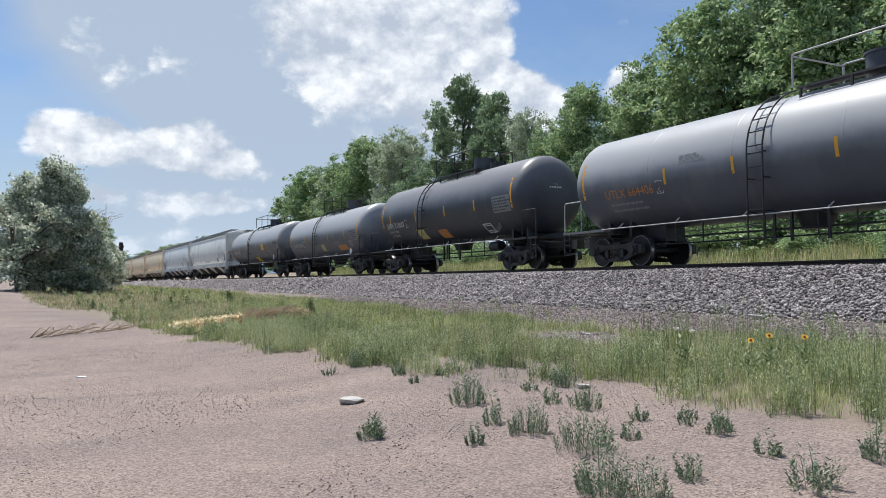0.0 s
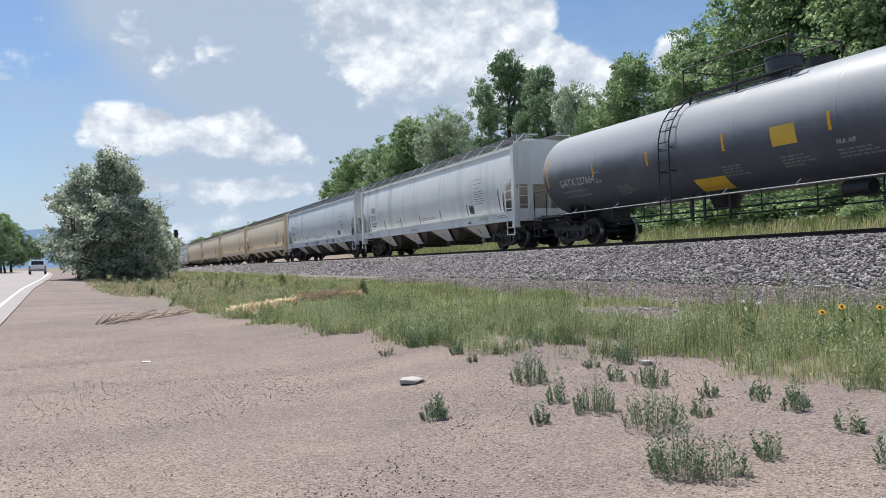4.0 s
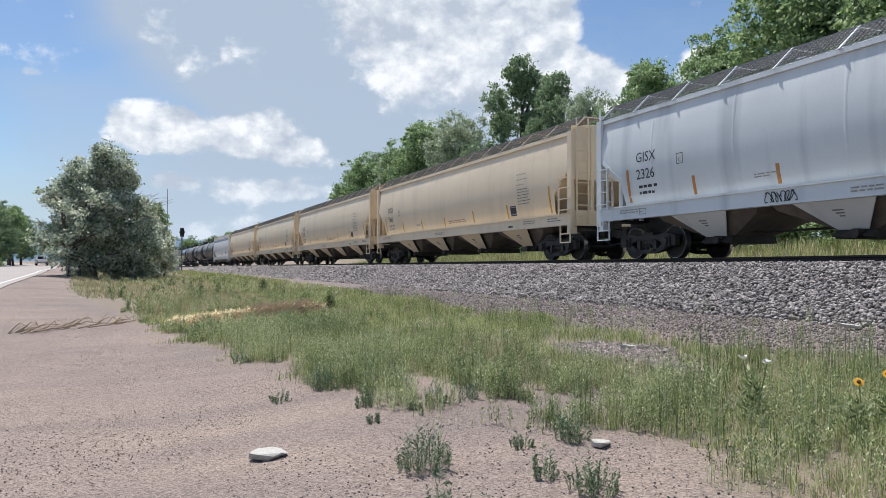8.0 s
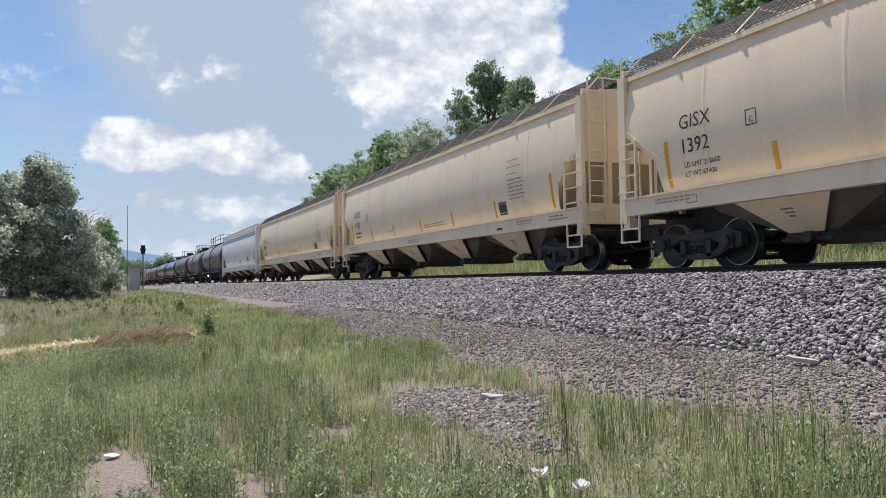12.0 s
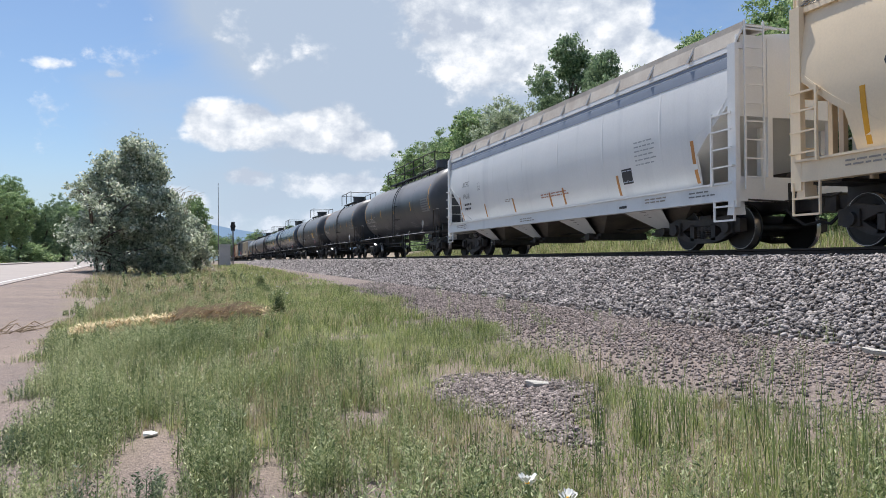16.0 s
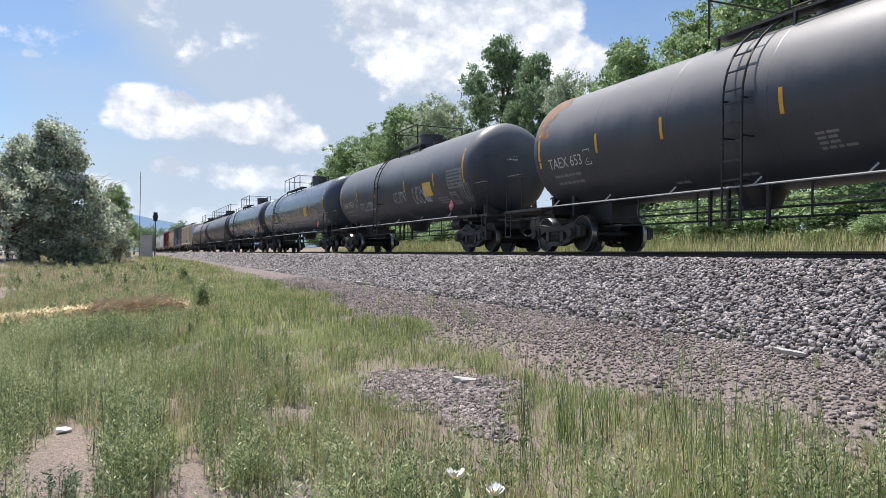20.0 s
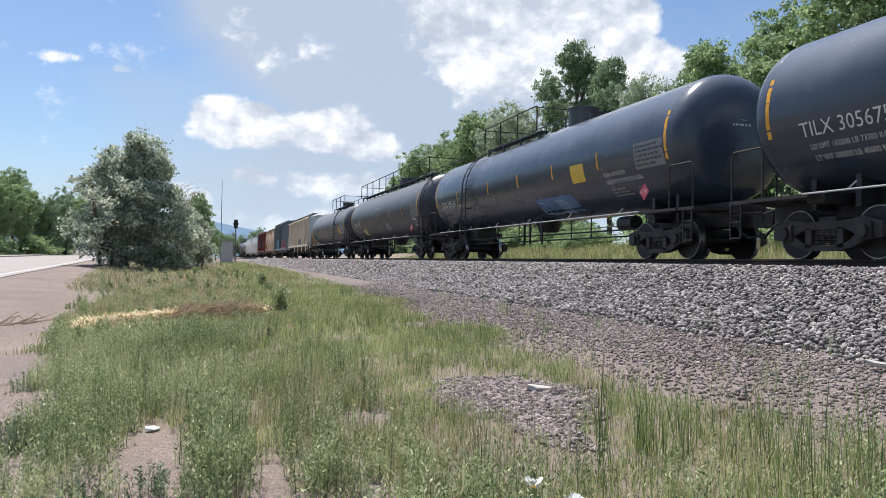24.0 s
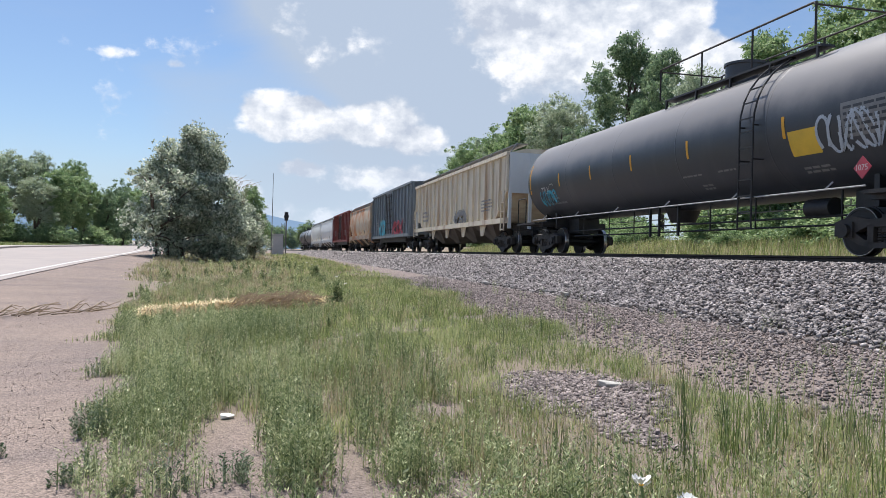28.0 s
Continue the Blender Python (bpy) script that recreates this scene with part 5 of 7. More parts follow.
# ---- ribbed hopper and box cars
def ribbed_car(s):
    L, paint = s["L"], M[s["paint"]]
    half = L / 2 - 0.7
    z0, z1 = s["z"]
    name = "ribbed_hopper_car" if s["hopper"] else "box_car"
    car = new_car(name, s["label"])
    body = Mesh(False)
    if s["hopper"]:
        rings = []
        for y in (-half + 0.1, -half + 1.9, half - 1.9, half - 0.1):
            zb = z0 if abs(y) < half - 1 else 2.7
            rings.append([(-1.46, y, zb), (1.46, y, zb), (1.46, y, z1), (0.7, y, z1 + 0.2), (-0.7, y, z1 + 0.2), (-1.46, y, z1)])
        body.loft(rings)
    else:
        body.loft([[(-1.46, y, z0), (1.46, y, z0), (1.46, y, z1), (0, y, z1 + 0.14), (-1.46, y, z1)] for y in (-half, half)])
    part("car_body", body, paint, car, s.get("body_label", ""))
    n = s["ribs"]
    for k in range(n):
        y = -half + 0.12 + (2 * half - 0.24) * k / (n - 1)
        if s["hopper"] and abs(y) > half - 1.8:
            zb = float(np.interp(abs(y), [half - 1.8, half - 0.1], [z0, 2.6]))
        else:
            zb = z0
        for x in (-1, 1):
            if s.get("door") and abs(y) < 1.55:
                continue
            xs = sorted((x * 1.45, x * 1.56))
            part("side_rib", Mesh().box(xs[0], xs[1], y - 0.05, y + 0.05, zb, z1, 0.01), paint, car)
    for x in (-1, 1):
        xs = sorted((x * 1.42, x * 1.60))
        part("side_sill", Mesh().box(xs[0], xs[1], -half, half, z0 - 0.12, z0 + 0.1, 0.01), paint, car)
        part("top_rail", Mesh().box(xs[0], xs[1], -half, half, z1 - 0.12, z1 + 0.03, 0.01), paint, car)
    if s.get("door"):
        for x in (-1, 1):
            xs = sorted((x * 1.47, x * 1.58))
            d = part("door", Mesh().box(xs[0], xs[1], -1.5, 1.5, z0 + 0.1, z1 - 0.1, 0.01), M[s["door"]], car, "sliding plug door")
            for y in (-1.1, -0.4, 0.4, 1.1):
                part("locking_bar", Mesh().bar((x * 1.62, y, z0 + 0.2), (x * 1.62, y, z1 - 0.3), 0.05), M["gear"], d)
            for z in np.linspace(z0 + 0.5, z1 - 0.5, 6):
                part("door_rib", Mesh().bar((x * 1.60, -1.4, z), (x * 1.60, 1.4, z), 0.05), M["gear"], d)
    for e in (-1, 1):
        es = Mesh()
        ys = sorted((e * half, e * (half - 0.08)))
        es.box(-1.46, 1.46, ys[0], ys[1], 2.5 if s["hopper"] else z0, z1)
        for x in (-1.4, -0.5, 0.5, 1.4):
            es.box(x - 0.06, x + 0.06, ys[0] - 0.03, ys[1] + 0.03, 1.0, z1)
        part("end_sheet", es, M[s.get("end", s["paint"])], car)
        la = Mesh()
        for y in (half - 0.06, half - 0.5):
            la.bar((-1.63, e * y, 0.9), (-1.63, e * y, z1 - (1.6 if s["hopper"] else 0.3)), 0.04)
        for z in np.arange(0.95, z1 - (1.6 if s["hopper"] else 0.3), 0.38):
            la.bar((-1.63, e * (half - 0.06), z), (-1.63, e * (half - 0.5), z), 0.03)
        part("side_ladder", la, paint, car)
        fr = Mesh()
        ys = sorted((e * half, e * (half - 2.6)))
        fr.box(-0.35, 0.35, ys[0], ys[1], 0.75, 1.25)
        part("draft_sill", fr, M["black"], car)
    if s["hopper"]:
        b0 = half - 2.6
        for k in range(4):
            yc = b0 - 2 * b0 * (k + 0.5) / 4
            w = b0 / 4
            part("discharge_bay", Mesh().loft([[(-1.35, yc - w, z0), (1.35, yc - w, z0), (1.35, yc + w, z0), (-1.35, yc + w, z0)], [(-0.6, yc - 0.4, 0.5), (0.6, yc - 0.4, 0.5), (0.6, yc + 0.4, 0.5), (-0.6, yc + 0.4, 0.5)]]), M["hopper_under"], car)
            part("bay_plate", Mesh().slab([(yc - 0.7, z0 - 0.05), (yc + 0.3, z0 - 0.05), (yc + 0.1, 0.75), (yc - 0.3, 0.75)], -1.33, -1.30), paint, car)
        rb = Mesh()
        for x in (-0.9, 0.9):
            rb.box(x - 0.25, x + 0.25, -half, half, z1 + 0.36, z1 + 0.4)
            for y in np.linspace(-half + 0.1, half - 0.1, 12):
                rb.bar((x + math.copysign(0.5, x), y, z1), (x + math.copysign(0.22, x), y, z1 + 0.38), 0.05)
        part("running_board", rb, M["grate"], car)
    else:
        part("floor_sill", Mesh().box(-0.3, 0.3, -half, half, 0.75, z0), M["black"], car)
        part("side_skirt", Mesh().box(-1.3, 1.3, -half + 3, half - 3, 0.7, z0 - 0.1), M["gear"], car)
    add_trucks(car, half - 1.75)
    add_coupler(car, half, 0.7)
    side = lambda z: (-1.565, z)
    if s.get("spray"):
        for k, (y, z, w, h2, ink) in enumerate(s["spray"]):
            scrawl(car, side, y, z, w, h2, M[ink], 70 + k, 0.16, 5)
    bars(car, side, half - 2.5, 2.3, 1.6, 3, M["ink_grey"], 0.12, 0.24, seed=4)
    bars(car, side, -half + 3.6, 2.3, 1.6, 4, M["ink_grey"], 0.07, 0.15, seed=6)
    return car


HOP = "covered hopper car with roof grating and four bays"
# boundaries between the cars at the start, from the head of the train
JOINTS = [0.2, 18.4, 35.0, 51.7, 70.4, 92.0, 113.85, 135.85, 157.6, 179.3, 201.5, 221.3, 240.4, 258.0, 277.8, 299.5, 321.0, 342.1, 363.4, 383.7, 402.5, 419.0, 437.0, 456.0, 475.0, 492.5, 510.0]
cars = []


def build_train():
    def L(i):
        return JOINTS[i + 1] - JOINTS[i]

    def tank(i, **k):
        base = dict(L=L(i), R=1.5, zc=2.72, paint="tank_black", label="black cylindrical tank car with top platform and side ladder")
        base.update(k)
        cars.append((tank_car(base), (JOINTS[i] + JOINTS[i + 1]) / 2 + base.get("shift", 0.0)))

    def hop(i, **k):
        base = dict(L=L(i))
        base.update(k)
        cars.append((hopper_car(base), (JOINTS[i] + JOINTS[i + 1]) / 2))

    def box(i, **k):
        base = dict(L=L(i))
        base.update(k)
        cars.append((ribbed_car(base), (JOINTS[i] + JOINTS[i + 1]) / 2))

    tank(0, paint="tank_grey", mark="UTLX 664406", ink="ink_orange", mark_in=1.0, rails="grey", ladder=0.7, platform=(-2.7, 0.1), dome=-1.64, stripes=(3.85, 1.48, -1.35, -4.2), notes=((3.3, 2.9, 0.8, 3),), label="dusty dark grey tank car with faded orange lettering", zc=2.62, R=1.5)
    tank(1, mark_in=0.4, inset=0.6, shift=0.4, mark="SHPX 213607", weights=("LD LMT 210100 LB", "LT WT 75900 LB"), ladder=1.45, platform=(-2.4, 1.0), dome=-1.7, rail_h=0.8, stripes=(5.1, 2.2, -0.7, -3.3), labels=((2.55, 1.55, 0.75, 0.45, "faded_label"), (0.5, 1.5, 0.85, 0.36, "ink_orange"), (-3.45, 1.5, 0.62, 0.36, "ink_white"), (-3.5, 1.54, 0.52, 0.28, "tank_black")), notes=((-3.5, 1.36, 0.7, 2), (-0.6, 1.35, 0.5, 1)), diamond="gear", zc=2.78)
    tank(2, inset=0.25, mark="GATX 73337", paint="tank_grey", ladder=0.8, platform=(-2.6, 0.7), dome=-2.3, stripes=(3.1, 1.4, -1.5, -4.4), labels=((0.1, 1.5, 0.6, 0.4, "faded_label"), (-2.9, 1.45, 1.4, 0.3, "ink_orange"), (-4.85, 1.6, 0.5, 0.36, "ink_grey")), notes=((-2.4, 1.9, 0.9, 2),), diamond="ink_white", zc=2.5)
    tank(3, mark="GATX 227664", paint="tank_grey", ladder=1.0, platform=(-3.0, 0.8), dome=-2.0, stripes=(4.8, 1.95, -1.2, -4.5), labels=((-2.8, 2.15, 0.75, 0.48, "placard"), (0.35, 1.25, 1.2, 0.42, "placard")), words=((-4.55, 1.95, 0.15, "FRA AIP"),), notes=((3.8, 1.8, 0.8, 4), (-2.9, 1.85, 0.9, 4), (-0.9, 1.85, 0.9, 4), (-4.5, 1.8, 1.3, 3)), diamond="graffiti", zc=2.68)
    hop(4, paint="pale", mark=("GISX", "2218"), label="pale grey " + HOP, tape="ink_grey")
    hop(5, paint="blue_grey", mark=("GISX", "2326"), label="bluish grey " + HOP, tape="tape_orange", sill_tags=((3.6, 0.9, 1), (0.2, 0.9, 2), (-3.0, 0.5, 3), (-4.5, 0.6, 4)))
    hop(6, paint="tan", mark=("GISX", "1066"), weights=("LD LMT 218700", "LT WT 67300"), label="tan " + HOP)
    hop(7, paint="tan", mark=("GISX", "1392"), weights=("LD LMT 218600", "LT WT 67400"), label="tan " + HOP)
    hop(8, paint="tan", mark=("GISX", "1183"), label="tan " + HOP)
    hop(9, paint="tan", mark=("GSOX", "1908"), label="tan " + HOP)
    hop(10, paint="white", mark=("ACFX", "69616"), label="off-white " + HOP, ink="ink_grey", solid_board=True, band="band_blue", mark_size=0.3, eave=4.0, sill=(0.95, 1.31), hole=((0.08, 3.18), (0.55, 2.68), (1.36, 2.36)), bays=(7.4, 0.82, 0.3), tape="tape_orange", note="ink_pale")
    tank(11, mark_in=0.3, inset=0.65, shift=0.3, mark="CTCX 700023", weights=("LD LMT 180900 LBS 82050 KGS", "LT WT 82100 LBS 37250 KGS"), paint="tank_soot", ladder=-1.0, stripes=(5.45, 2.85, -0.35, -3.95), platform=(-6.6, 3.1), dome=-5.3, double=True, diamond="ink_grey", notes=((0.8, 1.75, 0.8, 4), (3.0, 1.75, 0.8, 3), (-2.9, 1.75, 0.9, 4), (-4.3, 1.65, 1.0, 3)), label="sooty black tank car with long top railing")
    tank(12, mark_in=0.4, inset=0.8, shift=0.3, mark="TAEX 653", paint="tank_soot", ladder=-0.65, stripes=(3.75, 1.45, -1.6, -4.1), platform=(-3.2, 0.7), dome=-1.6, diamond="ink_white", labels=((-5.4, 1.6, 0.55, 0.4, "ink_grey"), (-5.44, 1.64, 0.47, 0.32, "tank_soot")), notes=((-2.1, 1.85, 0.5, 4), (1.7, 1.4, 0.5, 1), (-0.1, 1.4, 0.4, 1)), rust=True, label="sooty black tank car with rust bloom at one end", zc=2.66)
    tank(13, mark_in=0.4, inset=0.8, shift=0.3, mark="SRIX 10524", ladder=1.3, platform=(-1.9, 0.7), dome=-1.0, stripes=(4.6, 1.9, -1.9, -4.9), labels=((-3.8, 2.0, 0.8, 0.48, "placard"), (-6.0, 1.6, 0.55, 0.4, "ink_grey"), (-6.05, 1.65, 0.45, 0.3, "tank_black")), notes=((-4.9, 1.85, 1.1, 3), (-0.9, 1.5, 0.5, 3)), tags=((4.3, 1.85, 2.2, 0.34, "graffiti", 0.016), (-0.4, 1.95, 1.5, 0.4, "graffiti", 0.016), (-2.6, 1.8, 1.9, 0.6, "graffiti", 0.018), (-6.9, 1.6, 0.8, 0.6, "ink_grey", 0.014)), diamond="spray_red", un="1075", zc=2.7)
    tank(14, mark="TILX 305675", weights=("LD LMT 162500 LB 73700 KG", "LT WT 100500 LB 45600 KG"), paint="tank_gloss", stripes=(6.1, 2.5, -0.4, -3.1, -5.9), ladder=4.8, platform=(-0.7, 4.3), dome=-2.2, labels=((-4.3, 2.15, 0.8, 0.5, "placard"),), diamond="spray_red", R=1.52, label="glossy blue-black tank car")
    tank(15, mark="TILX 305656", paint="tank_gloss", stripes=(6.1, 2.45, -0.4, -3.1, -5.9), platform=(-0.7, 4.3), dome=-2.2, rail_h=0.85, ladder=4.8, labels=((-4.3, 2.15, 0.8, 0.5, "placard"), (-1.3, 1.3, 2.6, 0.6, "spray_blue")), tags=((-1.4, 1.4, 2.2, 0.4, "graffiti", 0.012),), words=((-6.1, 2.15, 0.14, "NON-ODORIZED"), (-6.1, 1.97, 0.14, "LIQUEFIED PETROLEUM GAS")), notes=((-6.2, 1.8, 0.8, 3),), diamond="spray_red", R=1.52, zc=2.78, label="glossy blue-black tank car with blue spray paint")
    tank(16, mark="GAMX90249", mark_in=0.9, stripes=(6.1, 3.1, 0.25, -2.7, -5.7), platform=(-9.0, 8.3), rail_h=0.85, dome=-1.4, ladder=-10.2, labels=((-1.2, 1.65, 0.9, 0.4, "ink_grey"), (5.6, 1.55, 0.95, 0.36, "faded_label"), (-7.5, 1.65, 0.6, 0.42, "ink_white"), (-7.54, 1.69, 0.52, 0.34, "tank_black")), words=((1.3, 2.95, 0.15, "WATER CAPY 285817 LB"),), notes=((-6.1, 2.6, 1.4, 2), (-5.8, 1.9, 0.35, 3), (0.9, 1.85, 0.8, 1)), diamond="spray_red", R=1.54, zc=2.72, label="matt black tank car with railing along the whole top")
    tank(17, inset=0.3, mark="TILX", mark_in=1.1, paint="tank_soot", ladder=-4.8, dome=-2.4, stripes=(5.85, 3.3, 0.6, -2.3, -5.8), platform=(-6.0, 0.0), rail_h=0.85, labels=((-5.9, 1.95, 0.8, 0.48, "placard"),), tags=((-6.75, 1.9, 1.5, 0.7, "graffiti", 0.035), (7.9, 1.75, 1.5, 0.5, "spray_teal", 0.045)), notes=((-1.8, 1.9, 1.1, 1), (-3.3, 1.9, 0.9, 1), (-2.4, 1.65, 0.35, 2), (-6.0, 1.7, 1.0, 2)), diamond="spray_red", label="sooty black tank car with white spray tag", hz=1.2)
    box(18, paint="rib", z=(1.35, 4.2), hopper=True, ribs=19, end="blue_grey", label="weathered beige ribbed covered hopper car streaked with rust", spray=((-1.0, 1.5, 2.2, 0.5, "ink_grey"),))
    box(19, paint="boxcar", z=(1.15, 4.75), hopper=False, ribs=15, door="boxcar", label="dull grey-green ribbed box car with spray paint", spray=((4.5, 1.3, 3.2, 1.1, "spray_teal"), (-1.5, 1.25, 4.6, 0.9, "spray_red")))
    hop(20, paint="orange", label="rust-stained cream " + HOP)
    box(21, paint="red", z=(1.15, 4.5), hopper=False, ribs=13, door="red", label="oxide red box car with sliding door")
    hop(22, paint="white", label="white " + HOP)
    hop(23, paint="pale", label="pale grey " + HOP)
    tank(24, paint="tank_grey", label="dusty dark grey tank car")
    tank(25, paint="tank_black")


build_train()


# trees
def leaf_cloud(rnd, centres, per, size, flat=0.7, spread=0.3):
    """Small leaf sprays round many centres, as arrays of corners and triangles."""
    c = np.repeat(np.asarray(centres, np.float32), per, 0)
    n = len(c)
    radius = np.repeat(rnd.uniform(0.35, 1.0, len(centres)), per)[:, None]
    off = rnd.normal(0, spread, (n, 3)) * radius * np.array([1, 1, flat])
    p = c + off
    a = rnd.normal(0, 1, (n, 3))
    a /= np.linalg.norm(a, axis=1)[:, None]
    b = np.cross(a, rnd.normal(0, 1, (n, 3)))
    b /= np.linalg.norm(b, axis=1)[:, None] + 1e-6
    s = size * rnd.uniform(0.55, 1.3, (n, 1))
    v = np.stack([p - a * s, p + b * s * 0.55, p + a * s, p - b * s * 0.55], 1).reshape(-1, 3)
    i = np.arange(n)[:, None] * 4
    return v, np.concatenate([i + [0, 1, 2], i + [0, 2, 3]], 1).reshape(-1, 3)


def tree_proto(seed, high, wide, leaf, clumps, per, size, trunk_h=0.22, lobes=5, name="tree", label="", category="tree", stems=1, peak=0.5, shape=None, spread=0.3):
    rnd = np.random.default_rng(seed)
    t = thing(name, label, category)
    wood = Mesh(True)
    tips = []
    for st in range(stems):
        base = Vector((rnd.normal(0, 0.25 * (stems > 1) * wide * 0.4), rnd.normal(0, 0.25 * (stems > 1) * wide * 0.4), 0))
        lean = Vector((rnd.normal(0, 0.08 + 0.12 * (stems > 1)), rnd.normal(0, 0.08 + 0.12 * (stems > 1)), 1))
        line = [base + lean * high * (0.8 if stems == 1 else 0.55) * k / 6 + Vector((rnd.normal(0, 0.02), rnd.normal(0, 0.02), 0)) * high * k / 6 for k in range(7)]
        line[0] = line[0] - Vector((0, 0, 0.4))
        wood.tube(line, 0.022 * high / stems ** 0.4, 8, 0.006 * high)
        for k in range(9):
            f = rnd.uniform(trunk_h, 0.95)
            p = base + lean * high * (0.8 if stems == 1 else 0.55) * f
            ang = rnd.uniform(0, 6.28)
            reach = wide * rnd.uniform(0.2, 0.42) * (1.1 - 0.6 * f)
            q = p + Vector((math.cos(ang) * reach, math.sin(ang) * reach, high * rnd.uniform(0.05, 0.2)))
            wood.tube([p, p.lerp(q, 0.5) + Vector((0, 0, 0.02 * high)), q], 0.007 * high, 6, 0.002 * high)
            tips.append(q)
    part("trunk", wood, M["bark"], t)
    # lobes of foliage, uneven in size, with gaps between
    cs = []
    lob = []
    for k in range(int(lobes * 1.9)):
        f = rnd.uniform(trunk_h + 0.1, 0.93)
        ang = rnd.uniform(0, 6.28)
        r = wide * 0.5 * (1 - abs(f - peak) ** 1.4) * rnd.uniform(0.25, 0.88)
        lob.append((Vector((math.cos(ang) * r, math.sin(ang) * r, high * f)), wide * rnd.uniform(0.13, 0.27) * (1.15 - 0.55 * f), rnd.uniform(0.7, 1.25)))
    lob.append((Vector((0, 0, high * 0.9)), wide * 0.2, 1.0))
    lob.append((Vector((0, 0, high * 0.6)), wide * 0.34, 1.2))
    if shape:
        # lobes at given places: x, height, radius, each with its fellow set back or forward
        lob = []
        for x, z, r in shape:
            for q in (-1, 1):
                lob.append((Vector((0.88 * x + 0.35 + rnd.normal(0, 0.2), q * rnd.uniform(0.2, 0.9) * (1.6 + 0.5 * (high * 0.6 - abs(z - high * 0.35))) * 0.5, z + rnd.normal(0, 0.2))), r * rnd.uniform(0.75, 1.0), rnd.uniform(0.8, 1.1)))
    w = np.array([l[1] ** 2 for l in lob])
    for k in rnd.choice(len(lob), clumps, p=w / w.sum()):
        c, r, tall = lob[k]
        d = rnd.normal(0, 1, 3)
        d /= np.linalg.norm(d)
        rr = r * rnd.uniform(0.55, 1.12)
        z = c.z + d[2] * rr * tall
        cs.append((c.x + d[0] * rr, c.y + d[1] * rr, max(z, high * trunk_h * 0.7)))
    for q in tips:
        cs += [tuple(q + Vector(rnd.normal(0, 0.3, 3))) for _ in range(6)]
    v, f = leaf_cloud(rnd, cs, per, size, spread=spread)
    if not shape:
        v[:, 2] *= high / np.quantile(v[:, 2], 0.9985)
        v[:, :2] *= wide / 2 / np.quantile(np.hypot(v[:, 0], v[:, 1]), 0.97)
    part("crown", big_mesh("crown", v, f, M[leaf]), None, t)
    return t


OLIVE = ((-0.6, 7.4, 1.0), (0.6, 6.2, 1.2), (-2.0, 5.8, 1.1), (-0.6, 8.9, 0.7), (-0.2, 4.2, 1.3), (-0.3, 9.7, 0.55), (0.1, 8.6, 1.15), (-0.9, 8.0, 0.7), (1.0, 7.9, 0.7), (-2.2, 7.6, 0.9), (-3.3, 7.0, 0.6), (-3.1, 5.5, 1.15), (-1.1, 6.7, 1.1), (1.8, 7.0, 0.95), (2.1, 5.6, 1.15), (0.2, 5.0, 1.0), (-2.9, 3.4, 1.35),
         (-1.0, 3.1, 1.35), (1.1, 3.0, 1.4), (3.0, 3.4, 1.1), (3.9, 2.2, 1.0), (-2.0, 1.4, 1.2), (1.9, 1.2, 1.2), (0.0, 1.2, 1.2), (3.2, 1.0, 0.9), (3.1, 4.6, 0.7))
TREES = {
    "green": tree_proto(1, 15, 9.5, "tree_green", 900, 52, 0.125, lobes=15, label="tall green cottonwood tree with dense ragged crown"),
    "green_b": tree_proto(2, 14, 8, "tree_green", 800, 52, 0.125, lobes=14, label="green cottonwood tree with uneven crown", peak=0.4),
    "dark": tree_proto(3, 19, 8.5, "tree_dark", 900, 56, 0.13, lobes=13, label="tall dark green elm tree", trunk_h=0.3, peak=0.65),
    "pale": tree_proto(4, 13, 7, "tree_pale", 560, 46, 0.115, lobes=13, label="silvery green tree with airy crown"),
    "mixed": tree_proto(5, 13, 8.5, "tree_dark", 760, 50, 0.125, lobes=14, label="dark green broadleaf tree", peak=0.4, trunk_h=0.12),
    "olive": tree_proto(6, 10.4, 9.0, "olive", 1700, 42, 0.12, trunk_h=0.04, spread=0.3, shape=OLIVE, label="grey-green olive tree with several stems, ragged to the ground", stems=4, peak=0.42),
    "shrub": tree_proto(7, 2.6, 4.2, "tree_green", 190, 30, 0.09, trunk_h=0.04, lobes=9, name="shrub", label="dark green roadside shrub", category="shrub", stems=3, peak=0.3),
}
placed = set()


def plant(kind, x, y, high, turn=0.0, wide=1.0, z=None):
    """Stands a tree at its place, scaled to its height."""
    proto = TREES[kind]
    base = {"green": 15, "green_b": 14, "dark": 19, "pale": 13, "mixed": 13, "olive": 10.4, "shrub": 2.6}[kind]
    s = high / base
    zz = float(land(x, y)) if z is None else z
    if kind in placed:
        ob = copy_thing(proto, pose(x, y, zz, 0, 0, turn))
    else:
        ob, _ = proto, placed.add(kind)
        ob.matrix_basis = pose(x, y, zz, 0, 0, turn)
    ob.scale = (s * wide, s * wide, s)
    return ob


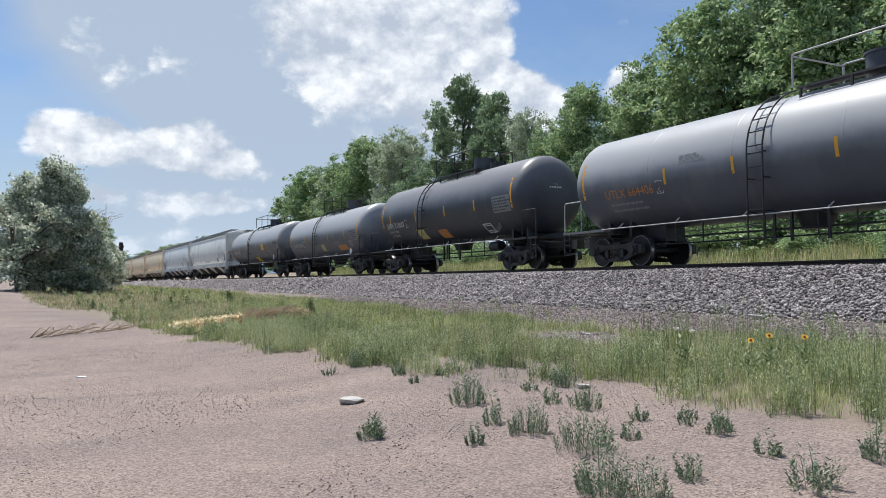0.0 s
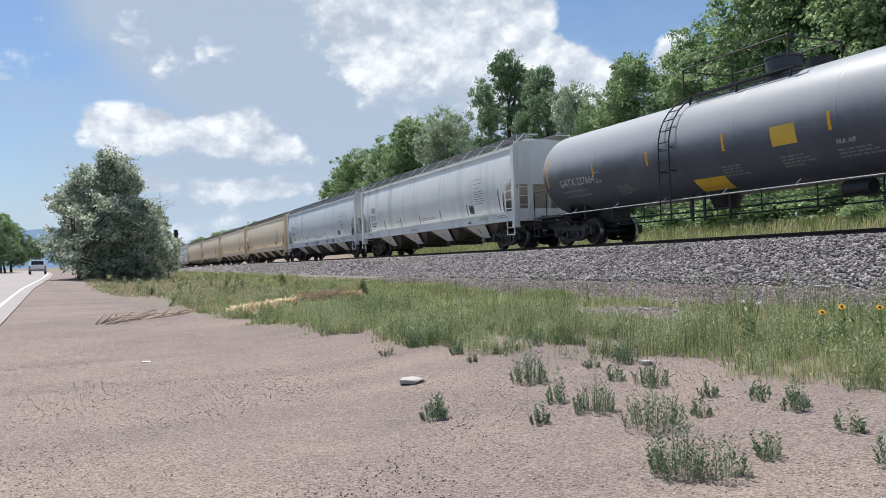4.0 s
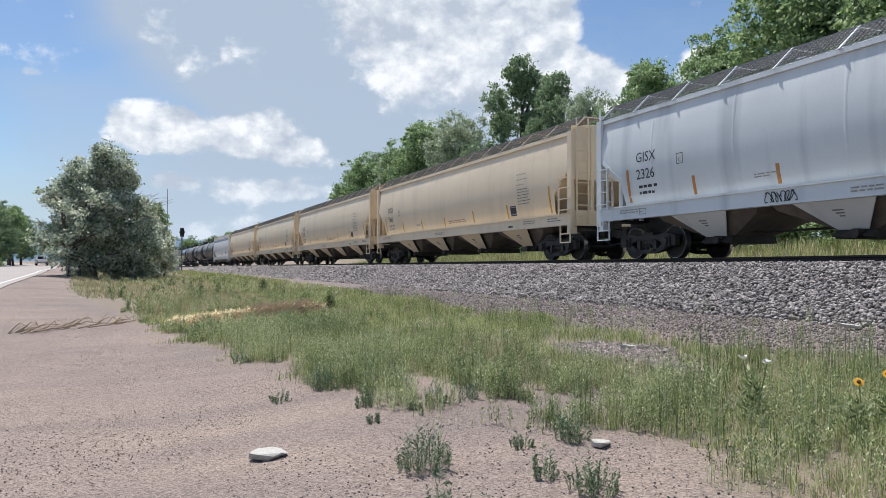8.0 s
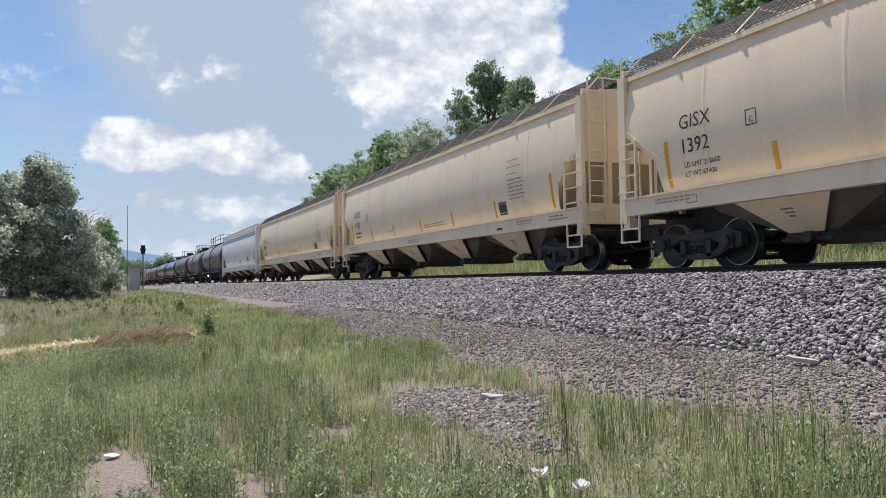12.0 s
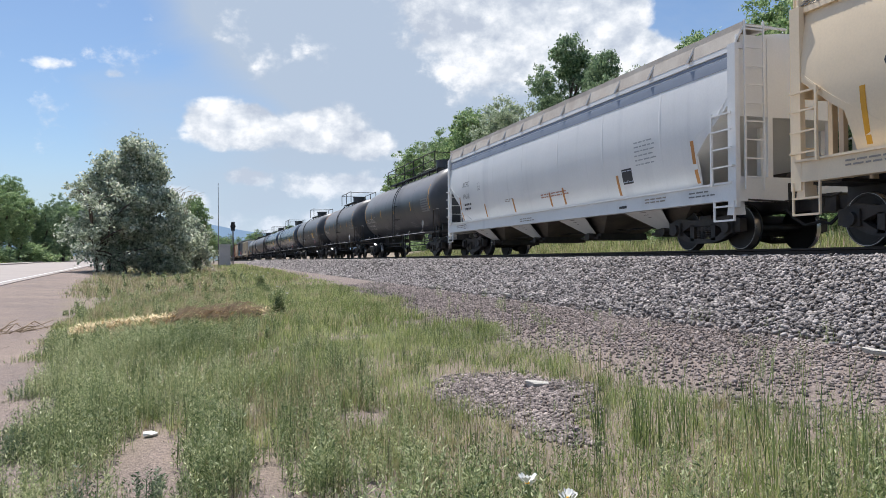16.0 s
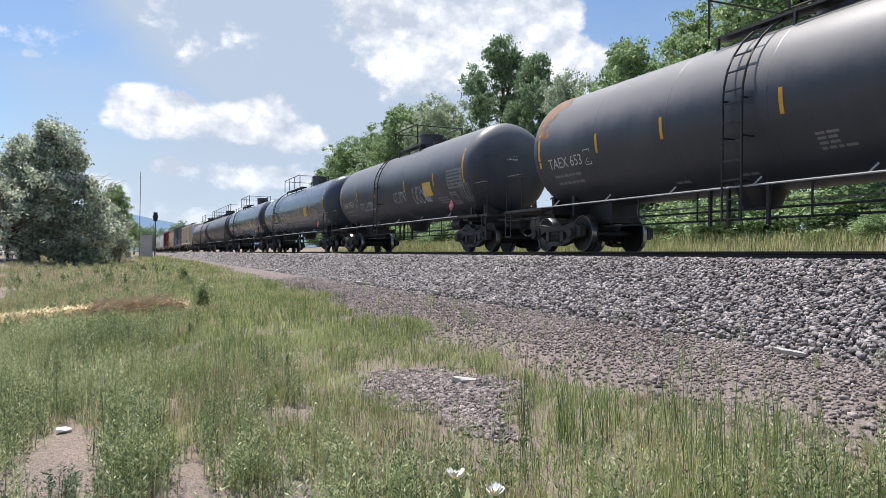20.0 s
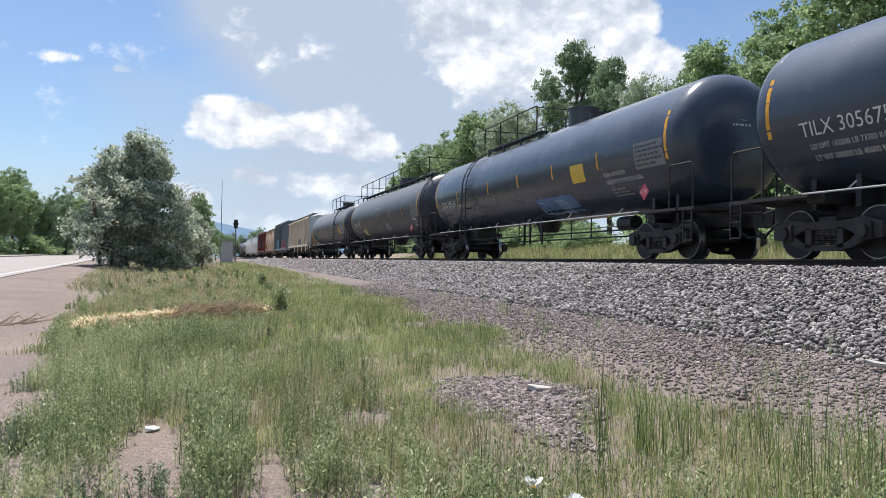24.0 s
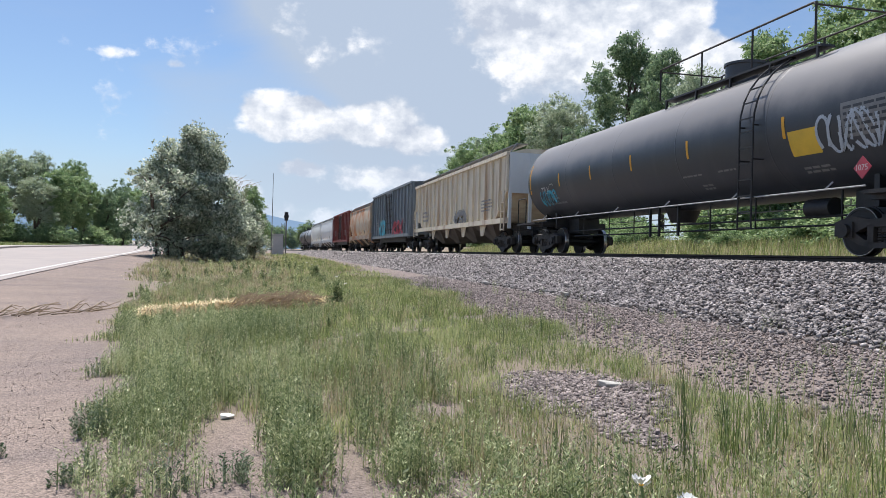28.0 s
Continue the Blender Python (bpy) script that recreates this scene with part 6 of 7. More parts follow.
def make_trees():
    # beyond the track
    for k, (kind, x, y, top, wide) in enumerate((
            ("green_b", 21, 122, 16.6, 1.0), ("green", 20, 112, 17.6, 0.95), ("pale", 21, 103, 16.8, 1.0), ("green", 20, 95, 17.0, 0.9), ("green_b", 20, 88, 18.0, 0.9), ("pale", 20, 78.5, 17.6, 0.95), ("mixed", 19, 72, 13.0, 1.0),
            ("dark", 21.5, 65.8, 20.9, 0.82), ("dark", 21, 58.0, 17.4, 0.72), ("pale", 20, 51.0, 14.2, 0.75), ("green", 20, 46.5, 12.0, 0.9), ("green_b", 19.5, 42.0, 14.2, 0.85),
            ("mixed", 19, 38.8, 11.6, 0.9), ("green", 20, 35.2, 14.6, 0.9), ("green", 21, 30.6, 17.6, 1.0), ("dark", 22, 26.0, 19.0, 1.0), ("green", 20.5, 21.0, 18.4, 1.0), ("green_b", 21, 15.0, 18.0, 1.0), ("green", 21, 8.0, 18.0, 1.0),
            ("mixed", 24, 84, 14.0, 1.0), ("mixed", 25, 48, 13.0, 1.0), ("mixed", 26, 32, 15.0, 1.1), ("green_b", 18, 260, 12, 1.2), ("green", 26, 290, 14, 1.2), ("mixed", 8, 310, 12, 1.2))):
        zb = float(land(x, y)) if y < 200 else -0.95
        plant(kind, x, y, top - zb, 47 * k, wide, zb)
    for k, (x, y, h, w) in enumerate(((13, 14.5, 1.9, 1.2), (14, 20, 1.6, 1.1), (15, 27, 2.2, 1), (14, 38, 1.5, 1.2), (17, 44, 3.0, 1.2), (15, 52, 2.0, 1.2), (17, 60, 3.0, 1.2), (18, 70, 3.5, 1.4), (18, 84, 4.0, 1.4), (19, 100, 4, 1.4), (12, 9.0, 2.5, 1.2), (17, 35, 3.0, 1.2), (18, 20, 3.5, 1.2), (17, 11, 4, 1.3))):
        plant("shrub", x, y, h * 0.8, 61 * k, w)
    for k in range(26):
        plant("shrub", 17.6 + 1.4 * math.sin(k * 2.3), 6 + 4.6 * k, 2.6 + 0.9 * math.sin(k * 1.7), 53 * k, 1.3)
    for k, (kind, x, y, h, w) in enumerate((("green", -11.5, 125, 6.0, 1.0), ("mixed", -8.5, 175, 6.0, 1.2), ("mixed", -13, 160, 7.0, 1.2), ("green", -10, 210, 7.5, 1.3), ("green_b", -6.2, 235, 7.5, 1.3), ("green", 9, 200, 9.0, 1.1), ("mixed", 12, 165, 9.0, 1.1), ("green", 4.6, 285, 10.5, 1.2), ("mixed", 9.5, 275, 9.5, 1.2), ("green_b", 14, 292, 10.5, 1.2), ("mixed", 1.5, 330, 10.5, 1.2))):
        plant(kind, x, y, h, 41 * k, w)
    # the olive beside the lot, and the trees behind it
    olive = plant("olive", -16.7, 60, 10.4, 0, 1.0)
    dead = Mesh(True)
    r = random.Random(3)
    for k in range(16):
        x, z = 2.0 + 0.12 * k, 5.0 - 0.05 * k
        q = r.uniform(0.9, 2.1)
        dead.tube([(x, 0.5 * r.uniform(-1, 1), z), (x + 0.25 * q, 0, z + 0.75 * q), (x + r.uniform(0.4, 0.75) * q, 0.2, z + r.uniform(0.7, 1.1) * q)], 0.03, 5, 0.008)
    part("dead_branch", dead, M["deadwood"], olive, "bare grey dead twigs")
    plant("olive", -13.4, 66, 5.6, 160, 1.0)
    plant("green", -12.6, 76, 7.0, 30, 0.8)
    plant("mixed", -14.0, 82, 6.5, 200, 0.9)
    for k, (x, y, h) in enumerate(((-40, 118, 3.0), (-45, 116, 3.2), (-50, 118, 3.4), (-56, 120, 3.0), (-37.5, 130, 3.2), (-38, 142, 3.0), (-39, 155, 3.4), (-41, 170, 3.4), (-46, 190, 3.6), (-52, 210, 4), (-62, 125, 4), (-58, 230, 4))):
        plant("shrub", x, y, h, 37 * k, 1.5)
    # beyond the road
    for k, (kind, x, y, h, w) in enumerate((
            ("pale", -47.5, 124, 13.6, 1.1), ("pale", -53, 116, 12.6, 1.1), ("green_b", -40, 122, 11.0, 1.1), ("mixed", -34.8, 142, 9.6, 1.1), ("green_b", -33.8, 152, 9.4, 1.0), ("mixed", -35, 172, 10.5, 1.1), ("pale", -56, 120, 13.5, 1.0), ("pale", -49, 116, 13.0, 0.95), ("pale", -45, 128, 14.0, 0.7), ("green_b", -46, 112, 8.0, 1.1), ("pale", -42.5, 118, 9.5, 1.1), ("green", -41.5, 135, 13.6, 0.75), ("green_b", -38.5, 128, 10.5, 0.9), ("mixed", -36.5, 136, 9.5, 1.0),
            ("mixed", -37, 150, 12.0, 0.9), ("green_b", -36, 165, 11.5, 0.9), ("green", -39, 185, 12.5, 1.0), ("mixed", -44, 210, 13, 1.0), ("green", -50, 235, 13, 1.1), ("mixed", -58, 260, 13, 1.1), ("mixed", -64, 130, 13, 1.2), ("green", -60, 150, 14, 1.1), ("mixed", -54, 175, 13, 1.2), ("green", -20, 250, 10, 1.3), ("mixed", -32, 285, 10, 1.3), ("mixed", -70, 110, 13, 1.2), ("green", -41, 300, 11, 1.3), ("mixed", -12, 300, 11, 1.3), ("mixed", -3, 330, 11, 1.3))):
        plant(kind, x, y, h, 73 * k, w)


make_trees()


def make_hills():
    """A far blue ridge, with its air haze painted in as a glow."""
    m = Mesh(True)
    rnd = random.Random(4)
    rings = [[], []]
    for k in range(81):
        a = radians(-70 + 1.75 * k)
        h = 165 + 40 * math.sin(k * 0.21) + 24 * math.sin(k * 0.67 + 1) + rnd.uniform(-6, 6)
        h *= float(np.interp(k, [0, 38, 52, 80], [1, 1, 0.6, 0.4]))
        for r, z in ((0, -30), (1, h)):
            rings[r].append((4300 * math.sin(a), 4300 * math.cos(a), z))
    m.loft(rings, closed=False, caps=False)
    hm = mat("glowing_haze_ridge", (0.20, 0.29, 0.40), 1.0, 0, 0.05, 0.004, 0.02, 0, spec=0)
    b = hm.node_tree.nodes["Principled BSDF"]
    # bluish emission stands in for the bright haze before the ridge
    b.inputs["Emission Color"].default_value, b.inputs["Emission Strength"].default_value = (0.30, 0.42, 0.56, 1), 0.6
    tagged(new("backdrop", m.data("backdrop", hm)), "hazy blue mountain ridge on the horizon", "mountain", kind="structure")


make_hills()


# grass, weeds, stones and small things
rng = np.random.default_rng(11)


def blades(x, y, z, high, width, lean=0.35):
    """Bent grass blades at the given feet, as arrays of corners and triangles."""
    n = len(x)
    a = rng.uniform(0, 2 * np.pi, n)
    d = np.stack([np.cos(a), np.sin(a)], 1)
    s = np.stack([-d[:, 1], d[:, 0]], 1) * (width * rng.uniform(0.6, 1.3, n))[:, None] / 2
    l = (high * lean * rng.uniform(0.1, 1.2, n))[:, None]
    p = np.stack([x, y], 1)
    mid, tip = p + d * l * 0.3, p + d * l

    def at(q, zz):
        return np.concatenate([q, zz[:, None]], 1)

    v = np.stack([at(p - s, z - 0.02), at(p + s, z - 0.02), at(mid - s * 0.8, z + high * 0.55), at(mid + s * 0.8, z + high * 0.55), at(tip, z + high)], 1).reshape(-1, 3)
    i = np.arange(n)[:, None] * 5
    return v, np.concatenate([i + [0, 1, 3], i + [0, 3, 2], i + [2, 3, 4]], 1).reshape(-1, 3)


def scatter(n, x0, x1, y0, y1, keep):
    x, y = rng.uniform(x0, x1, n), rng.uniform(y0, y1, n)
    k = rng.uniform(0, 1, n) < keep(x, y)
    return x[k], y[k]


def joined(pieces):
    vs, fs, k = [], [], 0
    for v, f in pieces:
        vs.append(v)
        fs.append(f + k)
        k += len(v)
    return np.concatenate(vs), np.concatenate(fs)


def clumpy(x, y, s, seed):
    return 0.5 + 0.33 * wave(x, y, s, seed) * 0.8 + 0.25 * wave(y, x, s * 2.7, seed + 1)


def tufts(n, x0, x1, y0, y1, per, spread, keep):
    """Feet of many tufts, each a small crowd, with the number of its tuft."""
    cx, cy = scatter(n, x0, x1, y0, y1, keep)
    k = np.repeat(np.arange(len(cx)), rng.integers(per // 2, per + per // 2, len(cx)))
    r = spread * rng.uniform(0.5, 1.4, len(cx))
    x, y = cx[k] + rng.normal(0, 1, len(k)) * r[k], cy[k] + rng.normal(0, 1, len(k)) * r[k]
    return x, y, k, rng.uniform(0.45, 1.35, len(cx))[k], rng.uniform(0, 1, len(cx))[k]


def make_grass():
    green, dry, rank = [], [], []
    for n, y0, y1, w, h, per, spread in ((1300, -6, 0.5, 0.008, 0.17, 20, 0.07), (6200, 0.5, 12, 0.0052, 0.165, 24, 0.055), (6400, 12, 30, 0.009, 0.18, 20, 0.085), (3400, 30, 62, 0.018, 0.22, 16, 0.16), (1900, 62, 130, 0.04, 0.26, 12, 0.25)):
        x, y, k, tall, tone = tufts(n, -20 if y0 > 20 else -14.5, -5.0, y0, y1, per, spread, lambda x, y: growth(x, y) * (1 - 0.5 * weedy(x, y)) * np.clip(2.0 * clumpy(x, y, 1.3, 0.4) - 0.25, 0.15, 1))
        z = land(x, y)
        low = 1 - 0.4 * spot(x, y, -9.6, 4.6, 0.9, 1.2) - 0.35 * spot(x, y, -8.6, 9.5, 1.6, 2.5) + 0.9 * spot(x, y, -10.55, 7.3, 0.6, 1.2)
        hh = h * tall * low * rng.uniform(0.5, 1.2, len(x)) * np.clip(0.55 + 0.7 * clumpy(x, y, 0.9, 2.0), 0.45, 1.4) * np.clip(growth(x, y) * 1.4, 0.35, 1)
        tan = tone < dryness(x, y)
        for sel, box in ((~tan, green), (tan, dry)):
            box.append(blades(x[sel], y[sel], z[sel], hh[sel], w, 0.6))
    # short growth between the tufts
    for n, y0, y1, w in ((52000, 0.5, 12, 0.0058), (46000, 12, 30, 0.011), (22000, 30, 70, 0.03)):
        x, y = scatter(n, -20 if y0 > 20 else -14.5, -5.0, y0, y1, lambda x, y: growth(x, y) ** 1.5 * (1 - 0.35 * weedy(x, y)))
        hh = rng.uniform(0.03, 0.13, len(x))
        tan = rng.uniform(0, 1, len(x)) < dryness(x, y)
        for sel, box in ((~tan, green), (tan, dry)):
            box.append(blades(x[sel], y[sel], land(x[sel], y[sel]), hh[sel], w, 0.9))
    # thin seed stalks that stand above the rest
    x, y = scatter(5200, -11.4, -6.6, 2.5, 16, lambda x, y: growth(x, y) * np.clip(dryness(x, y) * 1.6, 0, 1))
    dry.append(blades(x, y, land(x, y), rng.uniform(0.2, 0.44, len(x)), 0.0042, 0.35))
    # rank clump of tall stalks beside the stone patch
    for cx, cy, r, n, h in ((-8.78, 4.72, 0.18, 9, 0.62), (-8.4, 4.05, 0.28, 9, 0.66), (-8.1, 4.9, 0.3, 3, 0.4), (-7.4, 3.7, 0.6, 6, 0.42), (-8.6, 2.9, 0.8, 12, 0.42), (-9.4, 14.0, 0.6, 12, 0.45), (-7.2, 22.0, 0.7, 12, 0.45), (-9.6, 9.2, 0.8, 9, 0.4), (-8.2, 10.5, 0.9, 10, 0.38)):
        for k in range(n):
            tx, ty, m = rng.normal(cx, r), rng.normal(cy, r), rng.integers(9, 22)
            x, y = rng.normal(tx, 0.035, m), rng.normal(ty, 0.035, m)
            rank.append(blades(x, y, land(x, y), h * rng.uniform(0.4, 1.25, m), 0.0052, 0.45))
    # bank beyond the track
    x, y = scatter(70000, 4.4, 17, 3, 85, lambda x, y: np.full(len(x), 0.9))
    hh = 0.55 * rng.uniform(0.5, 1.3, len(x))
    tan = rng.uniform(0, 1, len(x)) < 0.3
    for sel, box in ((~tan, green), (tan, dry)):
        box.append(blades(x[sel], y[sel], land(x[sel], y[sel]), hh[sel], 0.03, 0.4))
    # lawn edge beyond the road
    y = rng.uniform(45, 190, 16000)
    x = road_x(y) - 12.3 - rng.uniform(0, 10, len(y))
    green.append(blades(x, y, land(x, y), 0.3 * rng.uniform(0.5, 1.4, len(y)), 0.06, 0.4))
    tagged(new("grass", big_mesh("grass", *joined(green), M["grass"])), "green roadside grass with uneven clumps", "grass", kind="stuff")
    tagged(new("tall_grass", big_mesh("tall_grass", *joined(rank), M["grass_tall"])), "rank dark green grass stalks beside a stone patch", "grass", kind="stuff")
    tagged(new("dry_grass", big_mesh("dry_grass", *joined(dry), M["grass_dry"])), "straw-coloured seeding grass among the green", "grass", kind="stuff")


def stalks(x, y, z, high, leaves, size, spread=0.09):
    """Feathery weeds: a thin stem each, with small leaves all the way up."""
    n = len(x)
    v1, f1 = blades(x, y, z, high, 0.0055, 0.3)
    t = np.tile(np.linspace(0.12, 1.0, leaves), n)
    k = np.repeat(np.arange(n), leaves)
    a = rng.uniform(0, 6.28, n * leaves)
    r = spread * (1.15 - 0.8 * t) * rng.uniform(0.3, 1.2, n * leaves) * (high[k] / 0.5)
    p = np.stack([x[k] + r * np.cos(a), y[k] + r * np.sin(a), z[k] + t * high[k]], 1)
    d = np.stack([np.cos(a), np.sin(a), rng.uniform(0.3, 1.4, len(a))], 1)
    d /= np.linalg.norm(d, axis=1)[:, None]
    s = np.cross(d, rng.normal(0, 1, d.shape))
    s /= np.linalg.norm(s, axis=1)[:, None]
    q = size * rng.uniform(0.6, 1.4, (len(a), 1))
    v2 = np.stack([p - d * q, p + s * q * 0.28, p + d * q, p - s * q * 0.28], 1).reshape(-1, 3)
    i = np.arange(len(a))[:, None] * 4
    return [(v1, f1), (v2, np.concatenate([i + [0, 1, 2], i + [0, 2, 3]], 1).reshape(-1, 3))]


def make_weeds():
    pieces = []
    for n, x0, x1, y0, y1, size, h, leaves in ((1150, -13.6, -9.8, 3.4, 12.5, 0.0125, 0.36, 26), (260, -10.4, -7.0, 1.0, 12, 0.012, 0.26, 20), (620, -15, -9.6, 12.5, 16.0, 0.02, 0.28, 18), (300, -15.5, -9.0, 17.5, 32, 0.026, 0.34, 16), (620, -12.0, -7.8, -0.5, 4.2, 0.0125, 0.36, 24), (160, -16, -9, 30, 55, 0.05, 0.45, 14)):
        x, y, k, tall, tone = tufts(n, x0, x1, y0, y1, 10, 0.06, lambda x, y: np.clip(growth(x, y) * 1.4, 0, 1) * np.clip(0.16 + weedy(x, y) + (y > 16) * 0.3 + (y < 4.2) * 0.6, 0, 1) * np.clip(clumpy(x, y, 1.1, 5.0) * 1.7 - 0.1, 0.1, 1))
        pieces += stalks(x, y, land(x, y), h * tall * rng.uniform(0.6, 1.15, len(x)) * np.clip(growth(x, y) * 1.3, 0.5, 1), leaves, size, 0.06)
    # bands of weeds between the tongues of dirt
    for x0, y0, x1, y1, n, w, h in ((-12.25, 4.9, -12.45, 8.6, 70, 0.15, 0.38), (-11.33, 4.7, -11.38, 7.2, 52, 0.11, 0.38), (-10.72, 4.5, -10.8, 5.8, 20, 0.09, 0.32), (-10.2, 4.3, -10.4, 5.6, 18, 0.15, 0.26)):
        t = np.repeat(rng.uniform(0, 1, n), 10)
        side = np.repeat(rng.normal(0, w, n), 10)
        x, y = x0 + (x1 - x0) * t + side + rng.normal(0, 0.05, n * 10), y0 + (y1 - y0) * t + rng.normal(0, 0.06, n * 10)
        pieces += stalks(x, y, land(x, y), h * np.repeat(rng.uniform(0.45, 1.2, n), 10) * rng.uniform(0.6, 1.1, n * 10), 26, 0.0125, 0.06)
    # low leafy growth
    for n, x0, x1, y0, y1, size in ((7500, -11.6, -6.6, 1.2, 13, 0.0085), (3600, -14.5, -6.6, 13, 30, 0.022)):
        x, y = scatter(n, x0, x1, y0, y1, lambda x, y: np.clip(growth(x, y) * 1.2, 0, 1) * np.clip(0.5 + clumpy(x, y, 1.9, 3.0), 0.15, 1))
        pieces += stalks(x, y, land(x, y), rng.uniform(0.05, 0.16, len(x)), 10, size, 0.13)
    # sparse plants on the spilled stone below the shoulder
    x, y, k, tall, tone = tufts(60, -7.4, -4.6, 2.0, 20, 7, 0.05, lambda x, y: np.full(len(x), 0.9))
    pieces += stalks(x, y, land(x, y), 0.22 * tall, 14, 0.012, 0.08)
    tagged(new("weeds", big_mesh("weeds", *joined(pieces), M["weed"])), "grey-green feathery weeds in the grass verge", "weeds", kind="stuff")
    # single plants that stand out on the bare lot
    for k, (x, y, h, w, n) in enumerate(((-14.19, 2.52, 0.30, 0.17, 26), (-12.88, 3.2, 0.44, 0.26, 38), (-13.16, 2.25, 0.34, 0.16, 14), (-13.16, 1.73, 0.46, 0.22, 28), (-13.64, 1.73, 0.22, 0.12, 12),
                                          (-13.13, 1.05, 0.55, 0.30, 34), (-12.66, 1.08, 0.18, 0.12, 10), (-13.65, 0.19, 0.46, 0.24, 36), (-13.52, -0.03, 0.42, 0.2, 16), (-13.07, 0.09, 0.26, 0.14, 12), (-12.1, 0.73, 0.26, 0.14, 12),
                                          (-12.32, 0.13, 0.24, 0.13, 10), (-12.75, 6.65, 0.42, 0.2, 30), (-12.66, 5.4, 0.2, 0.12, 12), (-12.58, 5.59, 0.22, 0.12, 12), (-12.04, 5.07, 0.34, 0.16, 16), (-11.71, 5.06, 0.36, 0.16, 14), (-12.3, 2.6, 0.26, 0.14, 12), (-11.9, -0.4, 0.4, 0.2, 22), (-12.2, 1.5, 0.2, 0.12, 10), (-13.3, 6.2, 0.2, 0.15, 10), (-13.25, 9.5, 0.3, 0.2, 18), (-11.71, 3.25, 0.36, 0.2, 26), (-12.22, 2.2, 0.36, 0.22, 26), (-12.09, 3.3, 0.2, 0.12, 10), (-12.77, 4.71, 0.15, 0.1, 8), (-12.28, 5.0, 0.2, 0.1, 8), (-11.97, 0.82, 0.28, 0.14, 10), (-11.89, 1.25, 0.2, 0.12, 8), (-12.04, 1.13, 0.2, 0.12, 8), (-12.68, -0.5, 0.34, 0.2, 20))):
        t = thing("weed_plant", "bushy grey-green weed growing from bare gravel", "plant", "weeds on the lot")
        n = int(n * 1.7)
        r, a = np.sqrt(rng.uniform(0, 1, n)) * w * 0.76, rng.uniform(0, 6.28, n)
        px, py = r * np.cos(a), r * np.sin(a)
        hs = h * rng.uniform(0.5, 1.05, n) * (0.98 - 0.68 * r / (w * 0.76))
        (v1, f1), (v2, f2) = stalks(px, py, np.zeros(n), hs, 30, 0.0115, 0.075)
        # stems lean outward from the crown of the root
        for v in (v1, v2):
            hgt = np.clip(v[:, 2:3] / h, 0, 1)
            v[:, :2] *= 0.85 + 0.75 * hgt
        part("stalk", big_mesh("stems", v1, f1, M["weed_plant"]), None, t)
        part("leaves", big_mesh("leaves", v2, f2, M["weed_plant"]), None, t)
        t.location = (x, y, float(land(x, y)) - 0.01)


def chip(seed, pts=8):
    """A crushed stone: a lopsided block with broken corners."""
    r = np.random.default_rng(seed)
    v = np.array([(-1, -1, -1), (1, -1, -1), (1, 1, -1), (-1, 1, -1), (-0.8, -0.8, 0.8), (0.8, -0.7, 1), (0.7, 0.8, 0.9), (-0.8, 0.7, 1)], float)
    v = v * r.uniform(0.5, 1.1, (8, 3)) * np.array([1.0, r.uniform(0.55, 0.85), r.uniform(0.35, 0.6)])
    f = np.array([(0, 2, 1), (0, 3, 2), (4, 5, 6), (4, 6, 7), (0, 1, 5), (0, 5, 4), (1, 2, 6), (1, 6, 5), (2, 3, 7), (2, 7, 6), (3, 0, 4), (3, 4, 7)])
    return v * 0.5, f


CHIPS = [chip(k) for k in range(14)]


def stones_at(x, y, z, size):
    """Many crushed stones as one set of arrays."""
    pieces = []
    which = rng.integers(0, len(CHIPS), len(x))
    for k, (v, f) in enumerate(CHIPS):
        s = which == k
        n = int(s.sum())
        if not n:
            continue
        # turned any way about the upright, and tipped a little
        q = np.stack([np.cos(u := rng.uniform(0, np.pi, n)), rng.normal(0, 0.26, n), rng.normal(0, 0.26, n), np.sin(u)], 1)
        q /= np.linalg.norm(q, axis=1)[:, None]
        a, b, c, d = q.T
        R = np.stack([1 - 2 * (c * c + d * d), 2 * (b * c - a * d), 2 * (b * d + a * c), 2 * (b * c + a * d), 1 - 2 * (b * b + d * d), 2 * (c * d - a * b), 2 * (b * d - a * c), 2 * (c * d + a * b), 1 - 2 * (b * b + c * c)], 1).reshape(n, 3, 3)
        p = np.einsum("nij,vj->nvi", R, v) * size[s][:, None, None] + np.stack([x[s], y[s], z[s]], 1)[:, None]
        pieces.append((p.reshape(-1, 3), (f[None] + np.arange(n)[:, None, None] * len(v)).reshape(-1, 3)))
    return joined(pieces)


def bed_z(x):
    return np.interp(x, [-5.0, -4.2, -2.1, -1.75, -0.9], [-1.16, -0.98, -0.26, -0.19, -0.19])


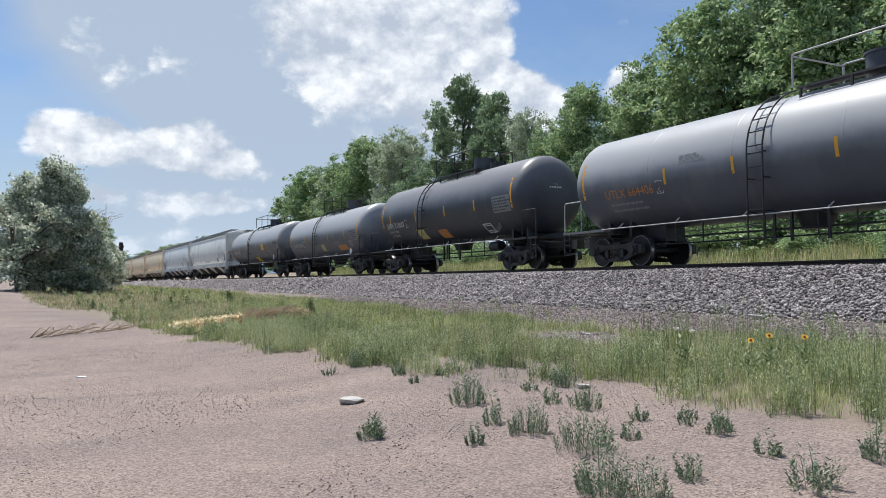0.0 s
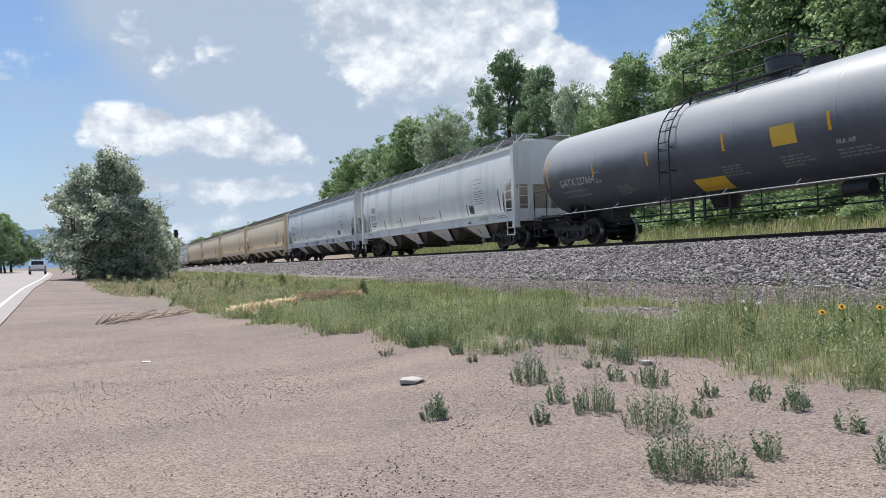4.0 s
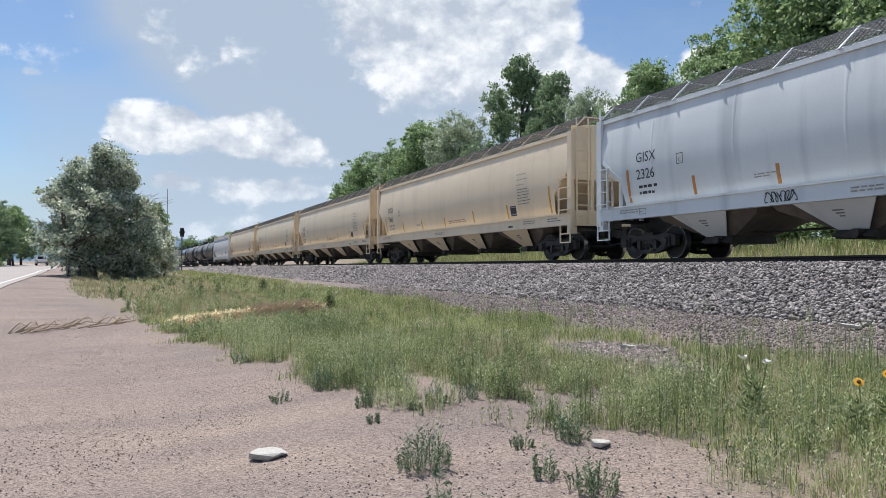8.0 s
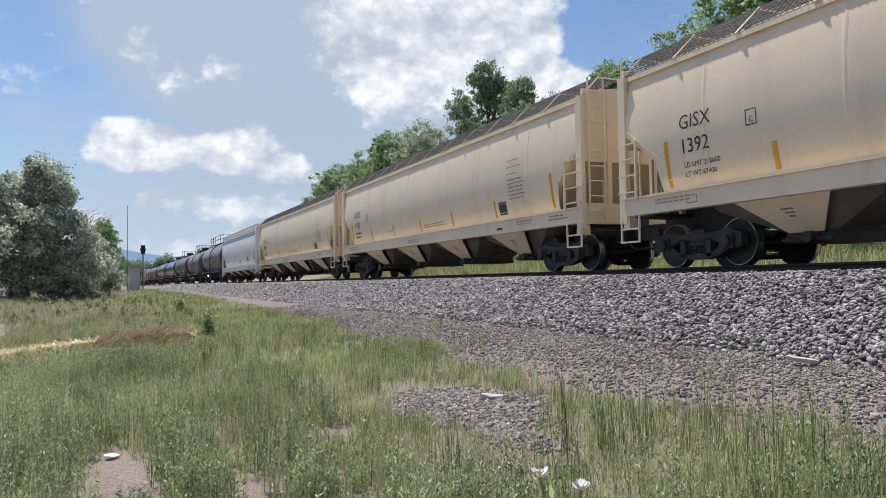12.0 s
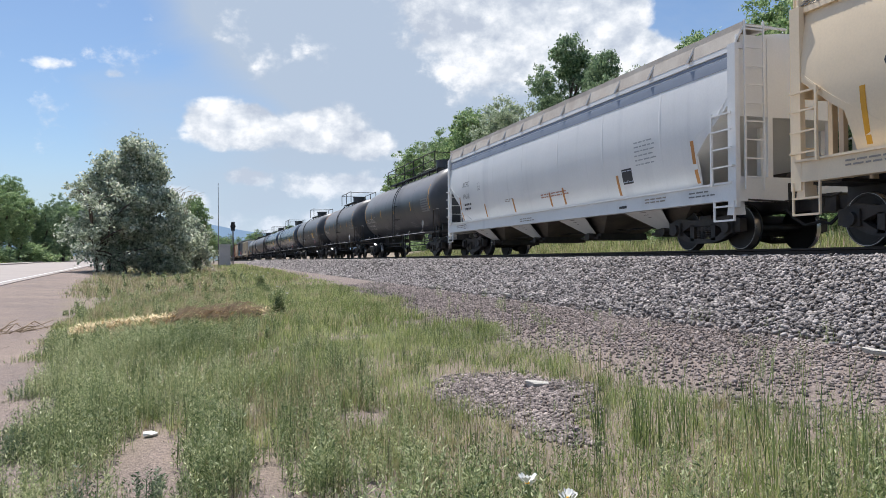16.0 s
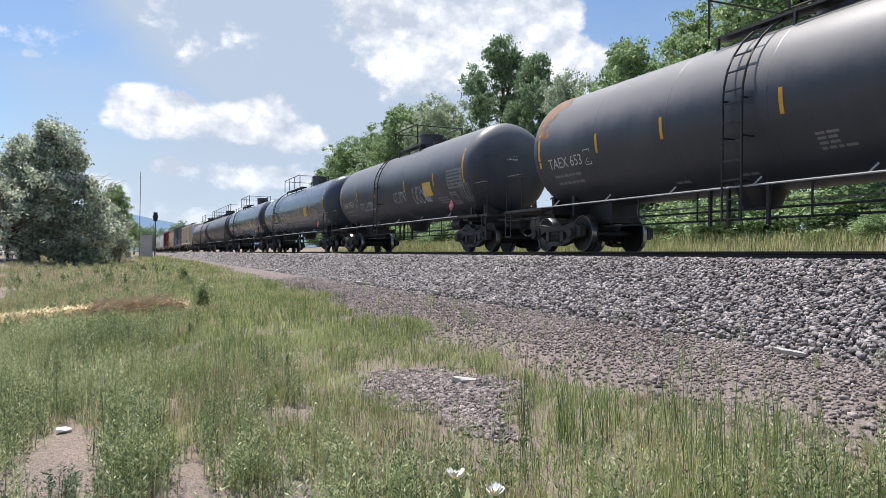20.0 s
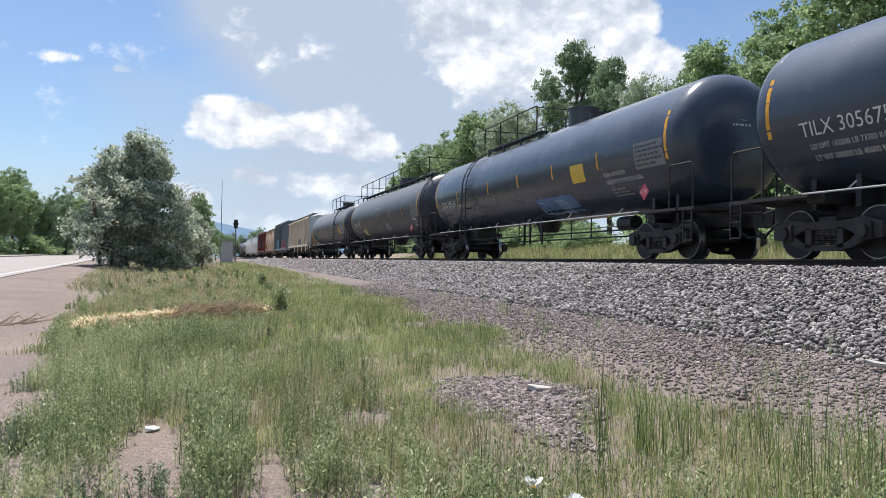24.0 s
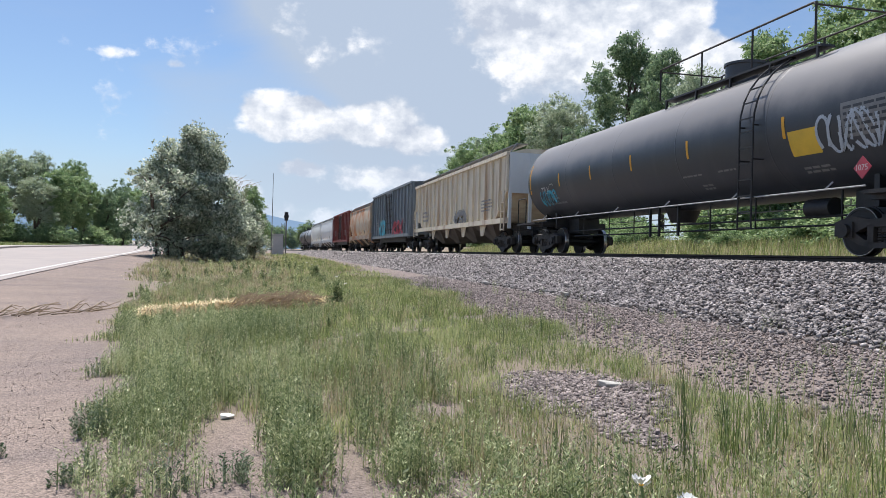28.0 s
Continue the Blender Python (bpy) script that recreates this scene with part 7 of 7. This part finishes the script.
def make_stones():
    sets = []
    for n, y0, y1, size in ((52000, -1, 16, 0.066), (38000, 16, 36, 0.082), (18000, 36, 75, 0.12), (8000, 75, 150, 0.22)):
        x, y = rng.uniform(-4.9, -0.95, n), rng.uniform(y0, y1, n)
        k = rng.uniform(0, 1, n) < smooth01((x + 5.0) / 0.9) + 0.15
        x, y = x[k], y[k]
        sets.append(stones_at(x + bend(y), y, bed_z(x) + rng.uniform(-0.03, 0.045, len(x)), size * rng.uniform(0.45, 1.5, len(x))))
    tagged(part("ballast_stones", big_mesh("ballast_stones", *joined(sets), M["stone"]), None, ballast_bed, "loose crushed grey stone"), kind="stuff")
    # the stones nearest the lot lie singly
    shapes = [big_mesh("stone", v, f, M["stone_piece"]) for v, f in CHIPS]
    r = random.Random(8)
    for k in range(300):
        x, y = r.uniform(-5.0, -3.6), r.uniform(3.0, 12.0)
        ob = new("stone", shapes[k % len(shapes)])
        ob.parent = ballast_bed
        s = r.uniform(0.05, 0.1)
        ob.matrix_basis = Matrix.LocRotScale((x, y, float(bed_z(x)) + 0.03), Euler((r.uniform(0, 6), r.uniform(0, 6), r.uniform(0, 6))), (s, s, s))
    # finer spill at the foot of the shoulder, and in the bare patch
    x, y = scatter(60000, -7.6, -4.3, -1.0, 30, lambda x, y: 0.3 + 0.7 * smooth01((x + 7.6) / 2.2))
    a = stones_at(x, y, land(x, y) + 0.008, 0.032 * rng.uniform(0.4, 1.6, len(x)) * np.where(rng.uniform(0, 1, len(x)) < 0.06, 1.9, 1))
    x, y = rng.uniform(-9.6, -8.0, 9000), rng.uniform(4.9, 8.2, 9000)
    far = np.minimum(np.hypot((x + 8.8) / 0.62, (y - 6.85) / 1.1), np.hypot((x + 9.03) / 0.2, (y - 5.5) / 0.7)) + 0.25 * wave(x, y, 3.1, 0.7)
    k = (far < 1.15) & (rng.uniform(0, 1, len(x)) < 1.3 - 0.6 * far)
    x, y = x[k], y[k]
    b = stones_at(x, y, land(x, y) + 0.004, 0.036 * rng.uniform(0.4, 1.7, len(x)))
    tagged(new("spilled_stone", big_mesh("spilled_stone", *joined([a, b]), M["stone_brown"])), "small brownish grey stones spilled below the track bed", "gravel", kind="stuff")
    # pebbles on the lot
    x, y = scatter(60000, -19, -10.5, -3, 22, lambda x, y: np.clip(1.15 - np.hypot(x + 14, y - 2) / 16, 0.05, 1) * (1 - 0.8 * growth(x, y)))
    tagged(new("lot_gravel", big_mesh("lot_gravel", *stones_at(x, y, land(x, y) + 0.002, 0.0105 * rng.uniform(0.4, 1.7, len(x))), M["pebble"])), "fine pinkish gravel scattered over the lot", "gravel", kind="stuff")


make_grass()
make_weeds()
make_stones()


def flat_stone(name, label, x, y, sx, sy, sz, turn, lift=0.0):
    """A low slab or scrap with broken corners."""
    r = random.Random(hash_seed(x, y))
    bm = bmesh.new()
    for k in range(26):
        a = r.uniform(0, 6.28)
        q = r.uniform(0.78, 1.0)
        bm.verts.new((0.5 * q * math.cos(a) + r.uniform(-0.05, 0.05), 0.5 * q * math.sin(a) + r.uniform(-0.05, 0.05), r.choice((-0.4, 0.22, 0.36)) + r.uniform(-0.1, 0.1)))
    hull = bmesh.ops.convex_hull(bm, input=bm.verts)
    bmesh.ops.delete(bm, geom=[g for g in hull["geom_interior"] if isinstance(g, bmesh.types.BMVert)], context="VERTS")
    me = bpy.data.meshes.new(name)
    bm.to_mesh(me)
    bm.free()
    me.materials.append(M["petal" if name == "paper_scrap" else "rock"])
    ob = tagged(new(name, me), label, "stone" if name == "pale_stone" else "litter")
    ob.matrix_basis = Matrix.LocRotScale((x, y, float(land(x, y)) + sz * 0.3 + lift), Euler((0.06, 0.10, radians(turn))), (sx, sy, sz))


def hash_seed(x, y):
    return int(abs(x * 131 + y * 57)) + 3


flat_stone("pale_stone", "flat pale stone lying on the gravel lot", -13.77, 4.13, 0.30, 0.24, 0.075, 20)
flat_stone("pale_stone", "flat pale stone at the foot of the ballast", -5.2, 6.25, 0.36, 0.13, 0.06, -68, 0.05)
flat_stone("pale_stone", "pale stone below the ballast shoulder", -4.7, 17.0, 0.3, 0.2, 0.12, 10, 0.06)
flat_stone("pale_stone", "pale stone below the ballast shoulder", -4.9, 22.65, 0.34, 0.2, 0.1, 40, 0.05)
flat_stone("paper_scrap", "crumpled white paper scrap on bare dirt", -11.8, 6.8, 0.13, 0.1, 0.05, 35)
flat_stone("paper_scrap", "small white paper scrap on the gravel", -16.2, 8.2, 0.14, 0.08, 0.03, 15)
flat_stone("pale_stone", "tan stone in the bare gravel patch", -8.45, 7.0, 0.28, 0.16, 0.06, 15)
flat_stone("pale_stone", "pale stone half hidden by weeds", -11.6, 3.02, 0.24, 0.15, 0.05, 60)


def make_straw():
    pile = thing("straw_pile", "low drift of dry yellow straw on the verge", "straw")

    def middle(t):
        return -13.75 + 3.45 * t, 16.5 + 1.1 * np.minimum(t, 0.42) / 0.42 * 0.6 + 0.05 * np.sin(9 * t)

    rings = []
    for t in np.linspace(0, 1, 34):
        cx, cy = middle(t)
        w = (0.95 - 0.6 * t + 0.12 * math.sin(t * 11) + 0.1 * noise.noise(Vector((t * 9, 2.1, 0)))) * min(1, 6 * t + 0.15, 6 * (1 - t) + 0.1)
        h = (0.10 + 0.07 * t + 0.16 * noise.noise(Vector((t * 11, 5.3, 0)))) * min(1, 5 * t + 0.1, 5 * (1 - t) + 0.1)
        rings.append([(cx + 0.2 * u * w, cy + u * w, float(land(cx, cy)) - 0.03 + h * (1 - u * u) ** 0.8) for u in np.linspace(-1, 1, 9)])
    part("straw_mound", Mesh(True).loft(rings, closed=False, caps=False), M["straw"], pile)
    n = 16000
    t = rng.uniform(0, 1, n)
    mx, my = middle(t)
    u = rng.normal(0, 0.6, n) * (1 - 0.5 * t)
    x, y = mx + rng.normal(0, 0.1, n), my + u
    z = land(x, y) + np.clip((0.12 + 0.06 * t) * (1 - (u / (0.95 - 0.6 * t)) ** 2), 0.015, 1) * rng.uniform(0.6, 1.35, n)
    a = rng.uniform(0, 6.28, n)
    l = rng.uniform(0.08, 0.25, n)
    d = np.stack([np.cos(a) * l, np.sin(a) * l, rng.normal(0, 0.04, n)], 1)
    s = np.stack([-np.sin(a), np.cos(a), np.zeros(n)], 1) * 0.007
    p = np.stack([x, y, z], 1)
    v = np.stack([p - s, p + s, p + d + s, p + d - s], 1).reshape(-1, 3)
    i = np.arange(n)[:, None] * 4
    tagged(part("straw", big_mesh("straw", v, np.concatenate([i + [0, 1, 2], i + [0, 2, 3]], 1).reshape(-1, 3), M["straw"]), None, pile), kind="stuff")


def make_brush(name, label, cx, cy, rx, ry, turn, count, high):
    brush = thing(name, label, "brushwood")
    r = random.Random(int(cx * 10))
    for k in range(count):
        u, w = r.uniform(-1, 1), r.uniform(-1, 1)
        a = radians(turn)
        x, y = cx + u * rx * math.cos(a) - w * ry * math.sin(a), cy + u * rx * math.sin(a) + w * ry * math.cos(a)
        z = float(land(x, y)) + 0.01
        b = a + r.uniform(-0.7, 0.7)
        l = r.uniform(0.4, 1.0)
        part("twig", Mesh(True).tube([(x, y, z), (x + l * 0.5 * math.cos(b), y + l * 0.5 * math.sin(b), z + r.uniform(0.02, high)), (x + l * math.cos(b + 0.2), y + l * math.sin(b + 0.2), z + r.uniform(0, high))], 0.014, 5, 0.005), M["deadwood"], brush)


make_straw()
make_brush("brush_pile", "tangled heap of dry brown twigs beside straw", -11.6, 16.95, 0.75, 0.35, 5, 170, 0.4)
make_brush("fallen_branch", "dead branch with twigs lying on the lot", -16.0, 16.9, 1.5, 0.25, 48, 40, 0.22)


def make_poppy(x, y, blooms, high, many=16):
    t = thing("prickly_poppy", "grey-green prickly poppy with white papery flowers", "plant", "poppies in the verge", at=(x, y, float(land(x, y)) - 0.01))
    n = many
    a, r = rng.uniform(0, 6.28, n), rng.uniform(0, 0.12, n)
    (v1, f1), (v2, f2) = stalks(r * np.cos(a), r * np.sin(a), np.zeros(n), high * rng.uniform(0.5, 0.95, n), 18, 0.035, 0.14)
    part("stalk", big_mesh("stems", v1, f1, M["weed"]), None, t)
    part("leaves", big_mesh("leaves", v2, f2, M["weed"]), None, t)
    for bx, by, bz in blooms:
        part("flower_stalk", Mesh(True).tube([(0, 0, 0), (bx * 0.6, by * 0.6, bz * 0.6), (bx, by, bz)], 0.006, 5), M["weed"], t)
        fl = Mesh(True)
        for k in range(6):
            b, wob = k * 1.047 + bx * 40, 0.006 * math.sin(k * 2.6)
            grid = []
            for q in (0.1, 0.4, 0.7, 0.9, 1.0):
                r, spread = 0.034 * q, 0.66 * math.sin(min(q * 1.25, 1.45)) * (1 if q < 0.95 else 0.72)
                grid.append([(bx + r * math.cos(b + spread * u), by + r * math.sin(b + spread * u), bz + 0.026 * q * q + (k % 2) * 0.003 + wob * q + 0.004 * q * math.sin(u * 7 + k)) for u in (-1, -0.5, 0, 0.5, 1)])
            fl.loft(grid, closed=False, caps=False)
        bloom = part("flower", fl, M["petal"], t, "white papery flower")
        part("flower_centre", Mesh(True).disc((bx, by, bz + 0.008), 0.008, 0.012, 2, 10, 0.005), M["sun_petal"], bloom)


make_poppy(-10.2, 2.98, ((-0.08, 0.04, 0.49), (0.0, -0.12, 0.47)), 0.46)
make_poppy(-9.85, 18.05, ((-0.02, -0.05, 0.62), (0.2, 0.1, 0.46)), 0.6, 70)
make_poppy(-9.35, 32.0, ((-0.35, 0, 0.62), (0.0, 0.1, 0.68), (0.3, -0.05, 0.62), (0.1, -0.1, 0.5), (-0.15, 0.1, 0.55)), 0.6, 80)


def make_sunflower(x, y, z):
    zz = float(land(x, y))
    t = thing("sunflower", "small wild sunflower with yellow petals", "plant", "sunflowers in the verge", at=(x, y, zz))
    h = z - zz
    part("flower_stalk", Mesh(True).tube([(0.04, 0.03, 0), (0.02, 0, h * 0.6), (0, 0, h)], 0.006, 5), M["weed"], t)
    n = 10
    (v1, f1), (v2, f2) = stalks(rng.normal(0, 0.05, n), rng.normal(0, 0.05, n), np.zeros(n), h * rng.uniform(0.4, 0.8, n), 12, 0.035, 0.12)
    part("leaves", big_mesh("leaves", np.concatenate([v1, v2]), np.concatenate([f1, f2 + len(v1)]), M["weed"]), None, t)
    face = Vector((-0.45, -0.6, 0.65)).normalized()
    side = face.cross((0, 0, 1)).normalized()
    up = side.cross(face)
    o = Vector((0, 0, h))
    pm = Mesh(False)
    for k in range(14):
        a = k * 2 * math.pi / 14
        d = side * math.cos(a) + up * math.sin(a)
        e = side * -math.sin(a) + up * math.cos(a)
        pm.add([o + d * 0.010, o + d * 0.024 + e * 0.008, o + d * 0.038, o + d * 0.024 - e * 0.008], [(0, 1, 2, 3)])
    part("petals", pm, M["sun_petal"], t)
    part("flower_head", Mesh(True).tube([o - face * 0.004, o + face * 0.01], 0.016, 12, 0.011), M["seed_head"], t)


make_sunflower(-10.07, 2.17, -1.04)
make_sunflower(-9.80, 2.16, -1.00)
make_sunflower(-9.45, 2.0, -1.02)


def make_signal():
    """Trackside signal and relay cabinet far down the line."""
    z = float(land(-8.6, 110))
    cab = thing("relay_cabinet", "light grey steel relay cabinet beside the track", "cabinet", at=(-9.15, 110, z))
    part("body", Mesh().box(-0.75, 0.75, -0.6, 0.6, 0, 2.9, 0.02), M["box"], cab)
    part("roof", Mesh().box(-0.82, 0.82, -0.68, 0.68, 2.9, 3.0, 0.03), M["box"], cab)
    part("door", Mesh().box(-0.6, 0.6, -0.64, -0.6, 0.2, 2.7, 0.005), M["box"], cab)
    sg = thing("railway_signal", "black railway signal head on a steel mast", "signal", at=(-8.05, 110, z))
    part("mast", Mesh(True).tube([(0, 0, 0), (0, 0, 5.6)], 0.09, 10), M["grate"], sg)
    part("head", Mesh(True).disc((0, -0.15, 5.5), 0.36, 0.14, 1, 20).box(-0.26, 0.26, -0.25, 0.1, 4.9, 6.1), M["black"], sg)
    for zz in (5.15, 5.5, 5.85):
        part("lens_hood", Mesh(True).disc((0, -0.36, zz), 0.13, 0.22, 1, 12), M["black"], sg)
    la = Mesh()
    for x in (-0.65, -0.25):
        la.bar((x, -0.1, 0), (x, -0.1, 4.6), 0.05)
    for k in range(13):
        la.bar((-0.65, -0.1, 0.4 + 0.33 * k), (-0.25, -0.1, 0.4 + 0.33 * k), 0.04)
    part("ladder", la, M["grate"], sg)
    po = thing("pole", "tall thin grey pole beside the cabinet", "pole", at=(-10.0, 110, z))
    part("shaft", Mesh(True).tube([(0, 0, 0), (0, 0, 11.5)], 0.07, 8, 0.03), M["grate"], po)
    return sg


make_signal()


def make_pickup():
    p = thing("pickup_truck", "white pickup truck driving away on the road", "truck")
    prof = [(-2.75, 0.55), (-2.75, 1.12), (-0.95, 1.14), (-0.55, 1.78), (0.75, 1.80), (1.35, 1.18), (2.65, 1.05), (2.75, 0.6), (2.6, 0.42), (-2.6, 0.42)]
    body = Mesh(True)
    body.loft([[(x * (0.86 if z > 1.3 else 1.0), y, z) for y, z in prof] for x in (-0.98, -0.9, 0.9, 0.98)])
    part("body", body, M["truck_white"], p)
    part("rear_window", Mesh().add([(-0.72, -0.945, 1.22), (0.72, -0.945, 1.22), (0.68, -0.60, 1.72), (-0.68, -0.60, 1.72)], [(0, 1, 2, 3)]), M["glass_dark"], p)
    part("tailgate", Mesh().box(-0.8, 0.8, -2.79, -2.75, 0.66, 1.1, 0.005), M["truck_white"], p)
    part("bumper", Mesh().box(-0.95, 0.95, -2.92, -2.74, 0.45, 0.62, 0.02), M["grate"], p)
    part("plate", Mesh().box(-0.16, 0.16, -2.94, -2.92, 0.48, 0.6), M["ink_white"], p)
    for x in (-0.88, 0.88):
        part("tail_lamp", Mesh().box(x - 0.08, x + 0.08, -2.79, -2.74, 0.7, 1.08, 0.005), M["tail"], p)
        part("mirror", Mesh().box(x * 1.15 - 0.1, x * 1.15 + 0.1, 0.75, 0.85, 1.15, 1.38, 0.02), M["truck_white"], p)
        for y in (-1.75, 1.8):
            w = part("wheel", Mesh(True).disc((0, 0, 0), 0.39, 0.26, 0, 24), M["rubber"], p, at=(x, y, 0.39))
            part("rim", Mesh(True).disc((math.copysign(0.12, x), 0, 0), 0.23, 0.04, 0, 16), M["grate"], w)
    return p


pickup = make_pickup()


# the train surges a little on its couplers: how far it lags behind an even pace
LAG_T = [0, 0.5, 8.5, 9, 10, 11, 12, 15.5, 16, 16.5, 17, 17.5, 28]
LAG_Y = [-0.8, 0, 0, 0.3, 0.1, 0.2, 0, 0, 1.0, 0.3, -0.2, 0, 0]


def motions():
    """The cars roll by along the track's slight bend, their wheels turn, and a pickup drives off."""
    for car, y0 in cars:
        rows = []
        for t in [k * 0.5 for k in range(57)]:
            y = y0 - SPEED * t + float(np.interp(t, LAG_T, LAG_Y))
            turn = math.degrees(math.atan(2 * max(y, 0) / 22000.0))
            rows.append((t, pose(float(bend(y)), y, 0, 0, 0, turn)))
        walk(car, rows)
    step = 1 / FPS
    turn = math.degrees(SPEED * step / 0.457)
    for wheelset, y in spinning:
        walk(wheelset, [(k * step, pose(0, y, 0.457, turn * k, 0, 0)) for k in range(int(28 * FPS) + 1)])
    rows = []
    for k in range(29):
        t = float(k)
        y = 56.0 + 13.0 * t
        x0, x1 = float(road_x(y - 2)), float(road_x(y + 2))
        z0, z1 = float(land(x0, y - 2)), float(land(x1, y + 2))
        rows.append((t, pose((x0 + x1) / 2 + float(np.interp(t, [0, 3, 4, 7, 9], [-1.9, -1.8, -1.2, 0.4, -1.8])), y, (z0 + z1) / 2 + 0.035, math.degrees(math.atan2(z1 - z0, 4)), 0, -math.degrees(math.atan2(x1 - x0, 4)))))
    walk(pickup, rows)


motions()
